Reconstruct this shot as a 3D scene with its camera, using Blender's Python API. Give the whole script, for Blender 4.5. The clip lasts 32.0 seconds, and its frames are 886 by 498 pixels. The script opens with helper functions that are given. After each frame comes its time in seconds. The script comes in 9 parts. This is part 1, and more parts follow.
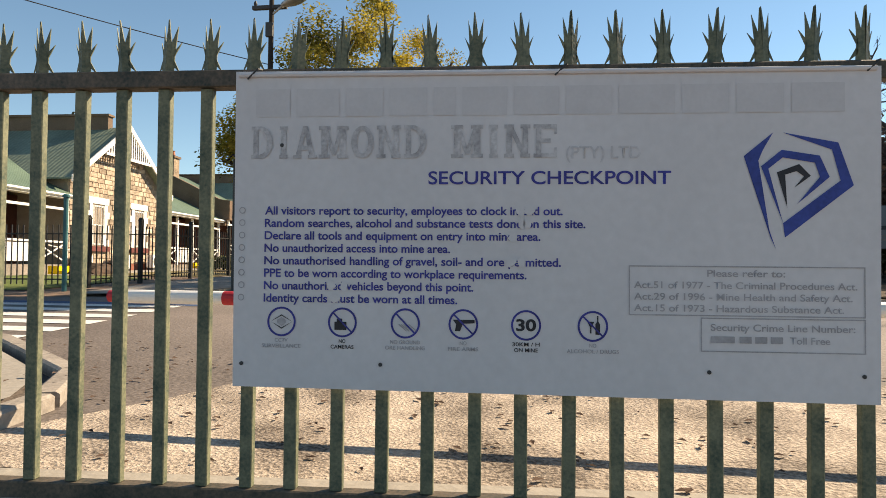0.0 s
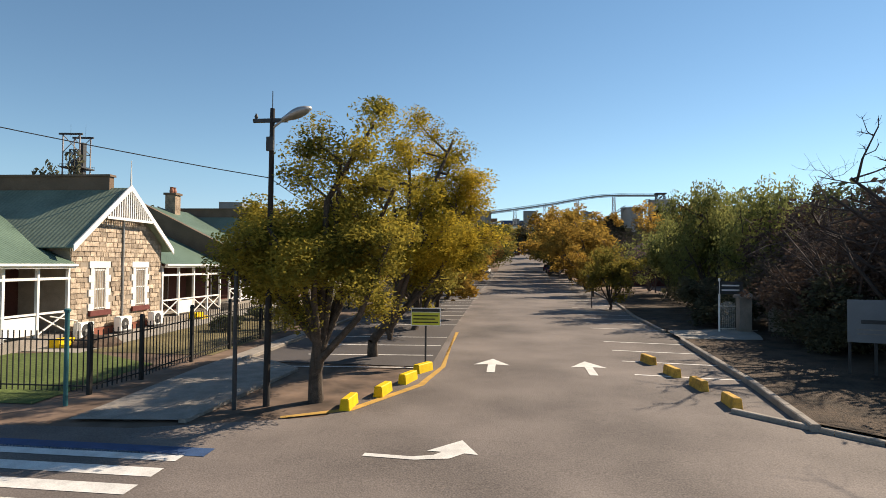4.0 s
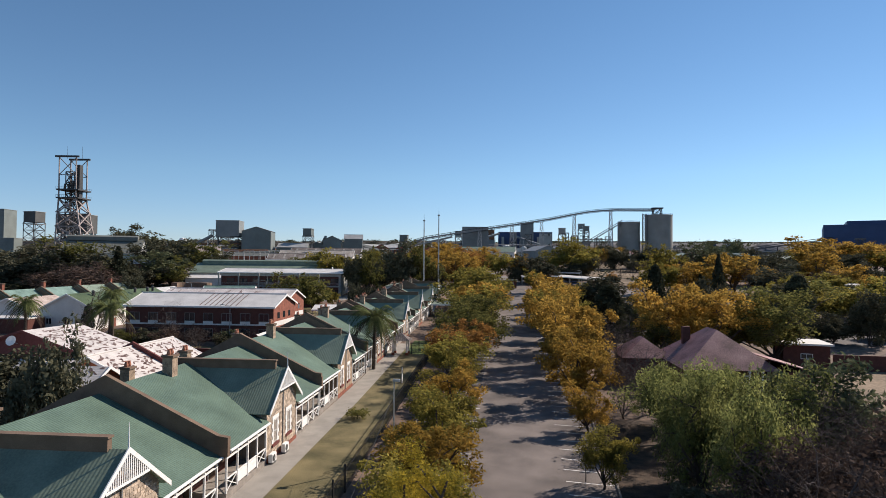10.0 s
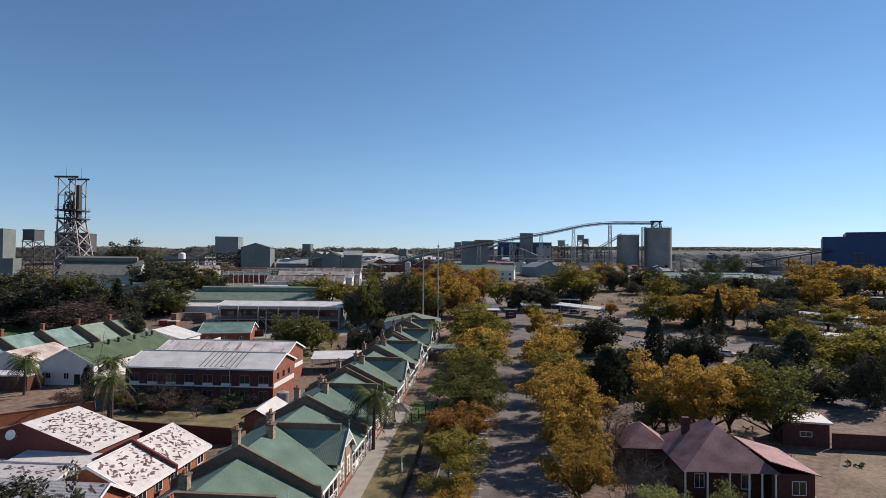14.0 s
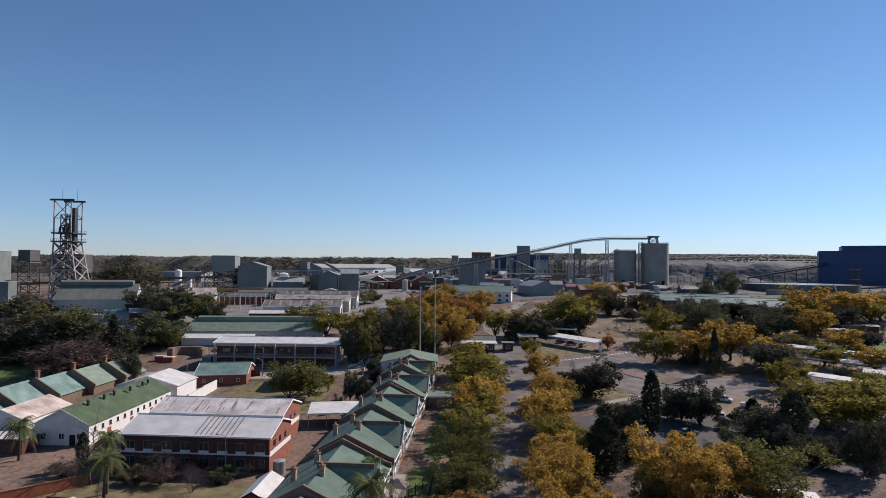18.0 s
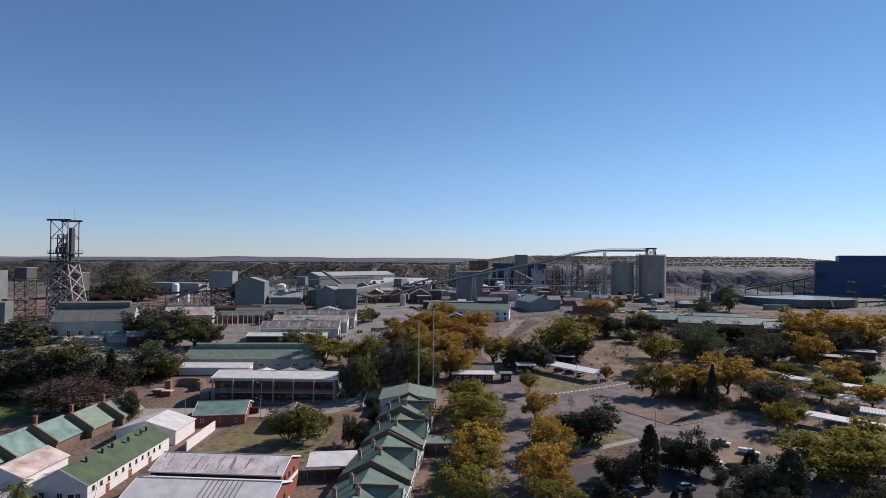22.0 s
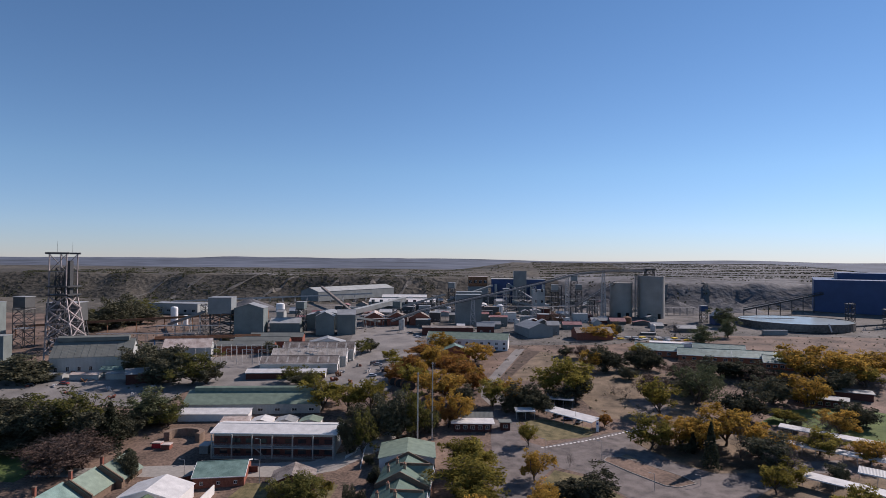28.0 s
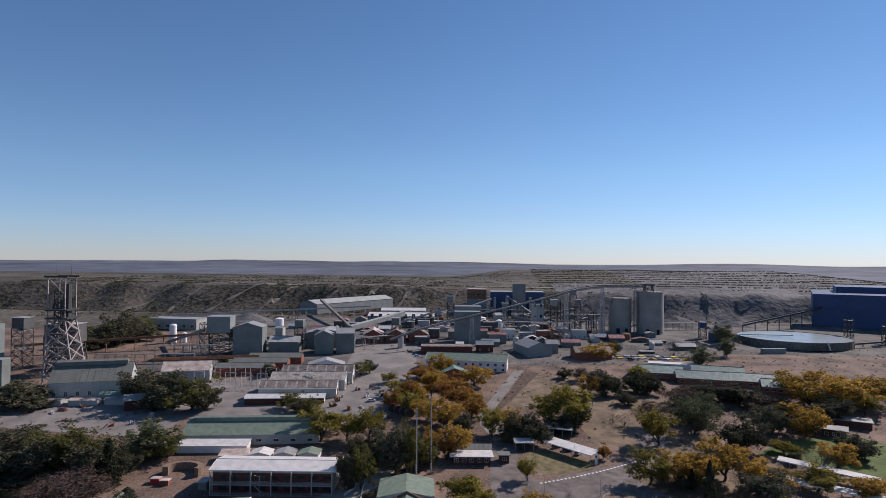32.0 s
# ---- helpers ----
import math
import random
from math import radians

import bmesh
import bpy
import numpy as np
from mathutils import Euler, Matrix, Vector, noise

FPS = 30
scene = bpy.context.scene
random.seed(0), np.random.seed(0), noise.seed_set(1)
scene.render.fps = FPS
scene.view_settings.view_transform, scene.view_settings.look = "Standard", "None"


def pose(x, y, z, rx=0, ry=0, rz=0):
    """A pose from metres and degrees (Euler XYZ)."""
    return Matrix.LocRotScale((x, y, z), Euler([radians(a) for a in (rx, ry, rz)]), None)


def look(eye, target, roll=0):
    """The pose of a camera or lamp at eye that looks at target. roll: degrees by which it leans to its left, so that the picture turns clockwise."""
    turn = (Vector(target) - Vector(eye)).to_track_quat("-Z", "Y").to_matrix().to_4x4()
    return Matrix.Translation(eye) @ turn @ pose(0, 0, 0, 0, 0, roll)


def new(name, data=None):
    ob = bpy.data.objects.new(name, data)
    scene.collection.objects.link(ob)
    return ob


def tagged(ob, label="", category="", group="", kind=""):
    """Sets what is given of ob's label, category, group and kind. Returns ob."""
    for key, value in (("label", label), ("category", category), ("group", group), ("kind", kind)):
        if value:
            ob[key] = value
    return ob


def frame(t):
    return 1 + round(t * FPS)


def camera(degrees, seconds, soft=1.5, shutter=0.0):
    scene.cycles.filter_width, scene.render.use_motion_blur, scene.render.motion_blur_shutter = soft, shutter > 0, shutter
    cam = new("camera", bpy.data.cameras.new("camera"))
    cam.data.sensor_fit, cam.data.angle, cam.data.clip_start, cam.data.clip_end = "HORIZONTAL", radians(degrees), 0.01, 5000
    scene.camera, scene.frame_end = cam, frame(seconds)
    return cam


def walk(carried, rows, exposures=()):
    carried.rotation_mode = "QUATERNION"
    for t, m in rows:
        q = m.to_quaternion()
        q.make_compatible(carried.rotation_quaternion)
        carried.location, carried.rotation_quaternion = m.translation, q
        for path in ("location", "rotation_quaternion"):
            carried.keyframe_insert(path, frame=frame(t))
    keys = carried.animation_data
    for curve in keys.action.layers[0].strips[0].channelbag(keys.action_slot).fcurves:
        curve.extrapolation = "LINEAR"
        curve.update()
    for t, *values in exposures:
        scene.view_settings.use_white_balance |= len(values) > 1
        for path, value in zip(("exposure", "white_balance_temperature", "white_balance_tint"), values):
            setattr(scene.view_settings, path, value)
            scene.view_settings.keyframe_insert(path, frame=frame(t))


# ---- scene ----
# ---- camera ----
cam = camera(72, 32.0, soft=0.78)
PATH = [
    (0, pose(-0.000, 0.000, 0.584, 91.466, -0.501, 7.297)),
    (0.5, pose(-0.006, 0.013, 0.650, 91.461, -0.501, 7.308)),
    (1, pose(-0.022, 0.016, 0.846, 91.486, -0.501, 7.323)),
    (1.5, pose(-0.036, 0.007, 1.103, 91.483, -0.501, 7.340)),
    (2, pose(-0.036, -0.004, 1.435, 91.445, -0.501, 7.357)),
    (2.5, pose(-0.044, -0.014, 1.907, 91.331, -0.501, 7.385)),
    (3, pose(-0.037, -0.024, 2.394, 91.377, -0.501, 7.402)),
    (3.5, pose(-0.023, -0.041, 2.899, 91.456, -0.501, 7.413)),
    (5.5, pose(0.081, -0.275, 5.564, 91.193, -0.501, 7.381)),
    (6, pose(0.096, -0.338, 6.413, 91.217, -0.501, 7.380)),
    (6.5, pose(0.110, -0.402, 7.296, 91.238, -0.501, 7.361)),
    (7, pose(0.119, -0.463, 8.239, 91.255, -0.501, 7.336)),
    (7.5, pose(0.130, -0.514, 9.343, 91.272, -0.501, 7.307)),
    (8, pose(0.135, -0.558, 10.557, 91.293, -0.501, 7.289)),
    (8.5, pose(0.140, -0.592, 11.897, 91.324, -0.501, 7.256)),
    (9, pose(0.137, -0.630, 13.224, 91.348, -0.501, 7.219)),
    (9.5, pose(0.123, -0.677, 14.591, 91.363, -0.501, 7.190)),
    (10, pose(0.103, -0.731, 15.975, 91.388, -0.501, 7.160)),
    (11, pose(0.053, -0.850, 18.744, 91.374, -0.501, 7.119)),
    (12, pose(0.010, -0.955, 21.536, 91.323, -0.501, 7.119)),
    (13, pose(-0.007, -1.021, 24.379, 91.343, -0.501, 7.109)),
    (14, pose(-0.011, -1.049, 27.267, 91.365, -0.501, 7.092)),
    (14.5, pose(-0.015, -1.056, 28.723, 91.389, -0.501, 7.088)),
    (16.5, pose(-0.027, -1.113, 34.672, 91.493, -0.501, 6.943)),
    (17, pose(-0.037, -1.132, 36.208, 91.503, -0.501, 6.893)),
    (18, pose(-0.073, -1.180, 39.305, 91.473, -0.501, 6.825)),
    (19, pose(-0.138, -1.239, 42.441, 91.383, -0.501, 6.774)),
    (20, pose(-0.238, -1.297, 45.633, 91.289, -0.501, 6.695)),
    (21, pose(-0.373, -1.341, 48.881, 91.224, -0.501, 6.621)),
    (22, pose(-0.521, -1.372, 52.166, 91.154, -0.501, 6.575)),
    (23, pose(-0.650, -1.398, 55.457, 91.115, -0.501, 6.527)),
    (24, pose(-0.744, -1.426, 58.732, 91.076, -0.501, 6.505)),
    (25, pose(-0.801, -1.461, 61.982, 91.024, -0.501, 6.483)),
    (25.5, pose(-0.816, -1.482, 63.595, 90.999, -0.501, 6.467)),
    (27.5, pose(-0.746, -1.644, 69.844, 90.948, -0.501, 6.469)),
    (28, pose(-0.732, -1.688, 71.341, 90.966, -0.501, 6.467)),
    (29, pose(-0.707, -1.779, 74.305, 90.988, -0.501, 6.445)),
    (30, pose(-0.692, -1.867, 77.240, 91.023, -0.501, 6.433)),
    (31, pose(-0.689, -1.947, 80.158, 91.073, -0.501, 6.430)),
    (32, pose(-0.688, -2.020, 83.070, 91.129, -0.501, 6.387)),
]
walk(cam, PATH, exposures=((0, 1.02, 8900, 14), (2.5, 0.92, 8500, 14), (4, 0.66, 7700, 13), (6, 0.45, 7000, 12), (9, 0.35, 6750, 15), (14, 0.17, 6500, 18), (22, 0.07, 6300, 22), (32, 0.03, 6320, 23)))
# ---- light ----
SUN_AZ = radians(49)      # from +y towards +x
SUN_EL = radians(36)
world = bpy.data.worlds.new("sky")
world.use_nodes = True
scene.world = world
wn = world.node_tree
sky = wn.nodes.new("ShaderNodeTexSky")
sky.sky_type, sky.sun_disc = "NISHITA", False
sky.sun_elevation, sky.sun_rotation = SUN_EL, SUN_AZ
sky.altitude, sky.air_density, sky.dust_density, sky.ozone_density = 1400, 1.0, 0.0, 5.0
tint = wn.nodes.new("ShaderNodeMix")          # winter smoke cools the yellow of the low sky
tint.data_type, tint.blend_type = "RGBA", "MULTIPLY"
tint.inputs[0].default_value = 1.0
geo, sep = wn.nodes.new("ShaderNodeTexCoord"), wn.nodes.new("ShaderNodeSeparateXYZ")
ramp = wn.nodes.new("ShaderNodeValToRGB")
ramp.color_ramp.elements[0].position, ramp.color_ramp.elements[0].color = 0.0, (0.74, 0.77, 0.86, 1)
ramp.color_ramp.elements[1].position, ramp.color_ramp.elements[1].color = 0.42, (0.81, 1.0, 0.965, 1)
ramp.color_ramp.elements.new(0.05).color = (0.84, 0.9, 0.95, 1)
ramp.color_ramp.elements.new(0.14).color = (0.91, 1.02, 0.965, 1)
wn.links.new(geo.outputs["Generated"], sep.inputs[0])
wn.links.new(sep.outputs[2], ramp.inputs[0])
wn.links.new(sky.outputs[0], tint.inputs[6])
wn.links.new(ramp.outputs[0], tint.inputs[7])
wn.links.new(tint.outputs[2], wn.nodes["Background"].inputs[0])
wn.nodes["Background"].inputs[1].default_value = 0.1
sun_to = Vector((math.sin(SUN_AZ) * math.cos(SUN_EL), math.cos(SUN_AZ) * math.cos(SUN_EL), math.sin(SUN_EL)))
sun = new("sun", bpy.data.lights.new("sun", "SUN"))
sun.data.energy, sun.data.angle, sun.data.color = 5.0, radians(0.53), (1.0, 0.93, 0.82)
sun.matrix_world = look(sun_to * 500, (0, 0, 0))

# ---- materials ----


def socket(nt, node, key, value):
    node.inputs[key].default_value = value


def mat(name, col, rough=0.8, var=0.25, scale=1.5, fine=30.0, bump=0.25, metal=0.0, col2=None, rnd=0.0, ribs=0.0, axis="X",
        trans=0.0, spec=0.3, depth=0.02, patch=0.0):
    """A surface with broad stains, fine grain and relief; ribs: pitch in metres of corrugation along the local axis."""
    m = bpy.data.materials.new(name)
    m.use_nodes = True
    nt = m.node_tree
    b = nt.nodes["Principled BSDF"]
    socket(nt, b, "Roughness", rough)
    socket(nt, b, "Metallic", metal)
    socket(nt, b, "Specular IOR Level", spec)
    geo = nt.nodes.new("ShaderNodeNewGeometry")
    n1, n2 = nt.nodes.new("ShaderNodeTexNoise"), nt.nodes.new("ShaderNodeTexNoise")
    for n, s, d in ((n1, scale, 4.0), (n2, fine, 3.0)):
        nt.links.new(geo.outputs["Position"], n.inputs["Vector"])
        socket(nt, n, "Scale", s)
        socket(nt, n, "Detail", d)
    mixf = nt.nodes.new("ShaderNodeMath")
    mixf.operation = "MULTIPLY_ADD"
    mixf.inputs[1].default_value = 0.45
    nt.links.new(n2.outputs["Fac"], mixf.inputs[0])
    half = nt.nodes.new("ShaderNodeMath")
    half.operation = "MULTIPLY"
    half.inputs[1].default_value = 0.55
    nt.links.new(n1.outputs["Fac"], half.inputs[0])
    nt.links.new(half.outputs[0], mixf.inputs[2])
    ramp = nt.nodes.new("ShaderNodeValToRGB")
    lo = [max(0.0, c * (1 - var)) for c in col]
    hi = [min(1.0, c * (1 + var)) for c in (col2 or col)]
    ramp.color_ramp.elements[0].position, ramp.color_ramp.elements[1].position = 0.34, 0.66
    ramp.color_ramp.elements[0].color, ramp.color_ramp.elements[1].color = (*lo, 1), (*hi, 1)
    nt.links.new(mixf.outputs[0], ramp.inputs[0])
    out = ramp.outputs[0]
    if rnd:
        info, hsv, mr = nt.nodes.new("ShaderNodeObjectInfo"), nt.nodes.new("ShaderNodeHueSaturation"), nt.nodes.new("ShaderNodeMapRange")
        nt.links.new(info.outputs["Random"], mr.inputs[0])
        mr.inputs[3].default_value, mr.inputs[4].default_value = 1 - rnd, 1 + rnd
        nt.links.new(mr.outputs[0], hsv.inputs["Value"])
        nt.links.new(out, hsv.inputs["Color"])
        out = hsv.outputs[0]
    nt.links.new(out, b.inputs["Base Color"])
    bp = nt.nodes.new("ShaderNodeBump")
    bp.inputs["Strength"].default_value, bp.inputs["Distance"].default_value = bump, depth
    height = n2.outputs["Fac"]
    if ribs:
        tc, wave = nt.nodes.new("ShaderNodeTexCoord"), nt.nodes.new("ShaderNodeTexWave")
        wave.bands_direction = axis
        nt.links.new(tc.outputs["Object"], wave.inputs["Vector"])
        wave.inputs["Scale"].default_value = 0.314 / ribs
        height = wave.outputs["Fac"]
    nt.links.new(height, bp.inputs["Height"])
    nt.links.new(bp.outputs[0], b.inputs["Normal"])
    if trans:
        tr, mx = nt.nodes.new("ShaderNodeBsdfTranslucent"), nt.nodes.new("ShaderNodeMixShader")
        nt.links.new(out, tr.inputs["Color"])
        mx.inputs[0].default_value = trans
        nt.links.new(b.outputs[0], mx.inputs[1])
        nt.links.new(tr.outputs[0], mx.inputs[2])
        nt.links.new(mx.outputs[0], nt.nodes["Material Output"].inputs["Surface"])
    return m


M = {}
M["earth"] = mat("dry_earth", (0.075, 0.054, 0.041), 0.95, 0.5, 0.06, 1.1, 0.6, col2=(0.175, 0.118, 0.086), depth=0.1)
M["veld"] = mat("veld", (0.03, 0.032, 0.022), 0.95, 0.6, 0.012, 0.16, 1.0, col2=(0.085, 0.072, 0.055), depth=2.5)
M["asphalt"] = mat("asphalt", (0.105, 0.088, 0.08), 0.85, 0.35, 0.28, 30, 0.6, col2=(0.17, 0.143, 0.128), depth=0.012)
M["asphalt_dark"] = mat("worn_asphalt", (0.075, 0.066, 0.064), 0.85, 0.25, 0.4, 40, 0.4, depth=0.01)
M["paving"] = mat("concrete_path", (0.3, 0.275, 0.24), 0.9, 0.18, 0.8, 18, 0.3)
M["gravel"] = mat("pale_gravel_yard", (0.2, 0.182, 0.165), 0.95, 0.35, 0.1, 2, 0.4, depth=0.05)
M["slag"] = mat("grey_slag_ground", (0.06, 0.056, 0.05), 0.95, 0.5, 0.05, 0.8, 0.6, col2=(0.135, 0.12, 0.105), depth=0.2)
M["tailings"] = mat("grey_tailings", (0.058, 0.058, 0.06), 0.95, 0.45, 0.012, 0.12, 0.9, col2=(0.125, 0.12, 0.118), depth=2.0)
M["gully"] = mat("pale_wash", (0.15, 0.135, 0.115), 0.95, 0.3, 0.1, 1.0, 0.6, depth=0.3)
# Distant plain: aerial haze is mixed into the base colour.
M["far_plain"] = mat("plain_in_painted_haze", (0.052, 0.06, 0.08), 0.95, 0.35, 0.0012, 0.008, 0.2, col2=(0.105, 0.118, 0.145), depth=2.0)
# Soil and litter, darkened to carry the shade of the garden trees.
M["litter"] = mat("litter_soil_with_shade", (0.028, 0.021, 0.015), 0.95, 0.6, 1.2, 22, 0.8, col2=(0.075, 0.05, 0.033), depth=0.06)
M["lawn"] = mat("dry_lawn", (0.085, 0.085, 0.035), 0.95, 0.4, 0.4, 14, 0.6, col2=(0.18, 0.142, 0.07), depth=0.04)
M["green_lawn"] = mat("green_lawn", (0.06, 0.1, 0.022), 0.95, 0.35, 0.2, 8, 0.6, col2=(0.1, 0.13, 0.035), depth=0.05)
M["paint_white"] = mat("white_paint", (0.78, 0.77, 0.74), 0.55, 0.07, 2.0, 30, 0.08)
M["road_white"] = mat("road_marking_paint", (0.62, 0.6, 0.57), 0.8, 0.22, 3.0, 40, 0.2)
M["road_yellow"] = mat("yellow_line_paint", (0.46, 0.27, 0.07), 0.8, 0.25, 3.0, 40, 0.2)
M["yellow"] = mat("yellow_paint", (0.75, 0.48, 0.01), 0.6, 0.2, 4.0, 40, 0.2)
M["yellow_worn"] = mat("worn_orange_paint", (0.42, 0.22, 0.06), 0.8, 0.35, 5.0, 40, 0.3, col2=(0.62, 0.36, 0.06))
M["kerb"] = mat("kerb_concrete", (0.26, 0.23, 0.2), 0.9, 0.3, 2.0, 25, 0.3)
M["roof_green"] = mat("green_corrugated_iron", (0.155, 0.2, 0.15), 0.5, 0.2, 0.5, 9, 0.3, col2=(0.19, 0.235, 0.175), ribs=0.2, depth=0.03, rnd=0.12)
M["roof_teal"] = mat("faded_teal_iron", (0.1, 0.17, 0.14), 0.55, 0.25, 0.4, 8, 0.8, col2=(0.17, 0.25, 0.215), ribs=0.25, depth=0.03, rnd=0.1)
M["roof_white"] = mat("white_painted_iron", (0.56, 0.54, 0.51), 0.6, 0.2, 0.4, 5, 0.35, ribs=0.4, depth=0.015)
M["roof_grey"] = mat("grey_iron", (0.3, 0.3, 0.29), 0.5, 0.25, 0.3, 6, 0.7, ribs=0.35, depth=0.03, rnd=0.15)
M["roof_pink"] = mat("faded_pinkish_white_iron", (0.46, 0.38, 0.35), 0.65, 0.35, 0.3, 5, 0.5, col2=(0.6, 0.55, 0.52), ribs=0.4, depth=0.015)
M["roof_rust"] = mat("rusting_iron", (0.36, 0.24, 0.19), 0.7, 0.4, 0.25, 4, 0.7, col2=(0.5, 0.43, 0.38), ribs=0.35, depth=0.03)
M["roof_brown"] = mat("brown_weathered_iron", (0.13, 0.095, 0.075), 0.8, 0.5, 0.25, 3, 0.7, col2=(0.23, 0.195, 0.17), ribs=0.35, depth=0.03)
M["roof_red"] = mat("faded_red_iron", (0.2, 0.085, 0.08), 0.65, 0.3, 0.5, 8, 0.3, col2=(0.3, 0.15, 0.145), ribs=0.25, depth=0.02)
M["roof_slate"] = mat("dark_olive_iron", (0.155, 0.16, 0.14), 0.6, 0.2, 0.25, 5, 0.7, ribs=0.5, depth=0.03)
M["roof_flaked"] = mat("peeling_pale_paint", (0.54, 0.5, 0.47), 0.8, 0.2, 1.1, 9, 0.3, ribs=0.3, depth=0.03)
# Tree shade is put into this soil colour; the rail strip borrows it.
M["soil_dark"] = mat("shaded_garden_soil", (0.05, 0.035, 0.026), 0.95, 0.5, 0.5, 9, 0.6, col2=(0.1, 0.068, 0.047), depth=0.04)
M["flake"] = mat("bare_red_patch", (0.15, 0.095, 0.085), 0.85, 0.4, 2, 10, 0.3)
M["brown_wall"] = mat("brown_plaster", (0.17, 0.115, 0.08), 0.85, 0.25, 1.2, 20, 0.3)
M["mortar"] = mat("mortar", (0.3, 0.25, 0.2), 0.95, 0.2, 3, 40, 0.4)
M["stone"] = mat("sandstone", (0.29, 0.225, 0.165), 0.9, 0.35, 5.0, 35, 0.6, col2=(0.46, 0.365, 0.28), rnd=0.36)
M["stone_wall"] = mat("rubble_sandstone", (0.2, 0.142, 0.1), 0.9, 0.4, 2.2, 14, 0.6, col2=(0.35, 0.26, 0.185), depth=0.05)
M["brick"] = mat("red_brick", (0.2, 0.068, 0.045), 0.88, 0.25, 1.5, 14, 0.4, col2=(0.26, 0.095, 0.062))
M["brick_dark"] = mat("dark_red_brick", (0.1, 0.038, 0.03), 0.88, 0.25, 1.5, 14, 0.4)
M["brick_orange"] = mat("orange_brick", (0.33, 0.115, 0.06), 0.88, 0.2, 1.5, 14, 0.4)
M["plaster"] = mat("white_plaster", (0.66, 0.64, 0.6), 0.85, 0.1, 0.6, 12, 0.2)
M["clad_grey"] = mat("grey_cladding", (0.2, 0.215, 0.21), 0.6, 0.2, 0.15, 3, 0.6, ribs=0.6, depth=0.04, rnd=0.15)
M["clad_pale"] = mat("pale_cladding", (0.36, 0.365, 0.34), 0.6, 0.2, 0.15, 3, 0.6, ribs=0.6, depth=0.04, rnd=0.1)
M["clad_green"] = mat("grey_green_cladding", (0.15, 0.172, 0.162), 0.6, 0.22, 0.15, 3, 0.6, ribs=0.6, depth=0.04, rnd=0.15)
M["clad_dark"] = mat("dark_grey_cladding", (0.085, 0.085, 0.08), 0.65, 0.3, 0.15, 3, 0.6, ribs=0.6, depth=0.04)
M["clad_blue"] = mat("blue_cladding", (0.035, 0.065, 0.15), 0.5, 0.18, 0.1, 2, 0.6, ribs=0.8, depth=0.04)
M["concrete"] = mat("silo_concrete", (0.27, 0.26, 0.235), 0.9, 0.2, 0.12, 2.5, 0.3)
M["steel"] = mat("grey_steel", (0.22, 0.21, 0.2), 0.6, 0.25, 0.8, 8, 0.2, metal=0.2)
M["steel_light"] = mat("pale_painted_steel", (0.42, 0.4, 0.38), 0.6, 0.25, 0.8, 8, 0.2)
M["steel_dark"] = mat("dark_steel", (0.05, 0.05, 0.05), 0.6, 0.3, 1.0, 12, 0.2)
M["rust"] = mat("rusty_steel", (0.2, 0.1, 0.055), 0.9, 0.4, 0.6, 6, 0.4)
M["galv"] = mat("galvanised_steel", (0.4, 0.4, 0.39), 0.45, 0.2, 1.0, 12, 0.15, metal=0.5)
M["gate_green"] = mat("weathered_green_paint", (0.075, 0.11, 0.08), 0.6, 0.35, 9.0, 70, 0.25, col2=(0.15, 0.15, 0.095), depth=0.004)
M["fence_black"] = mat("black_fence_paint", (0.02, 0.02, 0.02), 0.55, 0.3, 5, 40, 0.1)
M["turquoise"] = mat("turquoise_paint", (0.025, 0.12, 0.13), 0.55, 0.2, 5, 40, 0.1)
M["glass_dark"] = mat("window_glass", (0.02, 0.025, 0.03), 0.08, 0.2, 0.5, 2, 0.0, spec=0.6)
M["dark"] = mat("dark_interior", (0.02, 0.018, 0.016), 0.9, 0.3, 1.0, 6, 0.1)
M["wood_dark"] = mat("dark_wood", (0.07, 0.04, 0.025), 0.75, 0.3, 2.0, 30, 0.3)
M["maroon"] = mat("maroon_paint", (0.14, 0.04, 0.035), 0.7, 0.2, 3, 30, 0.15)
M["terracotta"] = mat("terracotta", (0.38, 0.16, 0.1), 0.85, 0.2, 4, 30, 0.2)
M["bark"] = mat("bark", (0.06, 0.045, 0.035), 0.95, 0.35, 5, 40, 0.6, col2=(0.09, 0.07, 0.055), depth=0.03)
M["twig"] = mat("bare_twigs", (0.085, 0.065, 0.058), 0.95, 0.3, 2, 20, 0.2, rnd=0.2)
M["boom_red"] = mat("red_paint", (0.5, 0.03, 0.04), 0.5, 0.15, 4, 40, 0.1)
M["lime"] = mat("lime_print", (0.62, 0.62, 0.08), 0.5, 0.12, 4, 40, 0.05)
M["earth_pale"] = mat("dry_grass", (0.12, 0.09, 0.055), 0.95, 0.4, 0.15, 2.5, 0.5, col2=(0.2, 0.145, 0.095), depth=0.06)
M["brick_worn"] = mat("worn_brown_brick", (0.2, 0.14, 0.1), 0.9, 0.3, 1.0, 8, 0.4)
M["leg_blue"] = mat("blue_steel_paint", (0.06, 0.14, 0.28), 0.6, 0.25, 1, 9, 0.2)
M["water"] = mat("settling_water", (0.32, 0.36, 0.35), 0.25, 0.12, 0.06, 1.0, 0.1)


def leafmat(name, a, b, rnd=0.25):
    return mat(name, a, 0.85, 0.35, 0.6, 3.0, 0.0, col2=b, rnd=rnd, trans=0.2 if max(b) < 0.16 else 0.52, spec=0.04)


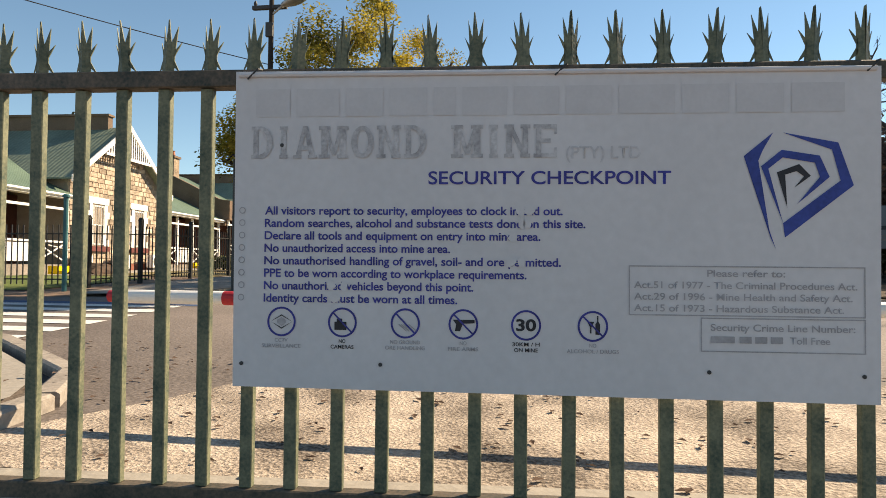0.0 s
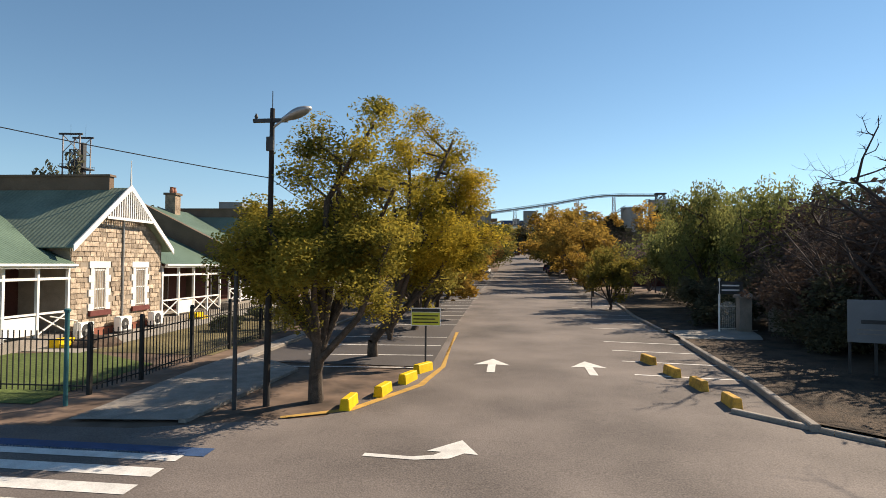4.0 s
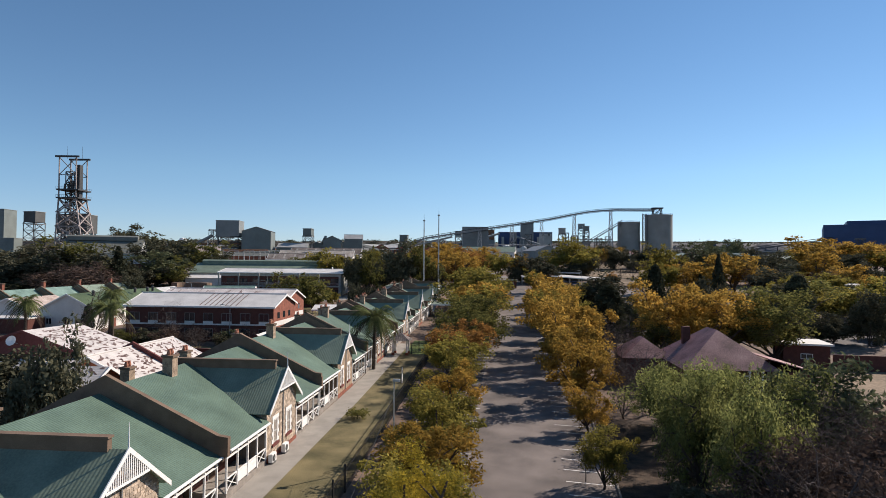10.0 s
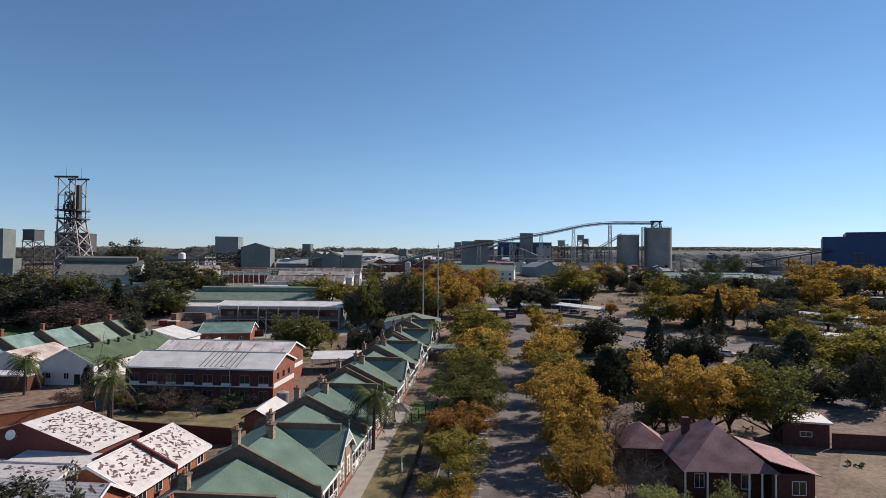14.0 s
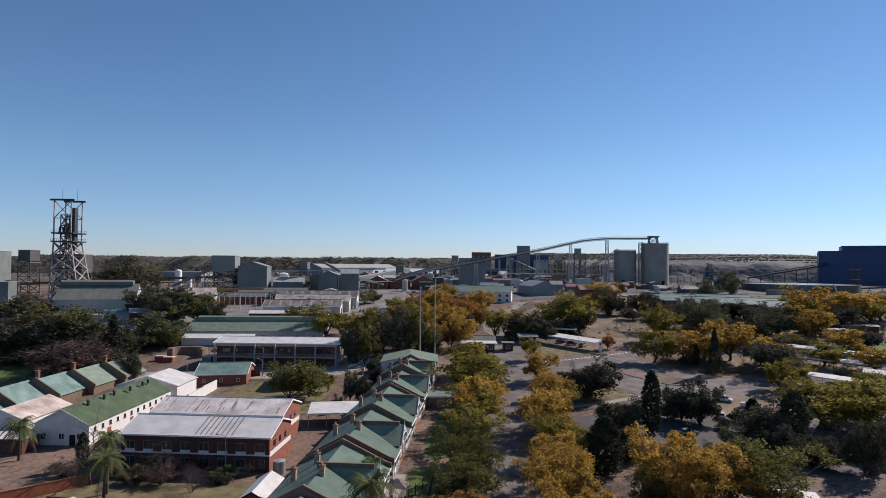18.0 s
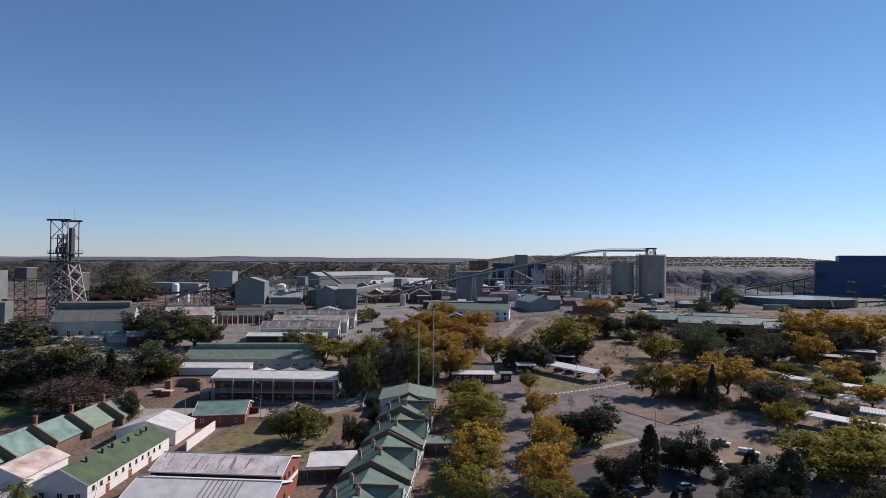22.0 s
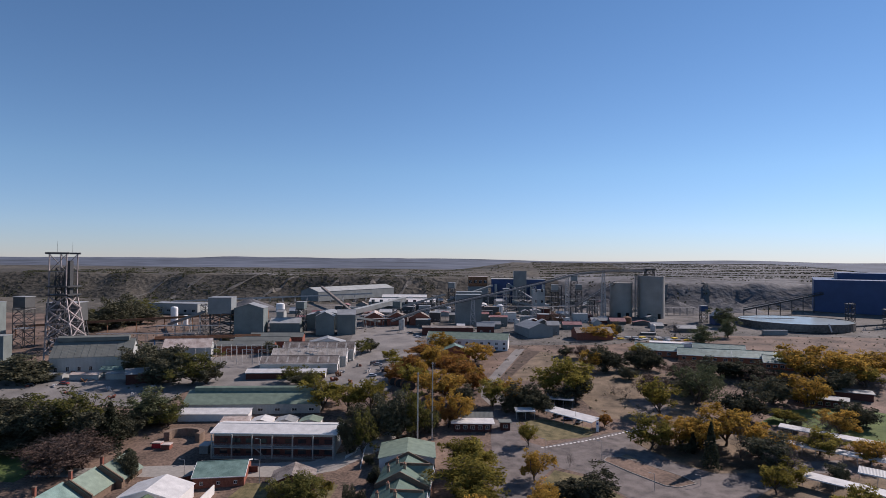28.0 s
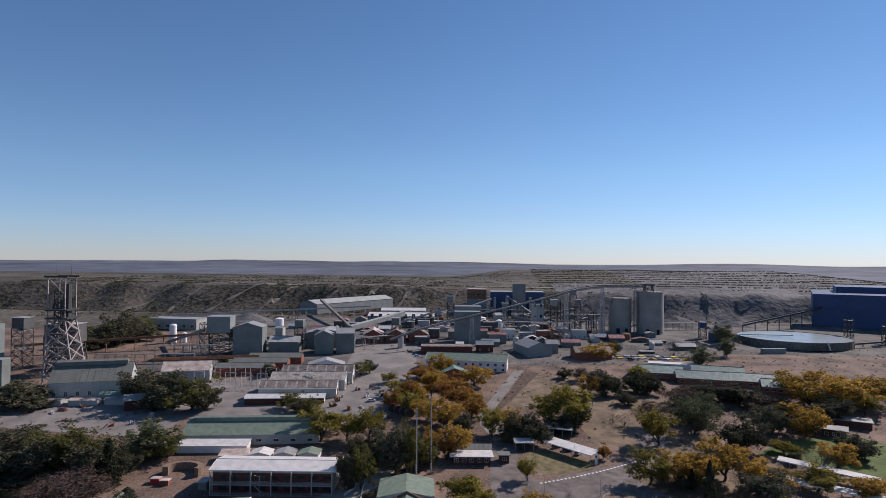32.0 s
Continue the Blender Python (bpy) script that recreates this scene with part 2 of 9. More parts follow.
M["leaf_gold"] = leafmat("golden_autumn_leaves", (0.22, 0.15, 0.034), (0.41, 0.25, 0.055))
M["leaf_mix"] = leafmat("yellowing_green_leaves", (0.1, 0.112, 0.032), (0.28, 0.222, 0.05))
M["leaf_avenue"] = leafmat("feathery_green_leaves", (0.066, 0.09, 0.028), (0.34, 0.26, 0.045))
M["leaf_avenue_gold"] = leafmat("feathery_yellow_leaves", (0.15, 0.15, 0.03), (0.5, 0.36, 0.045))
M["leaf_green"] = leafmat("green_leaves", (0.06, 0.078, 0.026), (0.16, 0.145, 0.045))
M["leaf_dark"] = leafmat("dark_evergreen_leaves", (0.052, 0.056, 0.04), (0.118, 0.112, 0.068))
M["leaf_willow"] = leafmat("pale_willow_leaves", (0.11, 0.135, 0.042), (0.25, 0.25, 0.085))
M["leaf_conifer"] = leafmat("dark_conifer_needles", (0.03, 0.037, 0.025), (0.07, 0.074, 0.044))
M["leaf_grey"] = leafmat("grey_green_leaves", (0.075, 0.09, 0.045), (0.14, 0.15, 0.08))
M["leaf_brown"] = leafmat("brown_winter_leaves", (0.075, 0.05, 0.04), (0.13, 0.09, 0.07))
M["leaf_orange"] = leafmat("orange_brown_leaves", (0.17, 0.095, 0.03), (0.33, 0.165, 0.05))
M["leaf_scrub"] = leafmat("thorn_scrub_leaves", (0.035, 0.04, 0.022), (0.08, 0.08, 0.045))
M["frond"] = leafmat("palm_fronds", (0.05, 0.075, 0.025), (0.12, 0.13, 0.05))

# ---- building blocks ----


def box(bm, x0, x1, y0, y1, z0, z1):
    v = [bm.verts.new(p) for p in ((x0, y0, z0), (x1, y0, z0), (x1, y1, z0), (x0, y1, z0), (x0, y0, z1), (x1, y0, z1), (x1, y1, z1), (x0, y1, z1))]
    for q in ((3, 2, 1, 0), (4, 5, 6, 7), (0, 1, 5, 4), (1, 2, 6, 5), (2, 3, 7, 6), (3, 0, 4, 7)):
        bm.faces.new([v[i] for i in q])
    return bm


def prism(bm, pts, along, fixed="y"):
    """A closed outline pts of (a, z), carried from along[0] to along[1] on the axis fixed."""
    def at(a, z, w):
        return (a, w, z) if fixed == "y" else (w, a, z)
    lo, hi = ([bm.verts.new(at(a, z, w)) for a, z in pts] for w in along)
    n = len(pts)
    bm.faces.new(lo)
    bm.faces.new(hi[::-1])
    for i in range(n):
        bm.faces.new((lo[i], hi[i], hi[(i + 1) % n], lo[(i + 1) % n]))
    return bm


def rod(bm, p, q, r0, r1=None, n=6):
    p, q = Vector(p), Vector(q)
    d = (q - p).normalized()
    s = d.orthogonal().normalized()
    u = d.cross(s)
    r1 = r0 if r1 is None else r1
    a, b = [], []
    for i in range(n):
        k = 2 * math.pi * i / n
        w = s * math.cos(k) + u * math.sin(k)
        a.append(bm.verts.new(p + w * r0))
        b.append(bm.verts.new(q + w * r1))
    for i in range(n):
        bm.faces.new((a[i], a[(i + 1) % n], b[(i + 1) % n], b[i]))
    bm.faces.new(a[::-1])
    bm.faces.new(b)
    return bm


def beam(bm, p, q, w, h=None):
    """A square bar from p to q."""
    return rod(bm, p, q, w * 0.7, (h or w) * 0.7, 4)


def lathe(bm, prof, n=32, x=0, y=0):
    rings = [[bm.verts.new((x + r * math.cos(2 * math.pi * i / n), y + r * math.sin(2 * math.pi * i / n), z)) for i in range(n)] for r, z in prof]
    for a, b in zip(rings, rings[1:]):
        for i in range(n):
            bm.faces.new((a[i], a[(i + 1) % n], b[(i + 1) % n], b[i]))
    bm.faces.new(rings[0][::-1])
    bm.faces.new(rings[-1])
    return bm


def B():
    return bmesh.new()


def part(name, bm, material, parent=None, label="", smooth=False):
    me = bpy.data.meshes.new(name)
    bmesh.ops.recalc_face_normals(bm, faces=bm.faces)
    bm.to_mesh(me)
    bm.free()
    me.materials.append(material)
    if smooth:
        me.shade_smooth()
    ob = new(name, me)
    if parent:
        ob.parent = parent
    if label:
        ob["label"] = label
    return ob


def twin(ob, m):
    """Another object on the same mesh under the same parent."""
    o = ob.copy()
    scene.collection.objects.link(o)
    o.parent = ob.parent
    o.matrix_local = m
    return o


def thing(name, label, category, x, y, z=None, rz=0.0, group="", kind=""):
    e = new(name)
    e.matrix_world = pose(x, y, ground_z(x, y) if z is None else z, 0, 0, rz)
    return tagged(e, label, category, group, kind)


# ---- the lie of the land ----
RISE = ((-60, -0.6), (-5, -0.56), (4.6, -0.54), (18, 0), (81, 1.0), (166, 2.6), (204, 5), (275, 10), (315, 13.4), (364, 17), (515, 23), (640, 26), (6000, 26))


def ground_z(x, y):
    for (a, p), (b, q) in zip(RISE, RISE[1:]):
        if y <= b:
            return p + (q - p) * max(0.0, (y - a)) / (b - a)
    return 26.0
# ---- ground ----
M["gravel_apron"] = mat("exposed_aggregate", (0.13, 0.098, 0.078), 0.95, 0.6, 1.6, 42, 1.0, col2=(0.34, 0.285, 0.235), depth=0.02)


def land(x, y):
    """Height of the natural ground: the gentle rise, then the old dumps and far plains beyond the works."""
    z = ground_z(x, y)
    if y > 600:
        dip = max(0.0, min(1.0, (y - 610) / 140))
        left = max(0.0, min(1.0, (y - 755 - 0.03 * abs(x + 200) - 14 * noise.noise((x * 0.008, 0, 6))) / 70))
        zl = 26 - 15 * dip + 36 * left + 2.0 * noise.noise((x * 0.012, y * 0.02, 0)) * left
        r1 = max(0.0, min(1.0, (y - 765 + 0.06 * (x - 200) - 10 * noise.noise((x * 0.03, 0, 8))) / 46))
        r2 = max(0.0, min(1.0, (y - 880) / 460)) * 9
        r2 = (math.floor(r2) + min(1.0, (r2 % 1) * 3)) / 9
        zr = 26 - 12 * dip + 32 * r1 + 19 * r2 + 1.5 * noise.noise((x * 0.01, y * 0.015, 3)) * r1
        k = max(0.0, min(1.0, (x + 130) / 130))
        z = zl * (1 - k) + zr * k
        gul = abs(noise.noise((x * 0.02 + y * 0.012, y * 0.003, 7))) + 0.4 * abs(noise.noise((x * 0.06, y * 0.01, 2)))
        face = max(0.0, 1 - abs(y - (800 if x < 0 else 790)) / 75)
        z -= 30 * (0.35 - min(0.35, gul)) * face
        if x > 60:
            rib = abs(noise.noise((x * 0.045 - y * 0.02, y * 0.004, 11)))
            z -= 16 * (0.4 - min(0.4, rib)) * face * min(1.0, (x - 60) / 80)
        if x > 560:
            z = z + (34 - z) * min(1.0, (x - 560) / 300)
        far = max(0.0, min(1.0, (y - 1450) / 700))
        z = z * (1 - far) + far * (24 + 10 * noise.noise((x * 0.0012, y * 0.002, 1)))
        z += max(0.0, (y - 2400) / 2400) * 44 + max(0.0, (y - 3300) / 1500) * 9 * noise.noise((x * 0.0016, 0, 5))
    return z


def spread(a, b, step):
    n = max(1, round((b - a) / step))
    return [a + (b - a) * i / n for i in range(n + 1)]


xs = spread(-4700, -700, 250)[:-1] + spread(-700, 700, 20)[:-1] + spread(700, 4700, 250)
ys = sorted(set(spread(-4700, -60, 400) + [a for a, _ in RISE[:-1]] + spread(18, 600, 40) + spread(600, 900, 8) + spread(900, 1450, 11) + spread(1450, 4780, 90)))
gm = bpy.data.meshes.new("ground")
gv = [(x, y, land(x, y)) for y in ys for x in xs]
w = len(xs)
gf = [(j * w + i, j * w + i + 1, (j + 1) * w + i + 1, (j + 1) * w + i) for j in range(len(ys) - 1) for i in range(w - 1)]
gm.from_pydata(gv, [], gf)
gm.materials.append(M["earth"])
gm.materials.append(M["veld"])
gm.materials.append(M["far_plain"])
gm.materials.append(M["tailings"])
# beyond 1500 m the ground takes the haze-coloured plain
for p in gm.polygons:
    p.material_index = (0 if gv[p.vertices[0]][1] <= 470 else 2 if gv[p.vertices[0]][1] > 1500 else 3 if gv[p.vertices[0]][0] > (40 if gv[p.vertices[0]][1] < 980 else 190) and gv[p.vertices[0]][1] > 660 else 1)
gm.shade_smooth()
ground = tagged(new("ground", gm), "dry brown earth and winter veld with old mine dumps", "ground", kind="structure")


def sheet(name, pts, material, lift, label, category, kind="structure", parent=None):
    """A flat outline draped on the ground."""
    bm = B()
    f = bm.faces.new([bm.verts.new((x, y, 0)) for x, y in pts])
    for y, _ in RISE:
        bmesh.ops.bisect_plane(bm, geom=bm.verts[:] + bm.edges[:] + bm.faces[:], plane_co=(0, y, 0), plane_no=(0, 1, 0))
    for v in bm.verts:
        v.co.z = ground_z(v.co.x, v.co.y) + lift
    bmesh.ops.triangulate(bm, faces=bm.faces)
    for fc in bm.faces:
        fc.normal_update()
        if fc.normal.z < 0:
            fc.normal_flip()
    me = bpy.data.meshes.new(name)
    bm.to_mesh(me)
    bm.free()
    me.materials.append(material)
    ob = new(name, me)
    if parent:
        ob.parent = parent
        return ob
    return tagged(ob, label, category, kind=kind)


def arc(cx, cy, r, a0, a1, n=12, ry=None):
    return [(cx + r * math.cos(radians(a0 + (a1 - a0) * i / n)), cy + (ry or r) * math.sin(radians(a0 + (a1 - a0) * i / n))) for i in range(n + 1)]


# the avenue, with the forecourt before the gate and the junction at its far end
road = sheet("road", [(-22, -2), (20, -2), (20, 10.5), (9.5, 12.5), (7.1, 16), (7.0, 46), (7.4, 130), (6, 178), (-6.5, 178), (-5.4, 130), (-4.4, 66), (-3.4, 30), (-3.0, 20), (-4.6, 13.8), (-8.5, 12.4), (-22, 11.5)], M["asphalt"], 0.03, "grey-brown asphalt avenue with worn patches", "road")
bays = sheet("parking_strip", [(-9.6, 20), (-3.0, 20), (-3.4, 30), (-4.4, 66), (-5.4, 130), (-10.6, 130), (-9.9, 66)], M["asphalt_dark"], 0.026, "worn dark asphalt parking strip under the trees", "parking strip")
sheet("junction", [(-7, 177.9), (-6.5, 200), (-8, 222), (-8, 262), (2, 262), (2.8, 222), (10.7, 216.3), (30.9, 229.4), (46.9, 239.2), (52, 250.3), (50.5, 275), (64, 283), (65, 262), (55, 238), (42, 225), (53, 207.5), (63.6, 201.5), (79, 206.5), (95.4, 212.5), (110, 216), (111, 206), (92, 203), (79.8, 194), (62, 176), (52, 168), (34, 176.9), (24.3, 193.4), (13.4, 199.1), (7, 186), (6, 177.9)], M["asphalt"], 0.024, "sunlit grey asphalt junction beyond the avenue", "road")
sheet("parking_court", [(11, 128), (30, 121), (60, 118), (84, 124), (92, 150), (66, 158), (61, 175), (52, 167.8), (34.2, 176), (28, 160), (12, 150)], M["asphalt_dark"], 0.018, "tree-shaded asphalt parking court", "parking court")
island = sheet("traffic_island", [(29.6, 206), (31, 208.8), (35.7, 210.4), (43.6, 204.2), (52.8, 195.6), (55.3, 191.1), (49, 187.5), (45.2, 188.4), (36.9, 197.1)], M["earth"], 0.16, "bare brown traffic island with a concrete kerb", "traffic island")
sheet("tree_lawn", [(7.6, 169.7), (9, 187), (13.2, 196.5), (23.9, 191.5), (33.6, 175.5), (21, 166.6), (9.3, 160)], M["lawn"], 0.028, "dry lawn round a dark spreading tree", "lawn")
sheet("cross_path", [(8.5, 157.5), (8.5, 160), (21, 166.5), (34.4, 175.8), (34.4, 173.2), (21.5, 164.2)], M["paving"], 0.033, "narrow pale concrete footpath", "path")
sheet("mine_road", [(-10, 262), (4, 262), (-2, 276), (-10.6, 284.6), (7.3, 372), (1.9, 372), (-15.5, 286.5), (-14, 272)], M["gravel"], 0.02, "pale gravel mine road", "road")
sheet("rail_strip", [(-10.2, 285), (-3.9, 298), (16, 366), (7.9, 368)], M["soil_dark"], 0.024, "brown cinder strip beside the mine road", "ground strip")
sheet("dry_field", [(-3.4, 297), (16.3, 366), (31.8, 355.4), (13.5, 304)], M["earth_pale"], 0.026, "tan dry grass strip by the mine road", "field")
sheet("entrance_yard", [(-86, 287.5), (-84.3, 335.8), (-87.5, 370), (-78.2, 404), (-59.7, 373), (-71, 350), (-65.9, 310), (-67.9, 281)], M["gravel"], 0.025, "pale concrete yard beside the warehouses", "yard")
sheet("works_yard", [(-92, 276), (-58, 276), (-52, 330), (-66, 420), (-60, 470), (-120, 470), (-104, 380), (-96, 330)], M["gravel"], 0.022, "pale concrete works yard", "yard")
sheet("substation_yard", [(-180, 262), (-96, 276), (-96, 330), (-132, 345), (-170, 330)], M["gravel"], 0.019, "pale dusty yard by the workshops", "yard")
sheet("salvage_yard", [(-330, 252), (-150, 240), (-150, 286), (-240, 300), (-340, 300)], M["gravel"], 0.021, "pale dusty salvage yard with scrap", "yard")
sheet("side_lane", [(-66, 182), (-56, 188), (-46, 206), (-38, 236), (-42, 238), (-52, 210), (-66, 194), (-108, 186), (-150, 178), (-150, 172), (-100, 178)], M["paving"], 0.023, "pale concrete service lane", "lane")
sheet("works_ground", [(-230, 340), (-60, 372), (60, 395), (140, 440), (300, 450), (330, 600), (-230, 600)], M["slag"], 0.015, "dark grey slag ground of the processing plant", "yard")
sheet("lawn", [(-16.2, 21), (-11.2, 21), (-12.8, 66), (-14.6, 108), (-19.6, 108), (-17.5, 66)], M["lawn"], 0.02, "dry patchy lawn strip beside the path", "lawn")
sheet("front_lawn", [(-30, 13.4), (-12.2, 13.9), (-12.2, 19), (-16.2, 21), (-18, 20.2), (-30, 19)], M["green_lawn"], 0.021, "short green lawn behind the fence", "lawn")
sheet("footpath", [(-18.6, 20.6), (-16.2, 20.6), (-17.5, 66), (-19.4, 108), (-21.6, 108), (-19.9, 66)], M["paving"], 0.026, "pale concrete footpath before the cottages", "path")
sheet("cottage_lawn", [(-18.6, 97), (-12.2, 97), (-12.6, 112), (-19.2, 112)], M["green_lawn"], 0.022, "green lawn square before the cottages", "lawn")
sheet("far_lawn", [(-18, 118), (-11, 118), (-12, 150), (-19, 150)], M["green_lawn"], 0.022, "green lawn square by the cottages", "lawn")
sheet("park_lawn", [(95, 250), (112, 268), (142, 277), (160, 262), (150, 236), (132, 232.5), (116.6, 239), (104.5, 248)], M["green_lawn"], 0.022, "green park lawn", "lawn")
sheet("yard_lawn", [(-84, 140), (-52, 146), (-52, 178), (-80, 176)], M["lawn"], 0.02, "dry lawn yard between brick houses", "lawn")
sheet("brick_yard_lawn", [(-82, 84), (-42, 85), (-42, 101), (-68, 96), (-82, 96)], M["lawn"], 0.021, "dry lawn strip before the brick block", "lawn")
sheet("garden_lawn", [(27, 58), (70, 58), (70, 70), (30, 69)], M["lawn"], 0.023, "patchy green garden lawn", "lawn")
sheet("sports_field", [(33, 69), (80, 72), (80, 91), (46, 93)], M["earth_pale"], 0.02, "tan dry grass field", "ground patch")
sheet("swamp_lawn", [(-190, 170), (-150, 168), (-150, 196), (-180, 200)], M["green_lawn"], 0.02, "rough green grass by the thicket", "grass")

sheet("garden_bed", [(7.28, 16.2), (9.7, 12.9), (12, 12.6), (40, 12), (40, 58), (7.4, 62)], M["soil_dark"], 0.02, "leaf-littered garden soil with tree shade in its colour", "garden soil")
# painted lines and arrows
marks = thing("road_marking", "white painted parking bay lines, worn", "road marking", 0, 0, 0, kind="structure")
for i in range(44):
    y = 19.2 + 2.45 * i
    xr = 6.85 + 0.004 * max(0, y - 46)
    if 27.5 < y < 31:
        continue
    sheet("bay_line", [(3.5, y + 0.42), (xr, y - 0.02), (xr, y + 0.1), (3.5, y + 0.54)], M["road_white"], 0.036, "", "", parent=marks)
    xl = -3.2 - 0.018 * (y - 20)
    sheet("bay_line", [(xl, y + 0.5), (xl - 4.6, y), (xl - 4.6, y + 0.12), (xl, y + 0.62)], M["road_white"], 0.036, "", "", parent=marks)
yl = thing("yellow_line", "worn yellow no-parking line curving round the kerb", "road marking", 0, 0, 0, kind="structure")
sheet("painted_line", [(-3.15, 29), (-2.98, 29), (-2.66, 20), (-2.95, 17.3), (-4.2, 14.6), (-5.6, 13.7), (-5.55, 13.55), (-4.05, 14.4), (-2.75, 17.2), (-2.5, 20)][::-1], M["road_yellow"], 0.037, "", "", parent=yl)


def arrow(name, label, x, y, rz, pts):
    t = tagged(new(name), label, "road arrow", group="road arrows", kind="structure")
    c, s = math.cos(radians(rz)), math.sin(radians(rz))
    sheet("painted_arrow", [(x + a * c - b * s, y + a * s + b * c) for a, b in pts], M["road_white"], 0.04, "", "", parent=t)


STRAIGHT = [(-0.13, -1.3), (0.13, -1.3), (0.13, 0.1), (0.6, 0.0), (0.0, 1.2), (-0.6, 0.0), (-0.13, 0.1)]
TURN = [(-2.2, -0.75), (-0.7, -0.75), (0.25, -0.45), (0.6, 0.05), (1.0, 0.0), (0.35, 1.2), (-0.5, 0.05), (-0.05, 0.05), (-0.25, -0.25), (-0.8, -0.5), (-2.2, -0.5)]
arrow("road_arrow", "white straight-ahead arrow painted on the asphalt", -1.0, 20.6, 1, STRAIGHT)
arrow("road_arrow", "white straight-ahead arrow painted on the asphalt", 2.2, 20.6, 1, STRAIGHT)
arrow("turn_arrow", "white curved turning arrow painted on the asphalt", -1.5, 11.8, -4, [(a * 0.68, b * 0.66) for a, b in TURN])
arrow("turn_arrow", "white curved turning arrow painted on the asphalt", -0.9, 8.1, 0, [(-1.7, 0.12), (-0.75, 0.45), (-0.8, 0.08), (-0.3, 0.12), (0.1, 0.55), (0.15, 0.06), (1.6, 0.06), (1.6, -0.06), (0.0, -0.08), (-0.2, -0.4), (-0.5, -0.06), (-0.8, -0.05), (-0.75, -0.2)][::-1])
zebra = thing("zebra_crossing", "white and blue striped crossing on the asphalt", "crossing", 0, 0, 0, kind="structure")
for i in range(6):
    y = 6.9 + i * 0.75
    sheet("stripe", [(-13.5, y), (-6.4, y), (-6.4, y + 0.4), (-13.5, y + 0.4)], M["road_white"], 0.038, "", "", parent=zebra)
M["road_blue"] = mat("blue_road_paint", (0.03, 0.07, 0.16), 0.8, 0.25, 3.0, 40, 0.2)
sheet("blue_stripe", [(-13.5, 10.95), (-6.0, 10.95), (-6.0, 11.4), (-13.5, 11.4)], M["road_blue"], 0.038, "", "", parent=zebra)


def kerb(name, label, pts, width=0.16, height=0.15, material=None, piece=1.0):
    t = thing(name, label, "kerb", 0, 0, 0, kind="structure")
    for (x0, y0), (x1, y1) in zip(pts, pts[1:]):
        L = math.hypot(x1 - x0, y1 - y0)
        n = max(1, round(L / piece))
        bm = B()
        bv = L / n
        prism(bm, [(0.0, -0.1), (width, -0.1), (width, height - 0.02), (width - 0.03, height), (0.03, height), (0.0, height - 0.02)], (0.006, bv - 0.006))
        first = None
        for i in range(n):
            k = i / n
            x, y = x0 + (x1 - x0) * k, y0 + (y1 - y0) * k
            dz = (ground_z(x1, y1) - ground_z(x0, y0)) / L
            m = pose(x, y, ground_z(x, y), math.degrees(math.atan(dz)), 0, math.degrees(math.atan2(y1 - y0, x1 - x0)) - 90)
            if first is None:
                first = part("kerb_stone", bm, material or M["kerb"], t)
                first.matrix_local = m
            else:
                twin(first, m)


kerb("kerb", "weathered concrete kerb along the avenue", [(6.75, 30.6), (6.65, 38), (7.05, 46), (7.2, 90), (7.4, 130)])
kerb("kerb", "broken concrete kerb along the shaded verge", [(6.25, 14.2), (6.5, 19.2), (6.75, 27.4)], 0.2, 0.2, None, 0.8)
kerb("kerb", "low concrete kerb closing the parking bay", [(9.6, 11.6), (7.3, 13.4), (5.95, 14.6), (5.0, 15.5)], 0.2, 0.13)
sheet("verge", [(6.4, 14.4), (9.8, 11.7), (20, 9), (20, 31), (11, 31), (10.4, 27.6), (6.95, 27.4), (6.68, 19.2)], M["litter"], 0.17, "leaf-littered soil verge with tree shade in its colour", "verge")
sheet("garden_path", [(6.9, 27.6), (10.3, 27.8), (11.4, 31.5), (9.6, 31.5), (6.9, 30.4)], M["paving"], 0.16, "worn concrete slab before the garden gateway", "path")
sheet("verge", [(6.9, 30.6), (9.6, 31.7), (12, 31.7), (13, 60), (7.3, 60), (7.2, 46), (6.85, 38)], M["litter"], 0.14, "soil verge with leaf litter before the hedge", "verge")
sheet("pavement", [(-10.25, 12.7), (-7.6, 13.0), (-7.1, 18.7), (-8.4, 19.7), (-9.75, 20.6), (-9.95, 30), (-10.35, 30)], M["kerb"], 0.07, "pale cracked concrete pavement along the railings", "pavement")
kerb("kerb", "broken rounded kerb of the pavement", [(-7.75, 13.0), (-7.25, 18.7), (-8.4, 19.7), (-9.6, 20.5)], 0.2, 0.09, None, 0.7)
kerb("kerb", "low concrete kerb by the tree strip", [(-9.6, 20), (-9.9, 66), (-10.6, 130)])
kerb("kerb", "rounded concrete kerb of the gate island", [(-3.5, 3.3), (-3.6, 4.1), (-4.1, 5.0), (-6.3, 6.6), (-14, 8.2)], 0.2, 0.15)
sheet("pavement", [(-22, 3.0), (-3.6, 3.2), (-3.75, 4.1), (-4.25, 4.95), (-6.35, 6.5), (-14, 8.1), (-22, 8.2)], M["paving"], 0.12, "worn concrete pavement by the gate", "pavement")
sheet("gate_apron", [(-9, 2.9), (9, 3.0), (9, 5.2), (3, 5.9), (-2.4, 5.4), (-3.4, 3.4)], M["gravel_apron"], 0.036, "cracked gravelly concrete apron behind the gate", "apron")
kerb("kerb", "concrete kerb of the traffic island", [(29.6, 206), (31, 208.8), (35.7, 210.4), (43.6, 204.2), (52.8, 195.6), (55.3, 191.1), (49, 187.5), (45.2, 188.4), (36.9, 197.1), (29.6, 206)], 0.3, 0.22, M["paving"], 2.0)
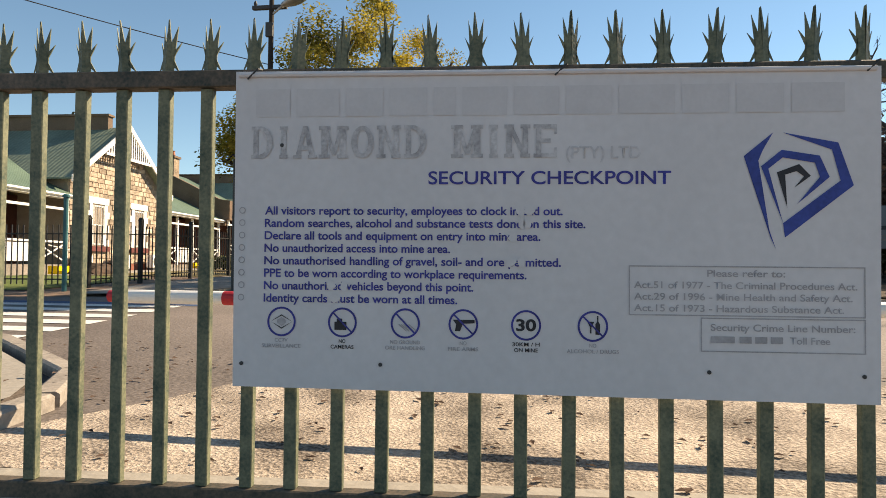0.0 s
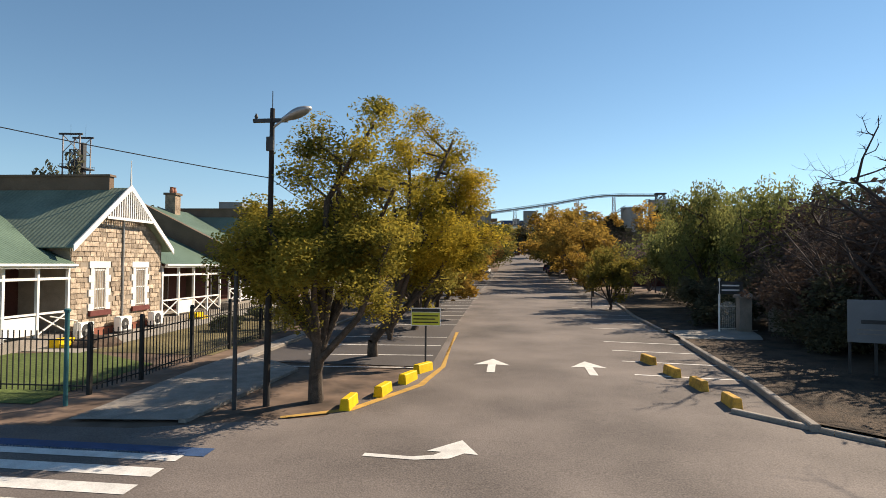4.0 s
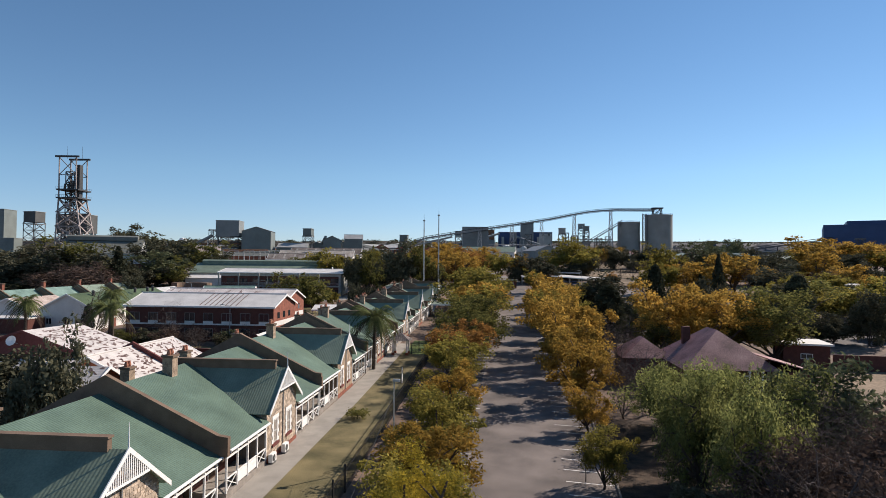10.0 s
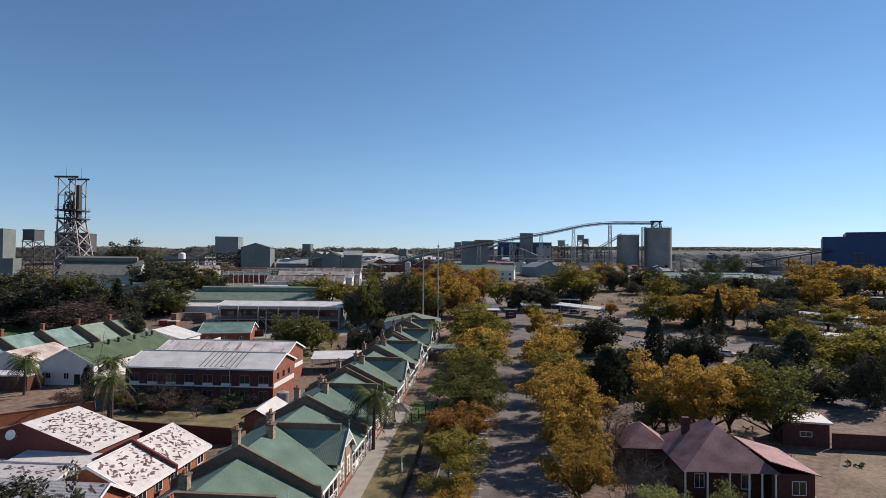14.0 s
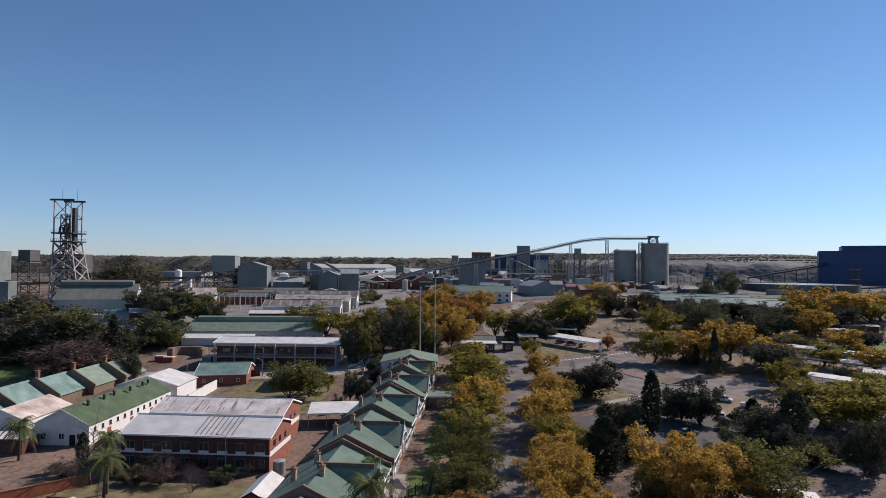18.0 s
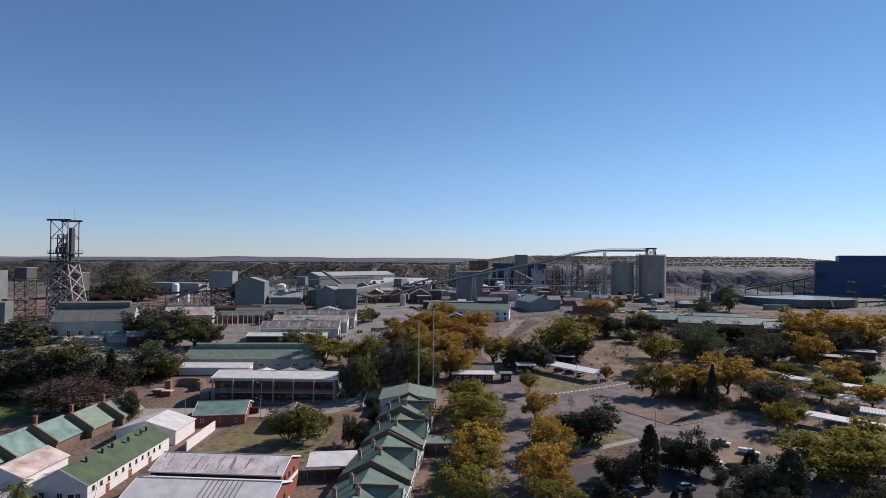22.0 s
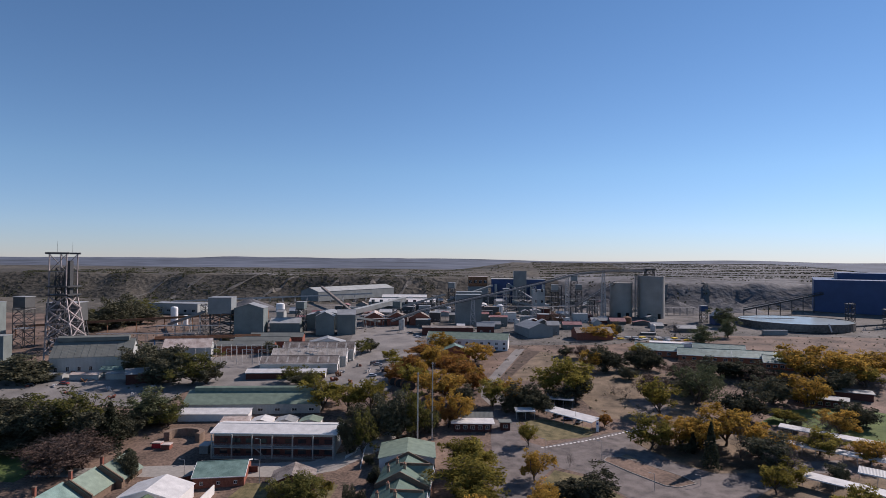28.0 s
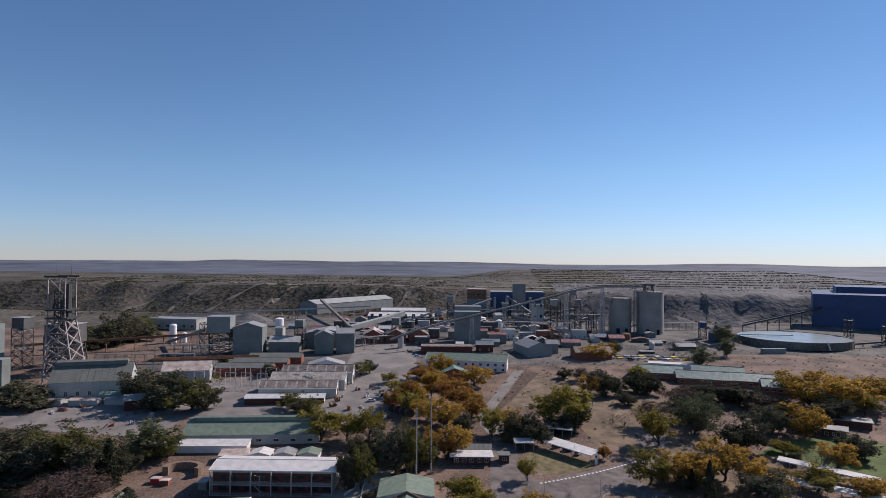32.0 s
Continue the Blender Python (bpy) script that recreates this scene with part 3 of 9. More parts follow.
sheet("verge_lawn", [(62, 200.5), (53, 206.5), (43, 224.5), (56, 237), (66, 226), (79, 205.5)], M["earth_pale"], 0.05, "dry grass verge under the golden trees", "verge")
sheet("verge_lawn", [(57.5, 180.3), (67.4, 171.3), (50.8, 152.1), (51.3, 167.2)], M["earth_pale"], 0.05, "dry grass verge between the road lanes", "verge")
sheet("verge_lawn", [(49.8, 233.5), (85.2, 211.7), (81.2, 201.8), (62.6, 199.6), (47.3, 215.6)], M["earth_pale"], 0.05, "dry grass verge between the road lanes", "verge")
sheet("traffic_island", [(30.7, 205.1), (38.3, 212.7), (49.7, 195.5), (46.7, 190.3)], M["earth_pale"], 0.05, "dry grass island between the road lanes", "verge")
# ---- the palisade gate and its notice board ----
GATE_Z = -0.42
gate = thing("palisade_gate", "weathered green steel gate with three-pronged spikes", "gate", -0.23, 2.71, GATE_Z, 3.0)
PITCH, A0 = 0.2062, -1.002
bm = box(B(), -0.029, 0.029, -0.02, 0.02, -0.01, 1.806)
bmesh.ops.bevel(bm, geom=bm.edges[:], offset=0.004, segments=1, affect="EDGES")
pale = part("pale", bm, M["gate_green"], gate)
bs = B()


def blade(bm, pts, fold=0.012, th=0.005):
    """A pressed steel blade from its outline of (x, z), folded a little along its middle."""
    f_ = [bm.verts.new((x, -0.02 - fold + 2.0 * fold * abs(x) / 0.04, z)) for x, z in pts]
    b_ = [bm.verts.new((x, -0.02 - fold + 2.0 * fold * abs(x) / 0.04 + th, z)) for x, z in pts]
    bm.faces.new(f_)
    bm.faces.new(b_[::-1])
    n = len(pts)
    for i in range(n):
        bm.faces.new((f_[i], b_[i], b_[(i + 1) % n], f_[(i + 1) % n]))


blade(bs, [(-0.03, 0.0), (0.0, 0.0), (0.0, 0.17), (-0.006, 0.245), (-0.0, 0.25), (-0.014, 0.14), (-0.034, 0.225), (-0.028, 0.1)])
blade(bs, [(0.0, 0.0), (0.03, 0.0), (0.03, 0.1), (0.036, 0.225), (0.014, 0.14), (0.001, 0.25), (0.0, 0.17)])
for sx in (-1, 1):
    blade(bs, [(sx * 0.022, 0.07), (sx * 0.03, 0.085), (sx * 0.052, 0.15), (sx * 0.026, 0.105)], 0.012)
    blade(bs, [(sx * 0.022, 0.05), (sx * 0.028, 0.065), (sx * 0.054, 0.005), (sx * 0.026, 0.035)], 0.012)
spike = part("spike", bs, M["gate_green"], gate, "three-pronged steel spike")
rg = random.Random(4)
for k in range(-9, 18):
    a = A0 + PITCH * k
    mp = pose(a + rg.uniform(-0.003, 0.003), 0, 0, 0, rg.uniform(-0.25, 0.25), rg.uniform(-2, 2))
    ms = pose(a + rg.uniform(-0.005, 0.005), 0.02, 1.886, rg.uniform(-3, 3), rg.uniform(-3, 3), rg.uniform(-9, 9))
    if k == -9:
        pale.matrix_local, spike.matrix_local = mp, ms
    else:
        twin(pale, mp)
        twin(spike, ms)
M["rail"] = mat("dark_rail_paint", (0.05, 0.06, 0.05), 0.6, 0.4, 6, 60, 0.25, col2=(0.1, 0.075, 0.055), depth=0.004)
for z0, z1 in ((1.806, 1.886), (-0.1, -0.01)):
    bm = box(B(), -3.0, 2.7, -0.04, 0.035, z0, z1)
    bmesh.ops.bevel(bm, geom=bm.edges[:], offset=0.006, segments=1, affect="EDGES")
    part("rail", bm, M["rail"], gate)
sheet("gate_track", [(-9, 2.2), (9, 3.1), (9, 3.5), (-9, 2.6)], M["paving"], 0.04, "worn pale concrete gate track", "gate track")

# the notice board, tied in front of the gate
M["board"] = mat("white_sign_sheet", (0.6, 0.585, 0.59), 0.5, 0.06, 1.2, 25, 0.12, depth=0.004)
M["ink_blue"] = mat("blue_ink", (0.04, 0.045, 0.24), 0.6, 0.3, 9, 60, 0.0)
M["ink_logo"] = mat("blue_logo_ink", (0.03, 0.06, 0.27), 0.55, 0.25, 6, 50, 0.0)
M["ink_black"] = mat("black_ink", (0.03, 0.03, 0.035), 0.6, 0.3, 9, 60, 0.0)
M["ink_grey"] = mat("faded_grey_ink", (0.36, 0.35, 0.36), 0.6, 0.18, 9, 60, 0.0)
M["ink_soft"] = mat("worn_grey_ink", (0.5, 0.49, 0.5), 0.6, 0.2, 9, 60, 0.0)
M["ink_faint"] = mat("almost_gone_ink", (0.555, 0.54, 0.545), 0.6, 0.05, 9, 60, 0.0)
SY = -0.055
sign = thing("notice_board", "white security notice board with faded blue lettering, tied on with wire", "notice board", -0.2335, 2.71, GATE_Z, 3.0)
sign.scale = (0.978, 1, 1)
bm = B()
front, rear = ([bm.verts.new((x_, y_, z_)) for x_, z_ in ((-1.07, 0.454), (1.747, 0.44), (1.762, 1.852), (-1.078, 1.868))] for y_ in (SY - 0.004, SY + 0.004))
bm.faces.new(front)
bm.faces.new(rear[::-1])
for i in range(4):
    bm.faces.new((front[i], rear[i], rear[(i + 1) % 4], front[(i + 1) % 4]))
part("panel", bm, M["board"], sign)
part("top_hem", rod(B(), (-1.06, SY - 0.006, 1.85), (1.74, SY - 0.006, 1.842), 0.012, n=8), M["board"], sign)
YT = SY - 0.0065


def writing(text, a, z, width, height, material, bold=0.012):
    """A line of letters on the board, fitted to a width and a cap height."""
    cu = bpy.data.curves.new("lettering", "FONT")
    cu.body, cu.size, cu.offset = text, 1.0, bold
    tmp = new("lettering", cu)
    me = bpy.data.meshes.new_from_object(tmp.evaluated_get(bpy.context.evaluated_depsgraph_get()))
    bpy.data.objects.remove(tmp)
    co = np.array([v.co for v in me.vertices])
    x0, x1 = co[:, 0].min(), co[:, 0].max()
    for v in me.vertices:
        v.co = (a + (v.co.x - x0) * width / (x1 - x0), YT, z + v.co.y * height / 0.72)
    me.materials.clear()
    me.materials.append(material)
    ob = new("lettering", me)
    ob.parent = sign
    return ob


def flat(pts, material, name="printed_shape", y=None):
    bm = B()
    bm.faces.new([bm.verts.new((x, YT if y is None else y, z)) for x, z in pts])
    return part(name, bm, material, sign)


def bar(x0, x1, z0, z1, material, name="printed_bar"):
    return flat([(x0, z0), (x1, z0), (x1, z1), (x0, z1)], material, name)


def ring(x, z, r, w, material, y=None):
    bm = B()
    n = 36
    o = [bm.verts.new((x + r * math.cos(2 * math.pi * i / n), YT if y is None else y, z + r * math.sin(2 * math.pi * i / n))) for i in range(n)]
    q = [bm.verts.new((x + (r - w) * math.cos(2 * math.pi * i / n), YT if y is None else y, z + (r - w) * math.sin(2 * math.pi * i / n))) for i in range(n)]
    for i in range(n):
        bm.faces.new((o[i], o[(i + 1) % n], q[(i + 1) % n], q[i]))
    return part("pictogram_ring", bm, material, sign)


x = -0.98
for wd in (0.16, 0.2, 0.17, 0.17, 0.1, 0.2, 0.2, 0.2, 0.24, 0.2, 0.2, 0.22):
    bar(x, x + wd, 1.66, 1.785, M["ink_faint"], "faded_letter_bar")
    x += wd + 0.03


def slab_letter(ch, x, z, w, h):
    """A bold slab-serif capital from strokes, each a hair in front of the last."""
    bm, n = B(), [0]

    def poly(pts):
        n[0] += 1
        bm.faces.new([bm.verts.new((x + u * w, YT - 0.00015 * n[0], z + v * h)) for u, v in pts])

    def rect(u0, u1, v0, v1):
        poly([(u0, v0), (u1, v0), (u1, v1), (u0, v1)])

    if ch in "DIMNE":
        stems = {"D": (0.1,), "I": (0.3,), "M": (0.06, 0.72), "N": (0.06, 0.72), "E": (0.1,)}[ch]
        k = 0.4 if ch == "I" else 0.22
        for u in stems:
            rect(u, u + k, 0, 1)
            for v in (0, 0.88):
                rect(u - 0.09, u + k + 0.09, v, v + 0.12)
    if ch in "DO":
        a0, a1, cx, rx = (-90, 90, 0.42, 0.56) if ch == "D" else (0, 360, 0.5, 0.5)
        for i in range(20):
            p, q = radians(a0 + (a1 - a0) * i / 20), radians(a0 + (a1 - a0) * (i + 1) / 20)
            poly([(cx + rx * math.cos(p), 0.5 + 0.5 * math.sin(p)), (cx + rx * math.cos(q), 0.5 + 0.5 * math.sin(q)), (cx + (rx - 0.25) * math.cos(q), 0.5 + 0.36 * math.sin(q)), (cx + (rx - 0.25) * math.cos(p), 0.5 + 0.36 * math.sin(p))])
    if ch == "A":
        poly([(0.05, 0), (0.27, 0), (0.6, 1), (0.4, 1)])
        poly([(0.73, 0), (0.97, 0), (0.62, 1), (0.42, 1)])
        rect(0.25, 0.75, 0.25, 0.38)
        rect(-0.04, 0.34, 0, 0.11)
        rect(0.64, 1.04, 0, 0.11)
    if ch == "M":
        poly([(0.06, 1), (0.26, 1), (0.58, 0.1), (0.44, 0.1)])
        poly([(0.94, 1), (0.74, 1), (0.42, 0.1), (0.56, 0.1)])
    if ch == "N":
        poly([(0.06, 1), (0.28, 1), (0.94, 0), (0.74, 0)])
    if ch == "E":
        rect(0.1, 0.95, 0.86, 1)
        rect(0.1, 0.95, 0, 0.14)
        rect(0.1, 0.7, 0.44, 0.57)
        rect(0.85, 0.95, 0.7, 1)
        rect(0.85, 0.95, 0, 0.3)
    return part("letter", bm, M["ink_worn"], sign, "faded grey slab-serif capital")


M["ink_worn"] = mat("flaking_grey_ink", (0.3, 0.29, 0.3), 0.6, 0.1, 14.0, 60, 0.0, col2=(0.54, 0.53, 0.535))
for word, x0, x1 in (("DIAMOND", -1.0, -0.19), ("MINE", -0.075, 0.395)):
    share = {"I": 0.62, "M": 1.25}
    total = sum(share.get(c, 1.0) for c in word) + 0.16 * (len(word) - 1)
    unit, x = (x1 - x0) / total, x0
    for c in word:
        slab_letter(c, x, 1.472, unit * share.get(c, 1.0), 0.145)
        x += unit * (share.get(c, 1.0) + 0.16)
# scuffed spots where the print has gone
rw = random.Random(8)
for u, i in ((0.235, 0), (0.24, 1), (0.2, 2), (0.19, 4), (0.235, 4), (-0.62, 6), (-0.56, 6), (-0.6, 7), (0.27, 0), (0.26, 1)):
    zc, pts_ = 1.24 - 0.0556 * i, []
    for k in range(7):
        a_ = 2 * math.pi * k / 7
        pts_.append((u + rw.uniform(0.014, 0.028) * math.cos(a_), zc + rw.uniform(0.018, 0.03) * math.sin(a_)))
    flat(pts_, M["board"], "worn_patch", YT - 0.0012)
writing("(PTY) LTD", 0.43, 1.468, 0.325, 0.055, M["ink_soft"])
writing("SECURITY CHECKPOINT", -0.18, 1.357, 1.064, 0.058, M["ink_blue"], 0.014)
LINES = (("All visitors report to security, employees to clock in and out.", 0.417), ("Random searches, alcohol and substance tests done on this site.", 0.516), ("Declare all tools and equipment on entry into mine area.", 0.32), ("No unauthorized access into mine area.", -0.08), ("No unauthorised handling of gravel, soil- and ore permitted.", 0.41), ("PPE to be worn according to workplace requirements.", 0.26), ("No unauthorized vehicles beyond this point.", 0.025), ("Identity cards must be worn at all times.", -0.046))
for i, (txt, end) in enumerate(LINES):
    z = 1.222 - 0.0556 * i
    writing(txt, -0.93, z, end + 0.93, 0.037, M["ink_blue"], 0.02)
    ring(-1.036, z + 0.018, 0.015, 0.004, M["ink_grey"])
for i, (x, a, b, m) in enumerate(((-0.845, "CCTV", "SURVEILLANCE", "ink_grey"), (-0.564, "NO", "CAMERAS", "ink_black"), (-0.278, "NO GROUND", "ORE HANDLING", "ink_grey"), (-0.018, "NO", "FIRE ARMS", "ink_grey"), (0.259, "30KM / H", "ON MINE", "ink_black"), (0.549, "NO", "ALCOHOL / DRUGS", "ink_grey"))):
    ring(x, 0.745, 0.066, 0.009, M["ink_blue"])
    writing(a, x - 0.0075 * len(a), 0.655, 0.015 * len(a), 0.017, M[m])
    writing(b, x - 0.0075 * len(b), 0.63, 0.015 * len(b), 0.017, M[m])
    if i in (1, 2, 3, 5):
        flat([(x - 0.045, 0.785), (x - 0.04, 0.79), (x + 0.045, 0.705), (x + 0.04, 0.7)], M["ink_blue"], "slash", YT - 0.001)
for s in (-1, 1):
    flat([(-0.845 - 0.05, 0.745), (-0.845, 0.745 + s * 0.032), (-0.845 + 0.05, 0.745), (-0.845, 0.745 + s * 0.026)], M["ink_black"], "pictogram")
flat([(-0.865, 0.74), (-0.845, 0.725), (-0.825, 0.74), (-0.825, 0.752), (-0.845, 0.765), (-0.865, 0.752)], M["ink_grey"], "pictogram")
bar(-0.6, -0.545, 0.712, 0.748, M["ink_black"], "pictogram")
bar(-0.59, -0.565, 0.748, 0.762, M["ink_black"], "pictogram")
for k in range(5):
    flat([(-0.31 + 0.011 * k, 0.74), (-0.304 + 0.011 * k, 0.742), (-0.27 + 0.012 * k, 0.712), (-0.274 + 0.012 * k, 0.71)], M["ink_grey"], "pictogram")
flat([(-0.065, 0.765), (0.032, 0.765), (0.032, 0.75), (-0.02, 0.748), (-0.032, 0.715), (-0.055, 0.715), (-0.05, 0.745)], M["ink_black"], "pictogram")
writing("30", 0.215, 0.722, 0.088, 0.05, M["ink_black"], 0.03)
flat([(0.525, 0.765), (0.555, 0.765), (0.543, 0.74), (0.543, 0.715), (0.537, 0.715), (0.537, 0.74)], M["ink_black"], "pictogram")
flat([(0.56, 0.71), (0.58, 0.71), (0.58, 0.755), (0.573, 0.765), (0.573, 0.79), (0.567, 0.79), (0.567, 0.765), (0.56, 0.755)], M["ink_black"], "pictogram")


def frame_box(x0, x1, z0, z1):
    for q in ((x0, x1, z0, z0 + 0.005), (x0, x1, z1 - 0.005, z1), (x0, x0 + 0.005, z0 + 0.005, z1 - 0.005), (x1 - 0.005, x1, z0 + 0.005, z1 - 0.005)):
        bar(*q, M["ink_grey"], "box_line")


frame_box(0.703, 1.688, 0.796, 1.008)
frame_box(1.008, 1.688, 0.646, 0.79)
writing("Please refer to:", 1.035, 0.963, 0.325, 0.03, M["ink_grey"])
for txt, z, wd in (("Act.51 of 1977 - The Criminal Procedures Act.", 0.912, 0.93), ("Act.29 of 1996 - Mine Health and Safety Act.", 0.863, 0.91), ("Act.15 of 1973 - Hazardous Substance Act.", 0.814, 0.875)):
    writing(txt, 0.725, z, wd, 0.03, M["ink_grey"])
writing("Security Crime Line Number:", 1.05, 0.735, 0.595, 0.03, M["ink_grey"])
for k, wd in enumerate((0.1, 0.05, 0.05, 0.05)):
    bar(1.05 + (0, 0.12, 0.185, 0.25)[k], 1.05 + (0, 0.12, 0.185, 0.25)[k] + wd, 0.684, 0.712, M["ink_grey"])
writing("Toll Free", 1.378, 0.684, 0.165, 0.03, M["ink_grey"])
# emblem: nested angular bands
flat([(1.313, 1.574), (1.19, 1.474), (1.324, 1.076), (1.3, 1.13), (1.251, 1.455), (1.27, 1.5)], M["ink_logo"], "emblem_band")
flat([(1.352, 1.574), (1.582, 1.53), (1.644, 1.35), (1.36, 1.13), (1.352, 1.19), (1.59, 1.37), (1.556, 1.5)], M["ink_logo"], "emblem_band")
flat([(1.352, 1.19), (1.262, 1.43), (1.348, 1.5), (1.505, 1.475), (1.545, 1.385), (1.41, 1.27), (1.505, 1.385), (1.485, 1.445), (1.352, 1.468), (1.292, 1.42)], M["ink_logo"], "emblem_band", YT - 0.001)
flat([(1.328, 1.405), (1.42, 1.44), (1.468, 1.39), (1.4, 1.34), (1.44, 1.388), (1.41, 1.41), (1.362, 1.395), (1.37, 1.255)], M["ink_black"], "emblem_core")
for x, z in ((-1.03, 0.557), (-0.389, 0.563), (1.043, 0.56), (1.681, 0.555), (-0.855, 1.532)):
    part("bolt", lathe(B(), [(0.009, 0), (0.009, 0.006), (0.004, 0.008)], 8), M["steel_dark"], sign).matrix_local = pose(x, YT + 0.004, z, 90)
for x in (-1.02, 0.38, 1.7):
    bm = rod(B(), (x, YT - 0.006, 1.83), (x + 0.05, YT - 0.012, 1.875), 0.004, n=5)
    rod(bm, (x + 0.05, YT - 0.012, 1.875), (x + 0.07, 0.02, 1.89), 0.004, n=5)
    part("wire_tie", bm, M["steel_dark"], sign)
# ---- stone cottages in a row ----


def window_set(parent, x, y, z, w, h, facing="+x", bars=True, quoin=True, frame_mat=None):
    """A sash window in the local plane x = const, looking to +x, with white quoins."""
    win = part("window", box(B(), x - 0.06, x - 0.02, y - w / 2, y + w / 2, z, z + h), M["glass_dark"], parent)
    bm = B()
    t = 0.06
    for a in ((y - w / 2, y - w / 2 + t, z, z + h), (y + w / 2 - t, y + w / 2, z, z + h), (y - w / 2 + t, y + w / 2 - t, z, z + t), (y - w / 2 + t, y + w / 2 - t, z + h - t, z + h), (y - w / 2 + t, y + w / 2 - t, z + h / 2 - 0.03, z + h / 2 + 0.03)):
        box(bm, x - 0.03, x + 0.03, *a)
    part("window_frame", bm, M["paint_white"], win)
    if bars:
        for i in range(5):
            yy = y - w / 2 + w * (i + 0.5) / 5
            part("burglar_bar", rod(B(), (x + 0.05, yy, z), (x + 0.05, yy, z + h), 0.012, n=5), M["paint_white"], win)
    if quoin:
        for s in (-1, 1):
            for i in range(6):
                q = 0.2 if i % 2 else 0.34
                y0, y1 = (y - w / 2 - q, y - w / 2) if s < 0 else (y + w / 2, y + w / 2 + q)
                zz = z - 0.06 + (h + 0.12) * i / 6
                part("quoin", box(B(), x - 0.08, x + 0.045, y0, y1, zz + 0.004, zz + (h + 0.12) / 6 - 0.004), M["paint_white"], win)
        part("lintel", box(B(), x - 0.08, x + 0.05, y - w / 2 - 0.3, y + w / 2 + 0.3, z + h + 0.07, z + h + 0.36), M["paint_white"], win)
        part("sill", box(B(), x - 0.08, x + 0.12, y - w / 2 - 0.3, y + w / 2 + 0.3, z - 0.3, z - 0.07), M["maroon"], win, "maroon painted sill")
    return win


def slope(bm, a, b, c, d, th=0.06):
    """A thin roof plane from four corners."""
    lo = [bm.verts.new(p) for p in (a, b, c, d)]
    hi = [bm.verts.new((p[0], p[1], p[2] + th)) for p in (a, b, c, d)]
    bm.faces.new(lo[::-1])
    bm.faces.new(hi)
    for i in range(4):
        bm.faces.new((lo[i], lo[(i + 1) % 4], hi[(i + 1) % 4], hi[i]))
    return bm


GW, GE, GA = 3.45, 4.15, 6.75     # half width, eave and apex of the street gable
RX, RZ = -8.2, 7.0                # ridge of the long roof, behind the street front
FX, FE = 0.25, 3.15               # verandah eave


def chimney(parent, x, y, z0, z1, w=0.8):
    c = part("chimney", box(B(), x - w / 2, x + w / 2, y - w / 2, y + w / 2, z0, z1), M["stone_wall"], parent, "sandstone chimney stack")
    part("chimney_cap", box(B(), x - w / 2 - 0.1, x + w / 2 + 0.1, y - w / 2 - 0.1, y + w / 2 + 0.1, z1, z1 + 0.16), M["brown_wall"], c)
    for s in (-1, 1):
        part("chimney_pot", lathe(B(), [(0.13, z1 + 0.16), (0.17, z1 + 0.3), (0.11, z1 + 0.55), (0.15, z1 + 0.62)], 10, x, y + s * 0.2), M["terracotta"], c, "terracotta chimney pot")


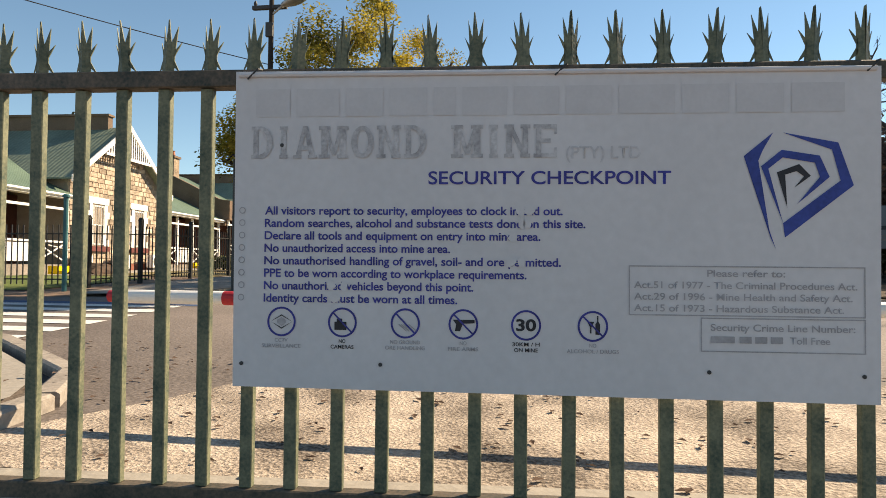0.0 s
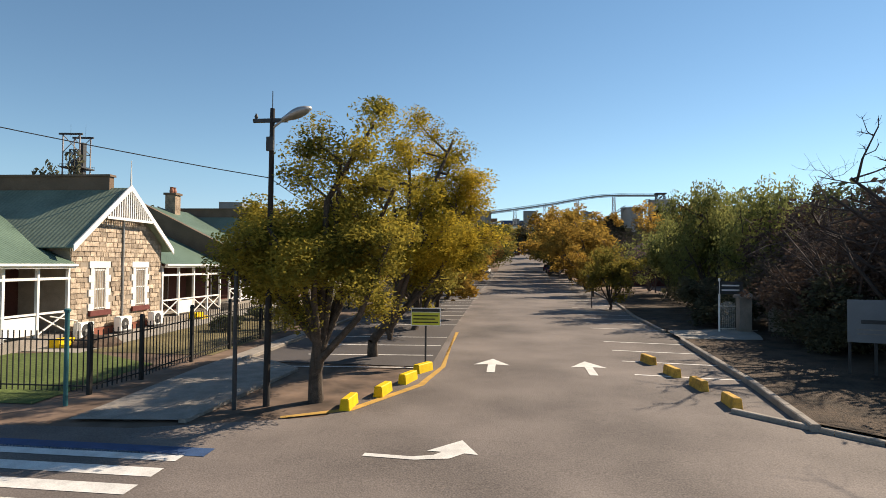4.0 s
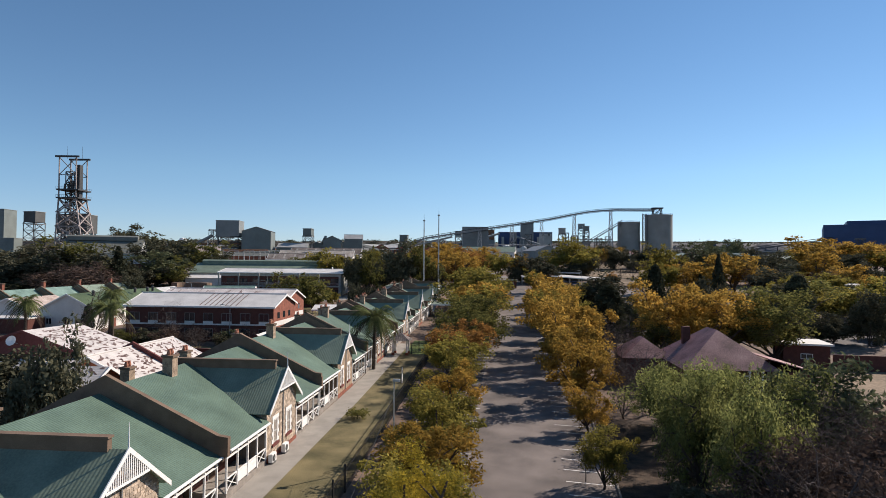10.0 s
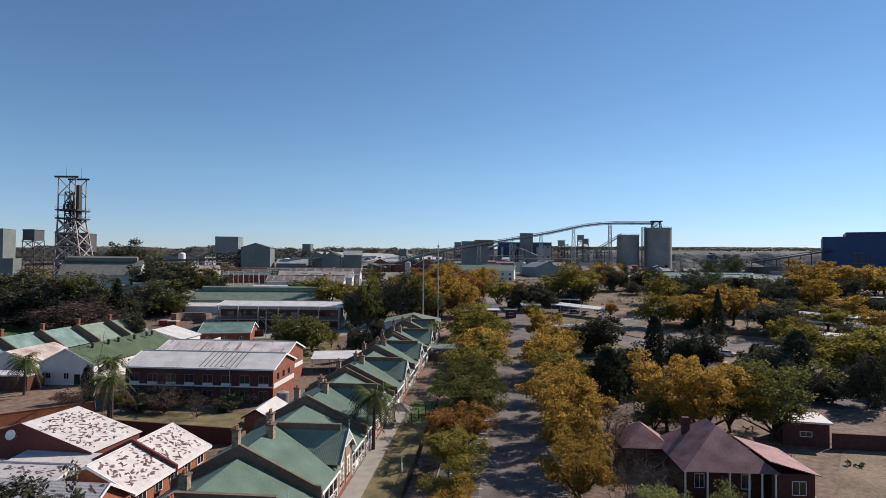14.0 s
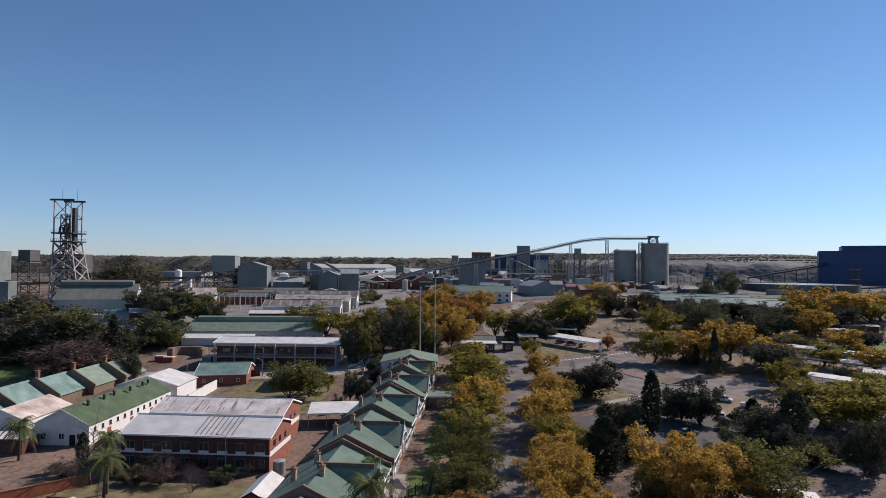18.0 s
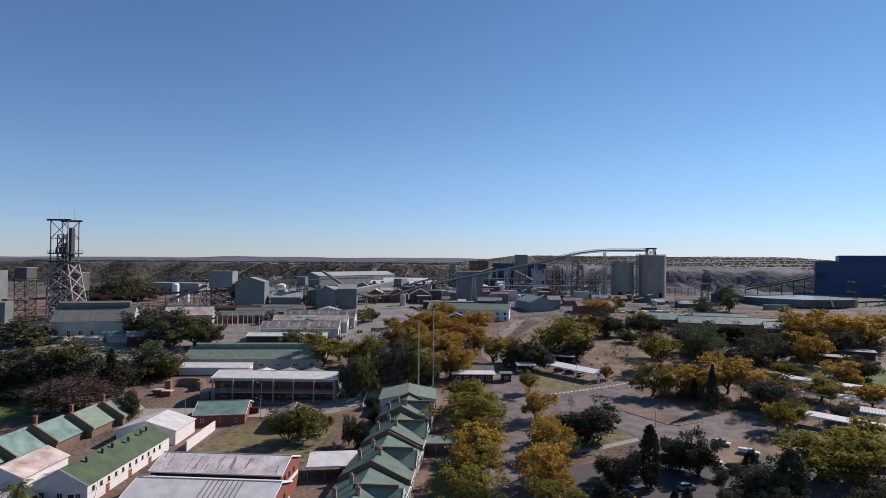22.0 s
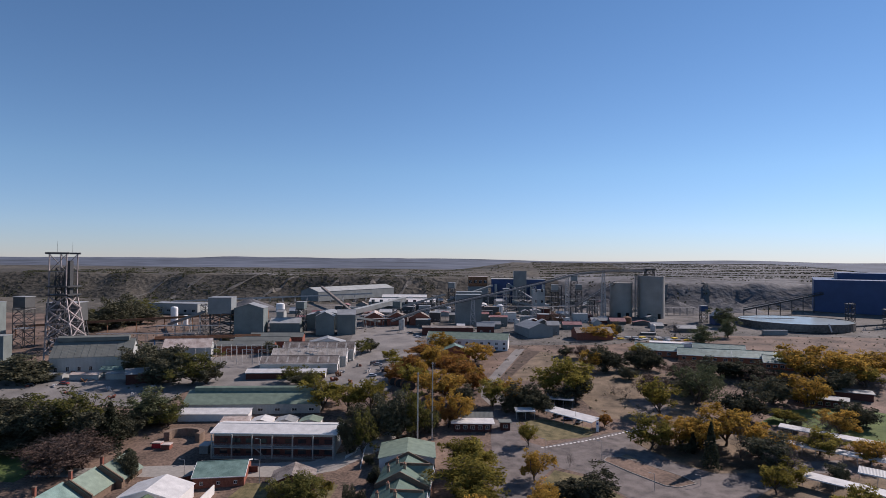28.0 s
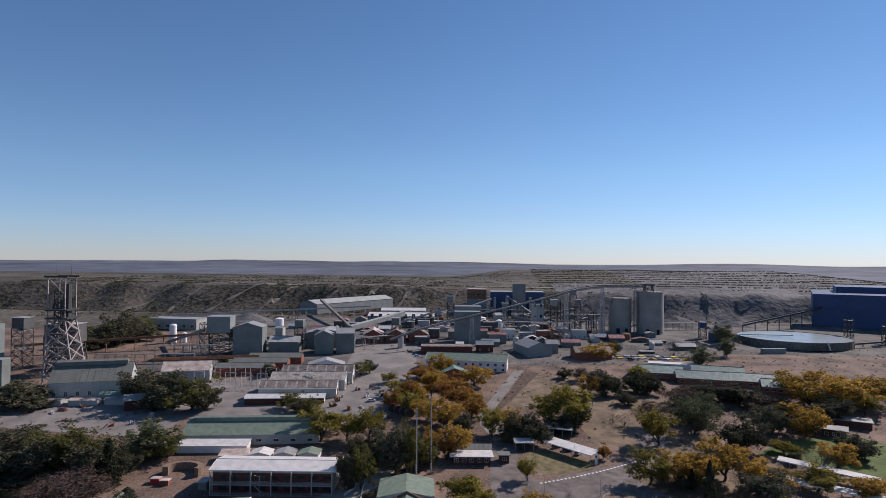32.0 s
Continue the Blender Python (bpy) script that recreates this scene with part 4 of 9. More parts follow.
def cottage(x, y, rz, half, label, detail=2, north_only=False):
    t = thing("stone_cottage", label, "cottage", x, y, rz=rz, group="cottages along the avenue")
    # walls: front wing and the long body behind the verandah
    wall = part("wall", prism(B(), [(-GW, -0.4), (GW, -0.4), (GW, GE), (0, GA), (-GW, GE)], (-8.0, 0.0), "x"), M["mortar"] if detail > 1 else M["stone_wall"], t, "sandstone rubble wall")
    part("back_wall", box(B(), -15, -2.3, -half + 0.2, half - 0.2, -0.4, 3.2), M["brown_wall"], t, "brown plastered rear wall")
    for s in (-1, 1):
        a0, a1 = sorted((s * GW, s * (half - 0.2)))
        part("verandah_floor", box(B(), -2.3, 0.05, a0, a1, -0.3, 0.32), M["kerb"], t, "worn concrete verandah plinth")
        # dark panel: the shade under the verandah roof is put into its colour
        part("verandah_wall", box(B(), -2.34, -2.29, a0, a1, 0.32, 3.2), M["brick_dark"], t, "verandah wall panel coloured dark for its shade")
        d = part("door", box(B(), -2.3, -2.22, s * (half - 3.0) - 0.5, s * (half - 3.0) + 0.5, 0.32, 2.45), M["wood_dark"], t)
        part("door_frame", box(B(), -2.29, -2.25, s * (half - 3.0) - 0.6, s * (half - 3.0) + 0.6, 0.32, 2.58), M["paint_white"], d)
        # verandah posts, rails and panels
        n = 4
        for i in range(n + 1):
            yy = a0 + 0.1 + (a1 - a0 - 0.2) * i / n
            part("verandah_post", box(B(), -0.06, 0.06, yy - 0.06, yy + 0.06, 0.32, 3.05), M["paint_white"], t)
        for zz in (2.55, 3.0):
            part("verandah_beam", box(B(), -0.05, 0.05, a0, a1, zz, zz + 0.1), M["paint_white"], t)
        for i in range(n):
            ya, yb = a0 + 0.1 + (a1 - a0 - 0.2) * i / n, a0 + 0.1 + (a1 - a0 - 0.2) * (i + 1) / n
            part("balustrade_rail", box(B(), -0.04, 0.04, ya, yb, 1.2, 1.28), M["paint_white"], t)
            if i == 1 or (detail > 1 and i == 2 and s < 0):
                part("balustrade_panel", box(B(), -0.02, 0.02, ya + 0.06, yb - 0.06, 0.45, 1.15), M["paint_white"], t)
            else:
                bm = beam(B(), (0, ya, 0.4), (0, yb, 1.2), 0.05)
                beam(bm, (0, ya, 1.2), (0, yb, 0.4), 0.05)
                part("cross_brace", bm, M["paint_white"], t)
        # the long roof: street slope, rear slope
        ridge_y0, ridge_y1 = a0, a1
        if s > 0:
            ridge_y0 = 0
        else:
            ridge_y1 = 0
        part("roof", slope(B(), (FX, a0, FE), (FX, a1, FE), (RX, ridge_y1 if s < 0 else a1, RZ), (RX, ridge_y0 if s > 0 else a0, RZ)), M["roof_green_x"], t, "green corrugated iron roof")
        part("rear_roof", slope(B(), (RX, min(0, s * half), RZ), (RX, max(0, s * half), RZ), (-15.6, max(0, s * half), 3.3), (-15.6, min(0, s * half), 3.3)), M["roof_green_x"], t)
        part("fascia", box(B(), FX - 0.02, FX + 0.06, a0, a1, FE - 0.14, FE + 0.05), M["paint_white"], t)
        part("gutter", rod(B(), (FX + 0.1, a0, FE - 0.02), (FX + 0.1, a1, FE - 0.02), 0.06), M["paint_white"], t)
        # street gable roof plane
        ov = 0.42
        ez = GE - ov * (GA - GE) / GW
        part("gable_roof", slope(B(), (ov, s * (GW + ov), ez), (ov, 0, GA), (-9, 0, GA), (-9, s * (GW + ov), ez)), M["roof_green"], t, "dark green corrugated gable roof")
        bm = B()
        prism(bm, [(s * (GW + ov), ez - 0.12), (s * (GW + ov), ez + 0.16), (0, GA + 0.2), (0, GA - 0.08)], (ov, ov + 0.06), "x")
        part("bargeboard", bm, M["paint_white"], t)
    # fretwork in the gable
    for i in range(-9, 10):
        yy = i * 0.17
        zt = GA - 0.1 - abs(yy) * (GA - GE) / GW
        part("fretwork_slat", box(B(), 0.43, 0.47, yy - 0.034, yy + 0.034, 5.3, zt), M["paint_white"], t, "white timber fretwork slat")
    part("collar_beam", box(B(), 0.41, 0.49, -1.75, 1.75, 5.22, 5.34), M["paint_white"], t)
    part("collar_bracket", box(B(), 0.02, 0.28, -1.7, 1.7, 5.42, 5.52), M["maroon"], t)
    part("finial", rod(B(), (ov, 0, GA - 0.3), (ov, 0, GA + 1.35), 0.06, 0.015, 8), M["paint_white"], t)
    part("firewall", box(B(), -9.5, -0.55, -0.17, 0.17, GA - 0.6, GA + 0.58), M["brown_wall"], t, "brown plastered firewall over the ridge")
    part("firewall_coping", box(B(), -9.5, -0.48, -0.24, 0.24, GA + 0.58, GA + 0.68), M["brown_wall"], t)
    for yy in (-1.55, 1.55):
        window_set(t, 0.0, yy, 1.2, 0.82, 1.75)
    # downpipe and air conditioners
    bm = rod(B(), (0.08, 0.05, 0.1), (0.08, 0.05, 5.4), 0.05, n=8)
    part("downpipe", bm, M["galv"], t)
    part("plinth", box(B(), 0.0, 0.1, -GW, GW, -0.4, 0.35), M["brick"], t, "red painted plinth")
    # sloping party wall at the end
    for s in (1,) if north_only else (-1, 1):
        bm = B()
        prism(bm, [(0.3, FE - 0.3), (0.3, FE + 0.95), (-0.4, FE + 1.05), (RX, RZ + 0.95), (-15.4, 4.1), (-15.4, 3.0)], (s * half - 0.2, s * half + 0.2), "y")
        part("party_wall", bm, M["brown_wall"], t, "brown plastered party wall stepping down the roof")
    chimney(t, RX + 0.6, -half * 0.36, 5.6, 8.1)
    chimney(t, RX - 2.6, half * 0.42, 4.4, 7.2)
    chimney(t, RX - 4.6, -half * 0.1, 3.4, 6.6)
    return t


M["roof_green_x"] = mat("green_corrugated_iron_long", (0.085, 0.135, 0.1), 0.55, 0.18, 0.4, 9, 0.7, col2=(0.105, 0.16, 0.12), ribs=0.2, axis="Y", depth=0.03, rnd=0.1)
near_cottages = []
for i, (x, y) in enumerate(((-18.85, 26.6), (-19.3, 47.9), (-20.2, 69.4), (-21.0, 91.5), (-21.6, 115.2), (-22.4, 137.6), (-23.2, 160.0), (-24.0, 178.5))):
    near_cottages.append(cottage(x, y, 2.2, (10.6, 10.7, 10.8, 11.1, 11.3, 11.2, 10.6, 9.0)[i],
                  "sandstone cottage with green iron roof, white verandah and fretted gable" if i < 3 else "row cottage with green iron roof and brown firewalls", 2 if i < 2 else 1))
# ---- other buildings ----


def windows_on(parent, face, xs_, z, w, h, y=0.0, mat_frame=None):
    """Windows on the front (local y = 0 looking to -y) at the places xs_."""
    for xx in xs_:
        win = part("window", box(B(), xx - w / 2, xx + w / 2, y - 0.03, y + 0.1, z, z + h), M["glass_dark"], parent)
        bm = B()
        t = 0.08
        for a in ((xx - w / 2, xx - w / 2 + t, z, z + h), (xx + w / 2 - t, xx + w / 2, z, z + h), (xx - 0.03, xx + 0.03, z, z + h), (xx - w / 2, xx + w / 2, z, z + t), (xx - w / 2, xx + w / 2, z + h - t, z + h)):
            box(bm, a[0], a[1], y - 0.07, y - 0.02, a[2], a[3])
        part("window_frame", bm, mat_frame or M["paint_white"], win)


def hall(name, label, category, p0, p1, depth, eave, ridge, wall, roof, axis="long", win=(), over=0.4, ridge_at=0.5, door=None, z=None, group="", fascia=None):
    """A pitched-roof building whose front foot runs from p0 to p1 and which lies behind that line.
    axis long: ridge along the front; cross: the gable faces the front. win: rows of (count, z, w, h)."""
    (x0, y0), (x1, y1) = p0, p1
    L = math.hypot(x1 - x0, y1 - y0)
    t = thing(name, label, category, x0, y0, min(ground_z(x0, y0), ground_z(x1, y1)) if z is None else z, math.degrees(math.atan2(y1 - y0, x1 - x0)), group)
    lo = -1.5
    if axis == "long":
        k = depth * ridge_at
        part("wall", prism(B(), [(0, lo), (depth, lo), (depth, eave), (k, ridge - 0.02), (0, eave)], (0, L), "x"), wall, t)
        s0 = (ridge - eave) / k
        s1 = (ridge - eave) / (depth - k)
        part("roof", slope(B(), (-over, -over, eave - over * s0), (L + over, -over, eave - over * s0), (L + over, k, ridge), (-over, k, ridge)), roof, t)
        if ridge_at < 0.99:
            part("roof", slope(B(), (-over, k, ridge), (L + over, k, ridge), (L + over, depth + over, eave - over * s1), (-over, depth + over, eave - over * s1)), roof, t)
        part("ridge_cap", rod(B(), (-over, k, ridge + 0.08), (L + over, k, ridge + 0.08), 0.14), roof, t)
        if fascia:
            for xx in (-over, L + over):
                bm = B()
                prism(bm, [(-over, eave - over * s0 - 0.2), (-over, eave - over * s0 + 0.1), (k, ridge + 0.12), (depth + over, eave - over * s1 + 0.1), (depth + over, eave - over * s1 - 0.2), (k, ridge - 0.2)], (xx - 0.05, xx + 0.05), "x")
                part("bargeboard", bm, fascia, t)
            part("fascia", box(B(), -over, L + over, -over - 0.08, -over, eave - over * s0 - 0.2, eave - over * s0 + 0.08), fascia, t)
    else:
        k = L * ridge_at
        part("wall", prism(B(), [(0, lo), (L, lo), (L, eave), (k, ridge - 0.02), (0, eave)], (0, depth), "y"), wall, t)
        s0, s1 = (ridge - eave) / k, (ridge - eave) / (L - k)
        part("roof", slope(B(), (-over, -over, eave - over * s0), (k, -over, ridge), (k, depth + over, ridge), (-over, depth + over, eave - over * s0)), roof, t)
        part("roof", slope(B(), (k, -over, ridge), (L + over, -over, eave - over * s1), (L + over, depth + over, eave - over * s1), (k, depth + over, ridge)), roof, t)
        if fascia:
            bm = B()
            prism(bm, [(-over, eave - over * s0 - 0.15), (-over, eave - over * s0 + 0.12), (k, ridge + 0.15), (L + over, eave - over * s1 + 0.12), (L + over, eave - over * s1 - 0.15), (k, ridge - 0.15)], (-over - 0.06, -over), "y")
            part("bargeboard", bm, fascia, t)
    for n, zz, ww, hh in win:
        windows_on(t, 0, [L * (i + 0.5) / n for i in range(n)], zz, ww, hh)
    if door:
        part("door", box(B(), L * door - 0.6, L * door + 0.6, -0.06, 0.06, -0.1, 2.2), M["dark"], t)
    return t


def block(name, label, category, p0, p1, depth, h, wall, roof=None, win=(), over=0.15, z=None, z0=-1.5, group=""):
    """A flat-roofed block behind its front line."""
    (x0, y0), (x1, y1) = p0, p1
    L = math.hypot(x1 - x0, y1 - y0)
    t = thing(name, label, category, x0, y0, min(ground_z(x0, y0), ground_z(x1, y1)) if z is None else z, math.degrees(math.atan2(y1 - y0, x1 - x0)), group)
    part("wall", box(B(), 0, L, 0, depth, z0, h), wall, t)
    part("roof", box(B(), -over, L + over, -over, depth + over, h, h + 0.25), roof or M["roof_grey"], t)
    for n, zz, ww, hh in win:
        windows_on(t, 0, [L * (i + 0.5) / n for i in range(n)], zz, ww, hh)
    return t


M["roof_moss"] = mat("moss_green_iron", (0.055, 0.085, 0.04), 0.6, 0.25, 0.3, 6, 0.7, col2=(0.08, 0.115, 0.055), ribs=0.25, axis="Y", depth=0.03)
# the red brick barracks with the white roof
for i, (p0, p1, lab) in enumerate((((-72.0, 104.0), (-44.1, 105.3), "two-storey red brick block with white iron roof"), ((-75.1, 118.5), (-47.6, 119.9), "two-storey red brick block with weathered white roof"))):
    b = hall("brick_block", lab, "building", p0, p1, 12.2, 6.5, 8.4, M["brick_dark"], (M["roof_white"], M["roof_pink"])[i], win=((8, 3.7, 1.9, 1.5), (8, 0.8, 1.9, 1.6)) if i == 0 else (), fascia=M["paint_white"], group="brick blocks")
    L = math.hypot(p1[0] - p0[0], p1[1] - p0[1])
    for c in b.children_recursive:
        if c.name.startswith("window_frame"):
            c.data.materials[0] = M["steel"]
    part("floor_band", box(B(), -0.08, L + 0.08, -0.1, 0, 3.0, 3.25), M["plaster"], b, "white painted floor band")
    # sun side painted in: lighter brick here, darker brick on the shaded front
    part("end_wall", prism(B(), [(0.0, -0.4), (12.2, -0.4), (12.2, 6.4), (6.1, 8.25), (0.0, 6.4)], (L + 0.003, L + 0.03), "x"), M["brick"], b, "red brick gable end coloured lighter for the sun")
    part("white_band", box(B(), L + 0.03, L + 0.06, 0.4, 11.8, 2.8, 3.7), M["plaster"], b)
    for k in range(3):
        bm = box(B(), L + 0.03, L + 0.06, 2.0 + 3 * k, 3.2 + 3 * k, 4.2, 5.3)
        part("window", bm, M["glass_dark"], b)
    st = random.Random(31 + i)
    for k in range((8, 26)[i]):
        u, wd_ = (L * (0.5 + 0.035 * k), 0.16) if i == 0 else (st.uniform(0.5, L - 0.5), st.uniform(0.06, 0.16))
        v0, v1 = (0.0, 6.0) if i == 0 else sorted((st.uniform(0, 6.0), st.uniform(0, 6.0)))
        part("rust_streak", slope(B(), (u, v0, 6.57 + v0 * 0.3115), (u + wd_, v0, 6.57 + v0 * 0.3115), (u + wd_, v1, 6.57 + v1 * 0.3115), (u, v1, 6.57 + v1 * 0.3115), 0.03), M["flake"], b, "rust-red streak down the roof")
    if i == 0:
        for k in range(8):
            part("spandrel", box(B(), L * (k + 0.5) / 8 - 0.95, L * (k + 0.5) / 8 + 0.95, -0.06, -0.02, 3.2, 3.68), M["plaster"], b)

# two-storey office with galleries
off = hall("gallery_office", "two-storey gallery office with white iron roof", "building", (-100.1, 194.8), (-59.6, 198.6), 13, 8.2, 9.3, M["clad_pale"], M["roof_white"], fascia=M["paint_white"], over=1.0)
L = math.hypot(40.5, 3.8)
for zz in (0.1, 3.7):
    part("gallery_floor", box(B(), 0, L, -2.2, -0.01, zz - 0.3, zz), M["concrete"], off)
    # dark brick sheet painted in for the shade inside the gallery
    part("shade_wall", box(B(), 0.1, L - 0.1, -0.03, 0.0, zz + 0.02, zz + 3.2), M["brick_dark"], off)
    for k in range(9):
        part("window", box(B(), 2 + L * k / 9.2, 4.6 + L * k / 9.2, -0.08, -0.035, zz + 1.0, zz + 2.4), M["glass_dark"], off)
for k in range(7):
    part("column", box(B(), L * k / 6 - 0.2, L * k / 6 + 0.2, -2.3, -1.9, -1.0, 7.9), M["concrete"], off)
for zz in (0.1, 3.7):
    for k in range(6):
        bm = B()
        for q in (0.45, 0.75, 1.05):
            beam(bm, (L * k / 6, -2.1, zz + q), (L * (k + 1) / 6, -2.1, zz + q), 0.05)
        part("railing", bm, M["steel_light"], off)
bm = beam(B(), (L * 0.36, -2.5, 3.7), (L * 0.46, -2.5, 0.1), 0.3)
part("stair", bm, M["steel"], off)

hall("workshop", "long workshop with green iron roof and clerestory", "building", (-133, 233), (-79, 243), 20, 4.6, 8.4, M["clad_pale"], M["roof_green"], win=((8, 1.6, 2.2, 1.2),))
part("clerestory", prism(B(), [(8.6, 7.7), (11.4, 7.7), (11.4, 9.4), (10, 9.9), (8.6, 9.4)], (2, 53), "x"), M["roof_green"], bpy.data.objects["workshop"], "green clerestory along the ridge")
hall("lean_to", "lean-to workshop with a white iron roof", "shed", (-131, 226), (-104, 230), 6, 3.0, 4.0, M["plaster"], M["roof_white"], ridge_at=0.99)
hall("lean_to", "small lean-to with rust-streaked iron roof", "shed", (-110, 219), (-100, 221), 6, 2.8, 3.6, M["plaster"], M["roof_rust"], ridge_at=0.99)
for i in range(3):
    hall("store_shed", "white iron store shed", "shed", (-99 + 9.2 * i, 221 + 1.1 * i), (-91.5 + 9.2 * i, 222 + 1.1 * i), 7, 2.8, 3.8, M["plaster"], (M["roof_white"], M["roof_grey"], M["roof_green"])[i], axis="cross", group="store sheds")
# big winder house with olive roof
hall("winder_house", "long grey winder house with dark olive roof", "industrial hall", (-231.5, 281.5), (-197.5, 296.5), 23, 9.5, 17.0, M["clad_pale"], M["roof_slate"], win=((7, 2.2, 1.6, 2.4),))
wh = bpy.data.objects["winder_house"]
part("ridge_vent", prism(B(), [(9.2, 16.2), (13.8, 16.2), (13.8, 18.2), (11.5, 19.0), (9.2, 18.2)], (1, 34.5), "x"), M["roof_slate"], wh, "raised ventilator along the ridge")
for k in range(11):
    part("roof_seam", slope(B(), (1.5 + 3.1 * k, -0.3, 9.4), (1.62 + 3.1 * k, -0.3, 9.4), (1.62 + 3.1 * k, 9.1, 15.5), (1.5 + 3.1 * k, 9.1, 15.5), 0.1), M["roof_slate"], wh)
hall("red_roof_hall", "pale hall with faded red iron roof", "industrial hall", (-192, 316), (-168.5, 324.5), 15, 7.5, 11.5, M["clad_pale"], M["roof_rust"], win=((5, 2.5, 1.6, 1.4),))
hall("blue_roof_shed", "low shed with grey-blue iron roof", "shed", (-184, 272), (-166, 284), 12, 5, 6.8, M["brick_dark"], M["roof_grey"])
hall("open_shed", "low shed with green iron roof", "shed", (-206, 284), (-184, 290), 8, 3.5, 4.6, M["clad_pale"], M["roof_teal"])
for i in range(5):
    hall("yard_shelter", "low grey yard shelter", "shed", (-268 + 17 * i, 268 + 3 * i), (-254 + 17 * i, 270 + 3 * i), 6, 2.8, 3.4, M["clad_pale"], (M["roof_grey"], M["roof_rust"])[i % 2], group="yard shelters")
# long brown-roofed saw-tooth warehouses
M["roof_light"] = mat("dusty_roof_light", (0.36, 0.33, 0.29), 0.6, 0.3, 0.5, 5, 0.3)
M["roof_cream"] = mat("stained_cream_iron", (0.3, 0.25, 0.2), 0.75, 0.35, 0.3, 3, 0.6, col2=(0.42, 0.37, 0.32), ribs=0.9, depth=0.05)
for i, (a, b, d, e, r, rf) in enumerate((((-131, 287.5), (-93, 295), 9, 3.4, 4.6, "roof_white"), ((-128, 297), (-89.5, 304), 12, 5.6, 8.6, "roof_brown"), ((-127, 310), (-88.6, 317), 12, 6.4, 9.6, "roof_cream"), ((-126, 323.5), (-87.8, 330), 12, 6.8, 10.2, "roof_brown"))):
    w_ = hall("warehouse", "long warehouse bay with stained iron roof and white gable", "warehouse", a, b, d, e, r, M["clad_pale"] if i else M["brick_dark"], M[rf], fascia=M["paint_white"], group="warehouses", over=0.3)
    part("gable_end", prism(B(), [(0, -0.5), (d, -0.5), (d, e), (d / 2, r - 0.03), (0, e)], (math.hypot(b[0] - a[0], b[1] - a[1]) + 0.002, math.hypot(b[0] - a[0], b[1] - a[1]) + 0.009), "x"), M["plaster"], w_, "white plastered gable end")
    L = math.hypot(b[0] - a[0], b[1] - a[1])
    if i:
        for k in range(7):
            part("roof_light", slope(B(), (2.6 + 5.2 * k, 0.8, e + 0.8 * (r - e) / (d / 2) + 0.07), (3.5 + 5.2 * k, 0.8, e + 0.8 * (r - e) / (d / 2) + 0.07), (3.5 + 5.2 * k, d / 2 - 0.8, r - 0.8 * (r - e) / (d / 2) + 0.07), (2.6 + 5.2 * k, d / 2 - 0.8, r - 0.8 * (r - e) / (d / 2) + 0.07), 0.04), M["roof_light"], w_, "pale translucent roof light")
        part("door", box(B(), L + 0.01, L + 0.08, d / 2 - 2.0, d / 2 + 2.0, -0.2, 4.2), M["dark"], w_, "dark sliding doorway")
        part("vent_louvre", box(B(), L + 0.01, L + 0.06, d / 2 - 0.8, d / 2 + 0.8, e + 0.3, e + 1.5), M["dark"], w_)
for i, (a, b) in enumerate((((-172, 338), (-140, 344)), ((-168, 352), (-136, 358)), ((-164, 366), (-132, 372)))):
    hall("brick_workshop", "low brick workshop with green iron roof", "workshop", a, b, 11, 4.5, 6.6, M["brick"], M["roof_slate"], group="brick workshops")
hall("plaster_shed", "white shed with grey iron roof", "shed", (-118, 344), (-98, 350), 12, 6, 9, M["plaster"], M["roof_grey"], axis="cross")
for i in range(3):
    hall("striped_shed", "brick shed with red and white striped roof" if i == 0 else "brick shed with brown iron roof", "shed", (-112 + 17 * i, 452 + 3 * i), (-97 + 17 * i, 455 + 3 * i), 22, 6, 10, M["brick"], (M["roof_rust"], M["roof_brown"], M["roof_brown"])[i], axis="cross")
hall("green_office", "long white office with green iron roof", "office", (-52, 367), (-3, 364.5), 15, 6.5, 9.6, M["plaster"], M["roof_green"], win=((11, 3.4, 1.6, 1.5), (11, 0.6, 1.6, 1.5)), fascia=M["paint_white"])
hall("small_hall", "small hall with teal roof", "hall", (-40, 340), (-24, 343), 12, 4.5, 7.5, M["brick_orange"], M["roof_teal"], axis="cross")
hall("grey_shed", "grey iron shed with white gable", "shed", (11, 412), (27, 418), 26, 6.5, 10, M["clad_grey"], M["roof_grey"], axis="cross")
hall("brown_shed", "low shed with brown roof", "shed", (42, 408), (66, 412), 14, 5, 8, M["brick"], M["roof_brown"])
block("dark_store", "long low maroon store", "store", (-62, 415), (-27, 420), 12, 5, M["brick_dark"], M["roof_brown"])
# houses west of the row
hall("long_house", "long white house with green iron roof", "house", (-98.0, 114.0), (-86.6, 115.0), 35, 4.4, 7.4, M["plaster"], M["roof_moss"], axis="cross", win=((3, 1.2, 1.2, 1.3),), fascia=M["paint_white"], door=0.7)
lh = bpy.data.objects["long_house"]
for k in range(11):
    w_ = part("window", box(B(), 11.44, 11.47, 1.6 + 2.8 * k, 2.5 + 2.8 * k, 2.5, 3.4), M["glass_dark"], lh)
    part("sill", box(B(), 11.44, 11.57, 1.5 + 2.8 * k, 2.6 + 2.8 * k, 2.4, 2.5), M["brick"], w_)
for k in range(3):
    part("brick_panel", box(B(), 11.44, 11.49, 6.5 + 9 * k, 7.9 + 9 * k, -0.5, 2.0), M["brick"], lh, "red brick panel under the windows")
hall("side_house", "white gabled house with rusting iron roof", "house", (-114, 117), (-103.5, 118), 15, 3.8, 6.0, M["plaster"], M["roof_rust"], axis="cross", fascia=M["paint_white"], win=((2, 1.1, 1.3, 1.2),))
